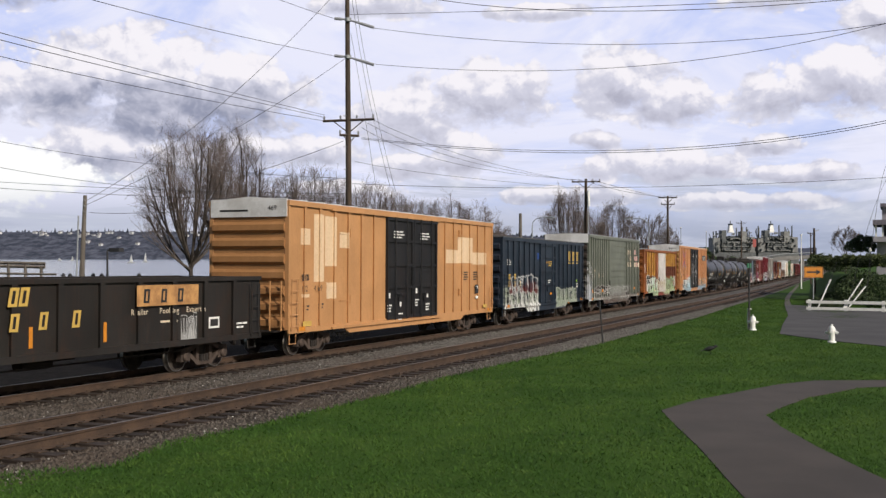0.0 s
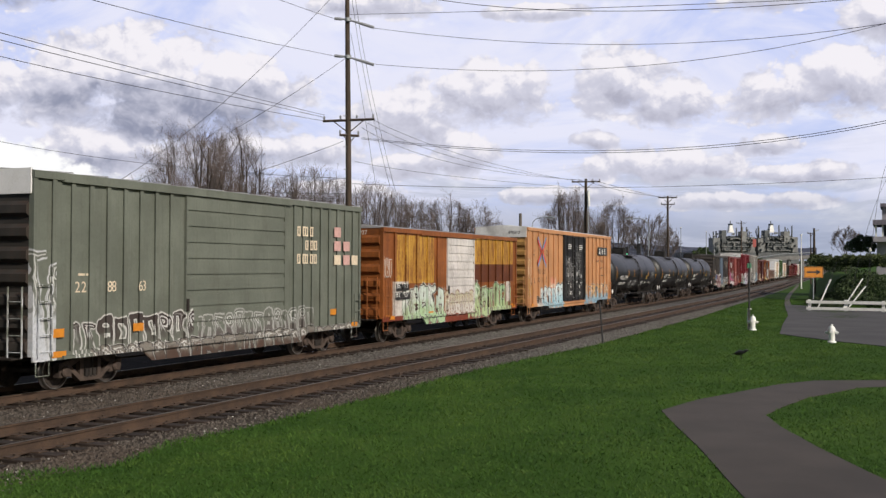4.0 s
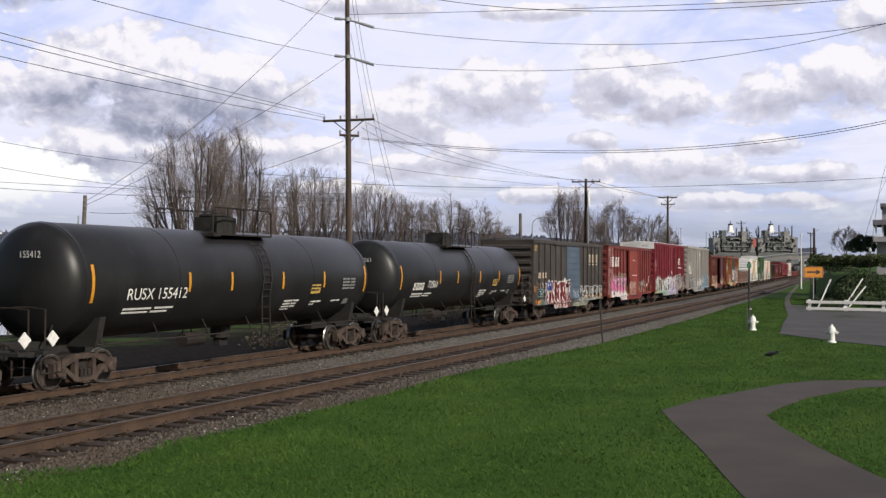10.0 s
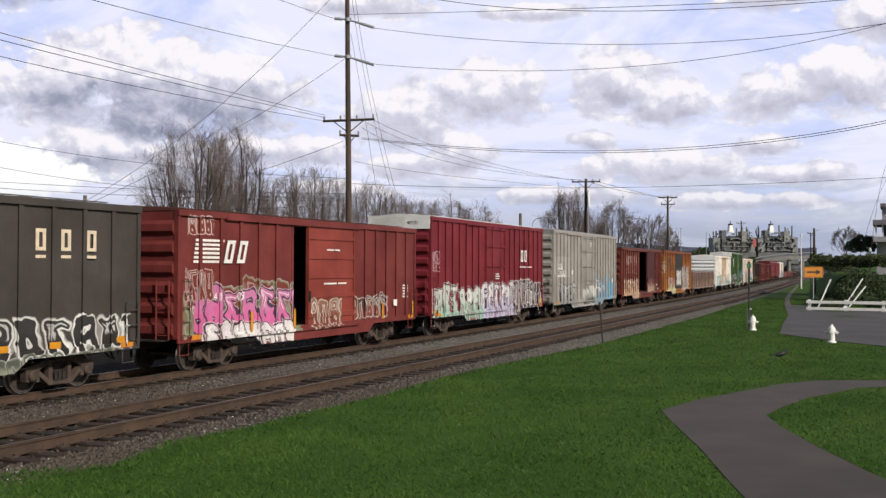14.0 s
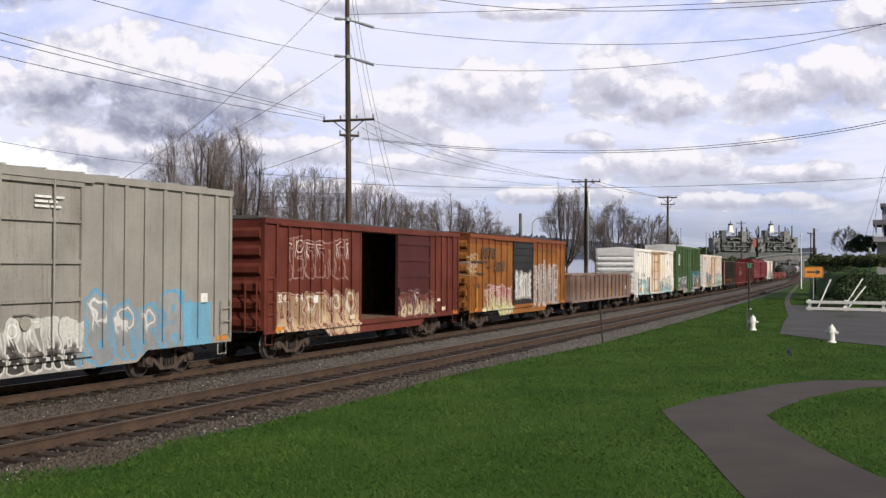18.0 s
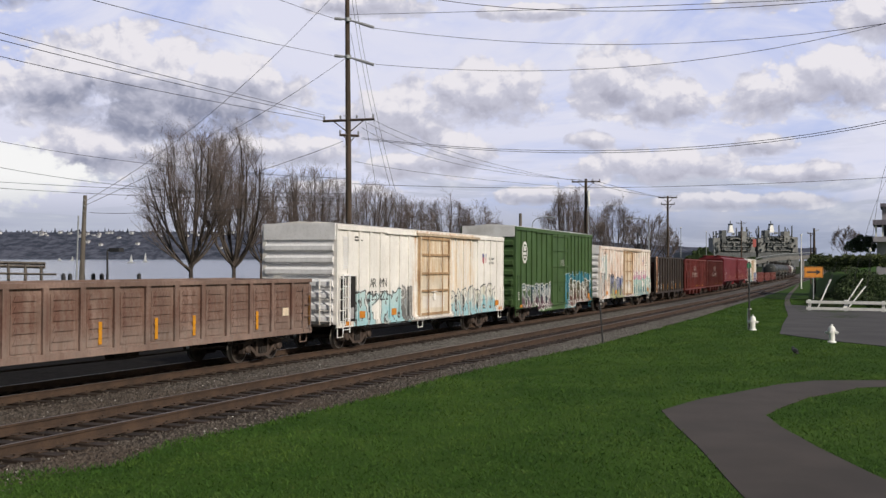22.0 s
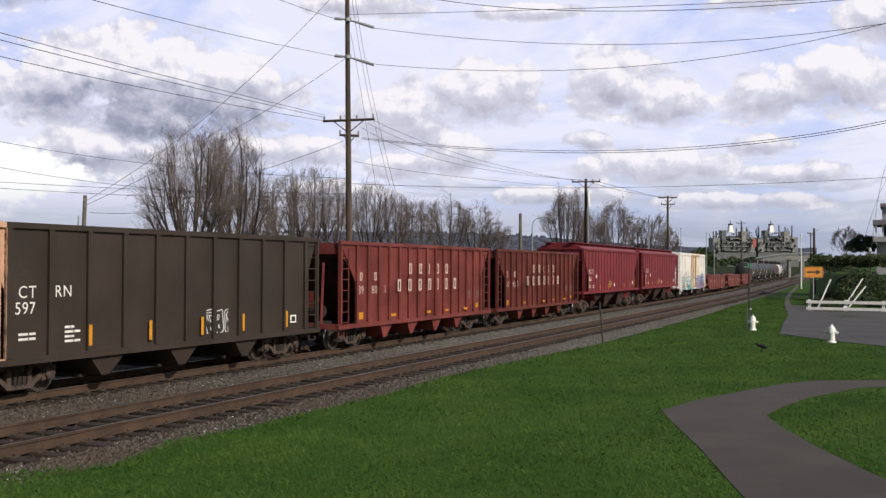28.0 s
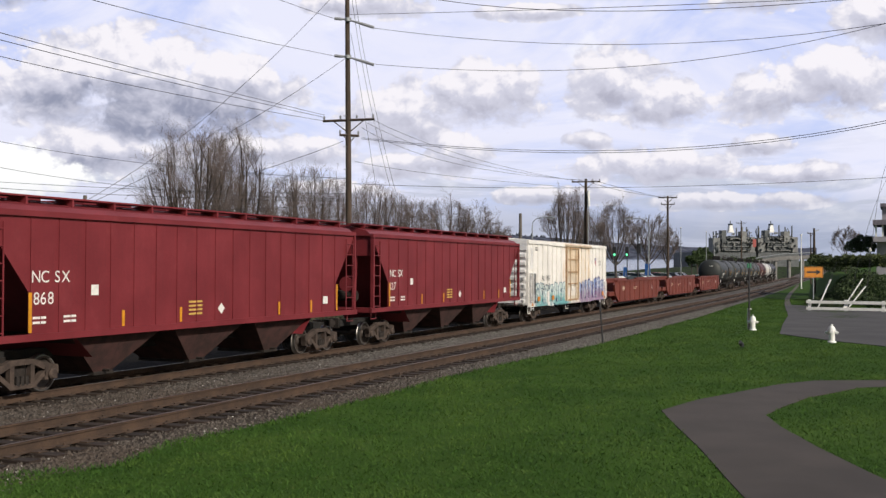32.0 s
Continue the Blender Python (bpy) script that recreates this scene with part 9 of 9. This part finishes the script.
def lawn_things():
    # hydrants
    def hydrant(x, y, label):
        b = Vector((x, y, height(x, y)))
        t = thing("fire_hydrant", label, "fire hydrant", Matrix.Translation(b), "fire hydrants")
        part("barrel", Geo().lathe([(0.17, -0.05), (0.17, 0.05), (0.115, 0.07), (0.11, 0.42), (0.15, 0.44), (0.15, 0.49), (0.12, 0.5)], "z", 16), M_white_paint, t, smooth=True)
        part("bonnet", Geo().lathe([(0.14, 0.49), (0.135, 0.56), (0.10, 0.63), (0.045, 0.67), (0.04, 0.73), (0.01, 0.735)], "z", 16), M_white_paint, t, smooth=True)
        for ax, s in (("x", 1), ("x", -1), ("y", -1)):
            r = 0.085 if ax == "y" else 0.065
            part("outlet_cap", Geo().lathe([(r * 0.8, 0.1 * s), (r * 0.8, 0.17 * s), (r, 0.17 * s), (r, 0.22 * s), (0.03, 0.225 * s), (0.03, 0.26 * s)][::s], ax, 10, (0, 0, 0.4)), M_white_paint, t)
        return t
    hydrant(-2.40, 43.5, "white iron fire hydrant standing at the lawn's edge")
    hydrant(-6.25, 50.4, "white iron fire hydrant beside a dark sign post")
    b = Vector((-6.48, 50.9, height(-6.48, 50.9)))
    t = thing("standpipe", "white valve standpipe with a bent head", "standpipe", Matrix.Translation(b))
    part("pipe", Geo().tube([(0, 0, -0.1), (-0.03, 0, 0.55), (-0.02, -0.05, 0.85), (0.02, -0.12, 1.0)], [0.065, 0.06, 0.06, 0.055], 12), M_white_paint, t, smooth=True)
    part("valve_wheel", Geo().lathe([(0.07, 0), (0.11, 0), (0.11, 0.03), (0.07, 0.03)], "z", 12, (0.02, -0.12, 0.98)), M_white_paint, t)
    # street name post
    b = Vector((-6.45, 50.7, height(-6.45, 50.7)))
    t = thing("sign_post", "tall dark post with an edge-on green blade sign", "sign post", Matrix.Translation(b))
    top = bearing(0.2972, -0.0120, 50.5).z - b.z
    part("post", Geo().tube([(0, 0, -0.2), (0, 0, top)], 0.045, 8), M_dark_metal, t)
    a = VIEW.xy.normalized()
    g = Geo().box(-0.015, -0.38, top - 0.3, 0.015, 0.38, top - 0.08)
    part("blade", g, plain("sign_green", (0.03, 0.16, 0.08)), t, m=pose(0, 0, 0, 0, 0, -6))
    # leaning lineside post
    b = Vector((-10.25, 38.5, height(-10.25, 38.5)))
    t = thing("marker_post", "thin dark leaning metal post beside the ballast", "post", Matrix.Translation(b))
    part("post", Geo().tube([(0, 0, -0.2), (-0.13, -0.02, 1.52)], 0.035, 6), M_dark_metal, t)
    part("cap", Geo().lathe([(0.035, 1.5), (0.05, 1.52), (0.05, 1.57), (0.01, 1.58)], "z", 8, (-0.13, -0.02, 0)), M_dark_metal, t)
    # white guard rail
    p0, p1 = Vector((-5.75, 75.6, 0)), Vector((7.5, 74.6, 0))
    d = (p1 - p0).normalized()
    g0 = Vector((p0.x, p0.y, height(p0.x, p0.y)))
    t = thing("guard_rail", "white painted timber guard rail at the road end", "guard rail", Matrix.Translation(g0))
    L = (p1 - p0).length
    k = 0
    while k * 2.35 < L:
        q = p0 + d * (0.15 + k * 2.35)
        z = height(q.x, q.y)
        part("post", Geo().box(q.x - 0.1, q.y - 0.1, z - 0.3, q.x + 0.1, q.y + 0.1, z + 0.78), M_white_paint, t)
        k += 1
    for lo, hi, sh in ((0.52, 0.72, 0.14), (0.08, 0.27, 0.14)):
        a, b2 = p0 - d * 0.1 + Vector((0.05, -sh, 0)), p1 + Vector((0.05, -sh, 0))
        za, zb = height(p0.x, p0.y), height(p1.x, p1.y)
        w = Vector((d.y, -d.x, 0)) * 0.05
        part("rail", Geo().add([a - w + Vector((0, 0, za + lo)), b2 - w + Vector((0, 0, zb + lo)), b2 + w + Vector((0, 0, zb + lo)), a + w + Vector((0, 0, za + lo)), a - w + Vector((0, 0, za + hi)), b2 - w + Vector((0, 0, zb + hi)), b2 + w + Vector((0, 0, zb + hi)), a + w + Vector((0, 0, za + hi))],
                           [(3, 2, 1, 0), (4, 5, 6, 7), (0, 1, 5, 4), (1, 2, 6, 5), (2, 3, 7, 6), (3, 0, 4, 7)]), M_white_paint, t)
    for o in t.children:
        o.matrix_local = Matrix.Translation(-g0)
    # guy wire guards
    for x0, y0, x1, y1 in ((1447, 549, 1470, 495), (1492, 549, 1527, 493), (1501, 547, 1532, 507)):
        p, q = sight(x0, y0, 75.5), sight(x1, y1, 75.5)
        p.z = height(p.x, p.y)
        t = thing("guy_guard", "white plastic guy wire guard leaning over the rail", "guy guard", Matrix.Translation(p), "guy guards")
        part("sleeve", Geo().tube([(0, 0, 0), q - p], 0.055, 8), M_white_paint, t)
        part("wire", Geo().tube([q - p, (q - p) * 1.5 + Vector((0, 0, 0.3))], 0.012, 4), M_wire, t)
    # orange arrow board
    p = bearing(0.3570, -0.0223, 81.5)
    b = foot(p)
    t = thing("arrow_sign", "orange board with a black arrow on a grey post", "road sign", Matrix.Translation(b))
    yaw = math.atan2(RIGHT.y, RIGHT.x)
    h = p.z - b.z
    board = part("board", Geo().box(-0.74, -0.01, h - 0.43, 0.74, 0.01, h + 0.43), M_orange, t)
    part("border", Geo().box(-0.71, -0.016, h + 0.37, 0.71, -0.012, h + 0.395).box(-0.71, -0.016, h - 0.395, 0.71, -0.012, h - 0.37).box(-0.71, -0.016, h - 0.37, -0.685, -0.012, h + 0.37).box(0.685, -0.016, h - 0.37, 0.71, -0.012, h + 0.37), M_ink, board)
    part("arrow", Geo().box(-0.55, -0.018, h - 0.06, 0.2, -0.013, h + 0.06), M_ink, board)
    part("arrow_head", Geo().add([(0.2, -0.018, h - 0.22), (0.58, -0.018, h), (0.2, -0.018, h + 0.22), (0.2, -0.013, h - 0.22), (0.58, -0.013, h), (0.2, -0.013, h + 0.22)], [(0, 1, 2), (5, 4, 3), (0, 3, 4, 1), (1, 4, 5, 2), (2, 5, 3, 0)]), M_ink, board)
    part("post", Geo().tube([(0, 0.06, -0.3), (0, 0.06, h + 0.35)], 0.05, 6), M_galv, t)
    t.rotation_euler = (0, 0, yaw)


def crow():
    """A black crow: body, head with bill, folded wings, tail, legs."""
    blk = surface("crow_feather", (0.012, 0.012, 0.014), (0.006, 0.006, 0.007), 20, 0.5)
    t = thing("crow", "black crow walking on the lawn", "bird")
    body = [(0.01, -0.17), (0.05, -0.13), (0.078, -0.05), (0.08, 0.03), (0.06, 0.10), (0.045, 0.13)]
    part("body", Geo().lathe(body, "y", 12, (0, 0, 0.17)), blk, t, smooth=True, m=pose(0, 0, 0.03, 14, 0, 0))
    part("head", Geo().lathe([(0.01, 0.0), (0.035, 0.012), (0.047, 0.045), (0.038, 0.08), (0.015, 0.098)], "y", 10, (0, 0.11, 0.275)), blk, t, smooth=True)
    part("neck", Geo().tube([(0, 0.08, 0.21), (0, 0.14, 0.27)], [0.055, 0.042], 10), blk, t, smooth=True)
    part("bill", Geo().tube([(0, 0.20, 0.272), (0, 0.265, 0.262)], [0.018, 0.004], 6), blk, t)
    part("tail", Geo().add([(-0.03, -0.12, 0.16), (0.03, -0.12, 0.16), (0.045, -0.33, 0.115), (-0.045, -0.33, 0.115), (-0.03, -0.12, 0.18), (0.03, -0.12, 0.18), (0.045, -0.33, 0.125), (-0.045, -0.33, 0.125)], [(3, 2, 1, 0), (4, 5, 6, 7), (0, 1, 5, 4), (1, 2, 6, 5), (2, 3, 7, 6), (3, 0, 4, 7)]), blk, t)
    for s in (-1, 1):
        part("wing", Geo().lathe([(0.005, -0.24), (0.03, -0.16), (0.06, -0.04), (0.05, 0.06), (0.01, 0.1)], "y", 8), blk, t, smooth=True, m=pose(s * 0.055, 0, 0.205, 10, 0, 0) @ Matrix.Diagonal((0.45, 1, 1, 1)))
        part("leg", Geo().tube([(s * 0.035, -0.01, 0.12), (s * 0.035, 0.0, 0.0), (s * 0.035, 0.05, 0.004)], 0.009, 5), blk, t)
    return t


poles()
wires()
bare_trees()
planting()
shore()
street_things()
parked_cars()
ships()
overpass()
house()
lawn_things()
the_crow = crow()

# ---------------------------------------------------------------- what moves
def motions():
    step = 0.5
    for car, s0 in TRAIN:
        rows = []
        for i in range(65):
            t = i * step
            s = s0 - SPEED * t
            p, h = on_track(s, TRAIN_X), bend(s)[2]
            rows.append((t, Matrix.Translation(p) @ pose(0, 0, 0, -math.degrees(GRADE), 0, math.degrees(h))))
        walk(car, rows)
    first = {}
    for w, sy in WHEELSETS:
        if sy not in first:
            turn = -SPEED / WHEEL_R
            walk(w, [(i / 30, pose(0, sy * 0.88, WHEEL_R) @ Matrix.Rotation(-turn * i / 30, 4, "X")) for i in range(961)])
            first[sy] = w.animation_data
        else:
            w.rotation_mode = "QUATERNION"
            w.animation_data_create().action = first[sy].action
            w.animation_data.action_slot = first[sy].action_slot
    # the crow wanders over the lawn: seconds, place, heading in degrees
    for_crow = ((0, -5.83, 35.9, -70), (1, -5.8, 35.9, -75), (2, -5.65, 36.0, -80), (3, -5.1, 35.0, -85), (6, -4.3, 34.5, -110), (8, -4.05, 34.4, -90), (10, -3.7, 34.55, -85), (11, -3.65, 34.6, -85), (13, -3.42, 34.5, -40), (14, -3.4, 34.6, -60), (17, -3.3, 35.45, -10), (21, -3.2, 36.2, 10), (23, -3.13, 36.25, 40), (25, -3.5, 34.9, 60), (28, -4.42, 37.9, 85), (30, -4.96, 38.5, 75), (32, -5.2, 38.65, 20))
    walk(the_crow, [(t, pose(x, y, height(x, y), 0, 0, h)) for t, x, y, h in for_crow])
    walk(clouds, [(t, pose(0, 0, 0, 0, 0, 0.0145 * (t - 10))) for t in (0, 16, 32)])


motions()
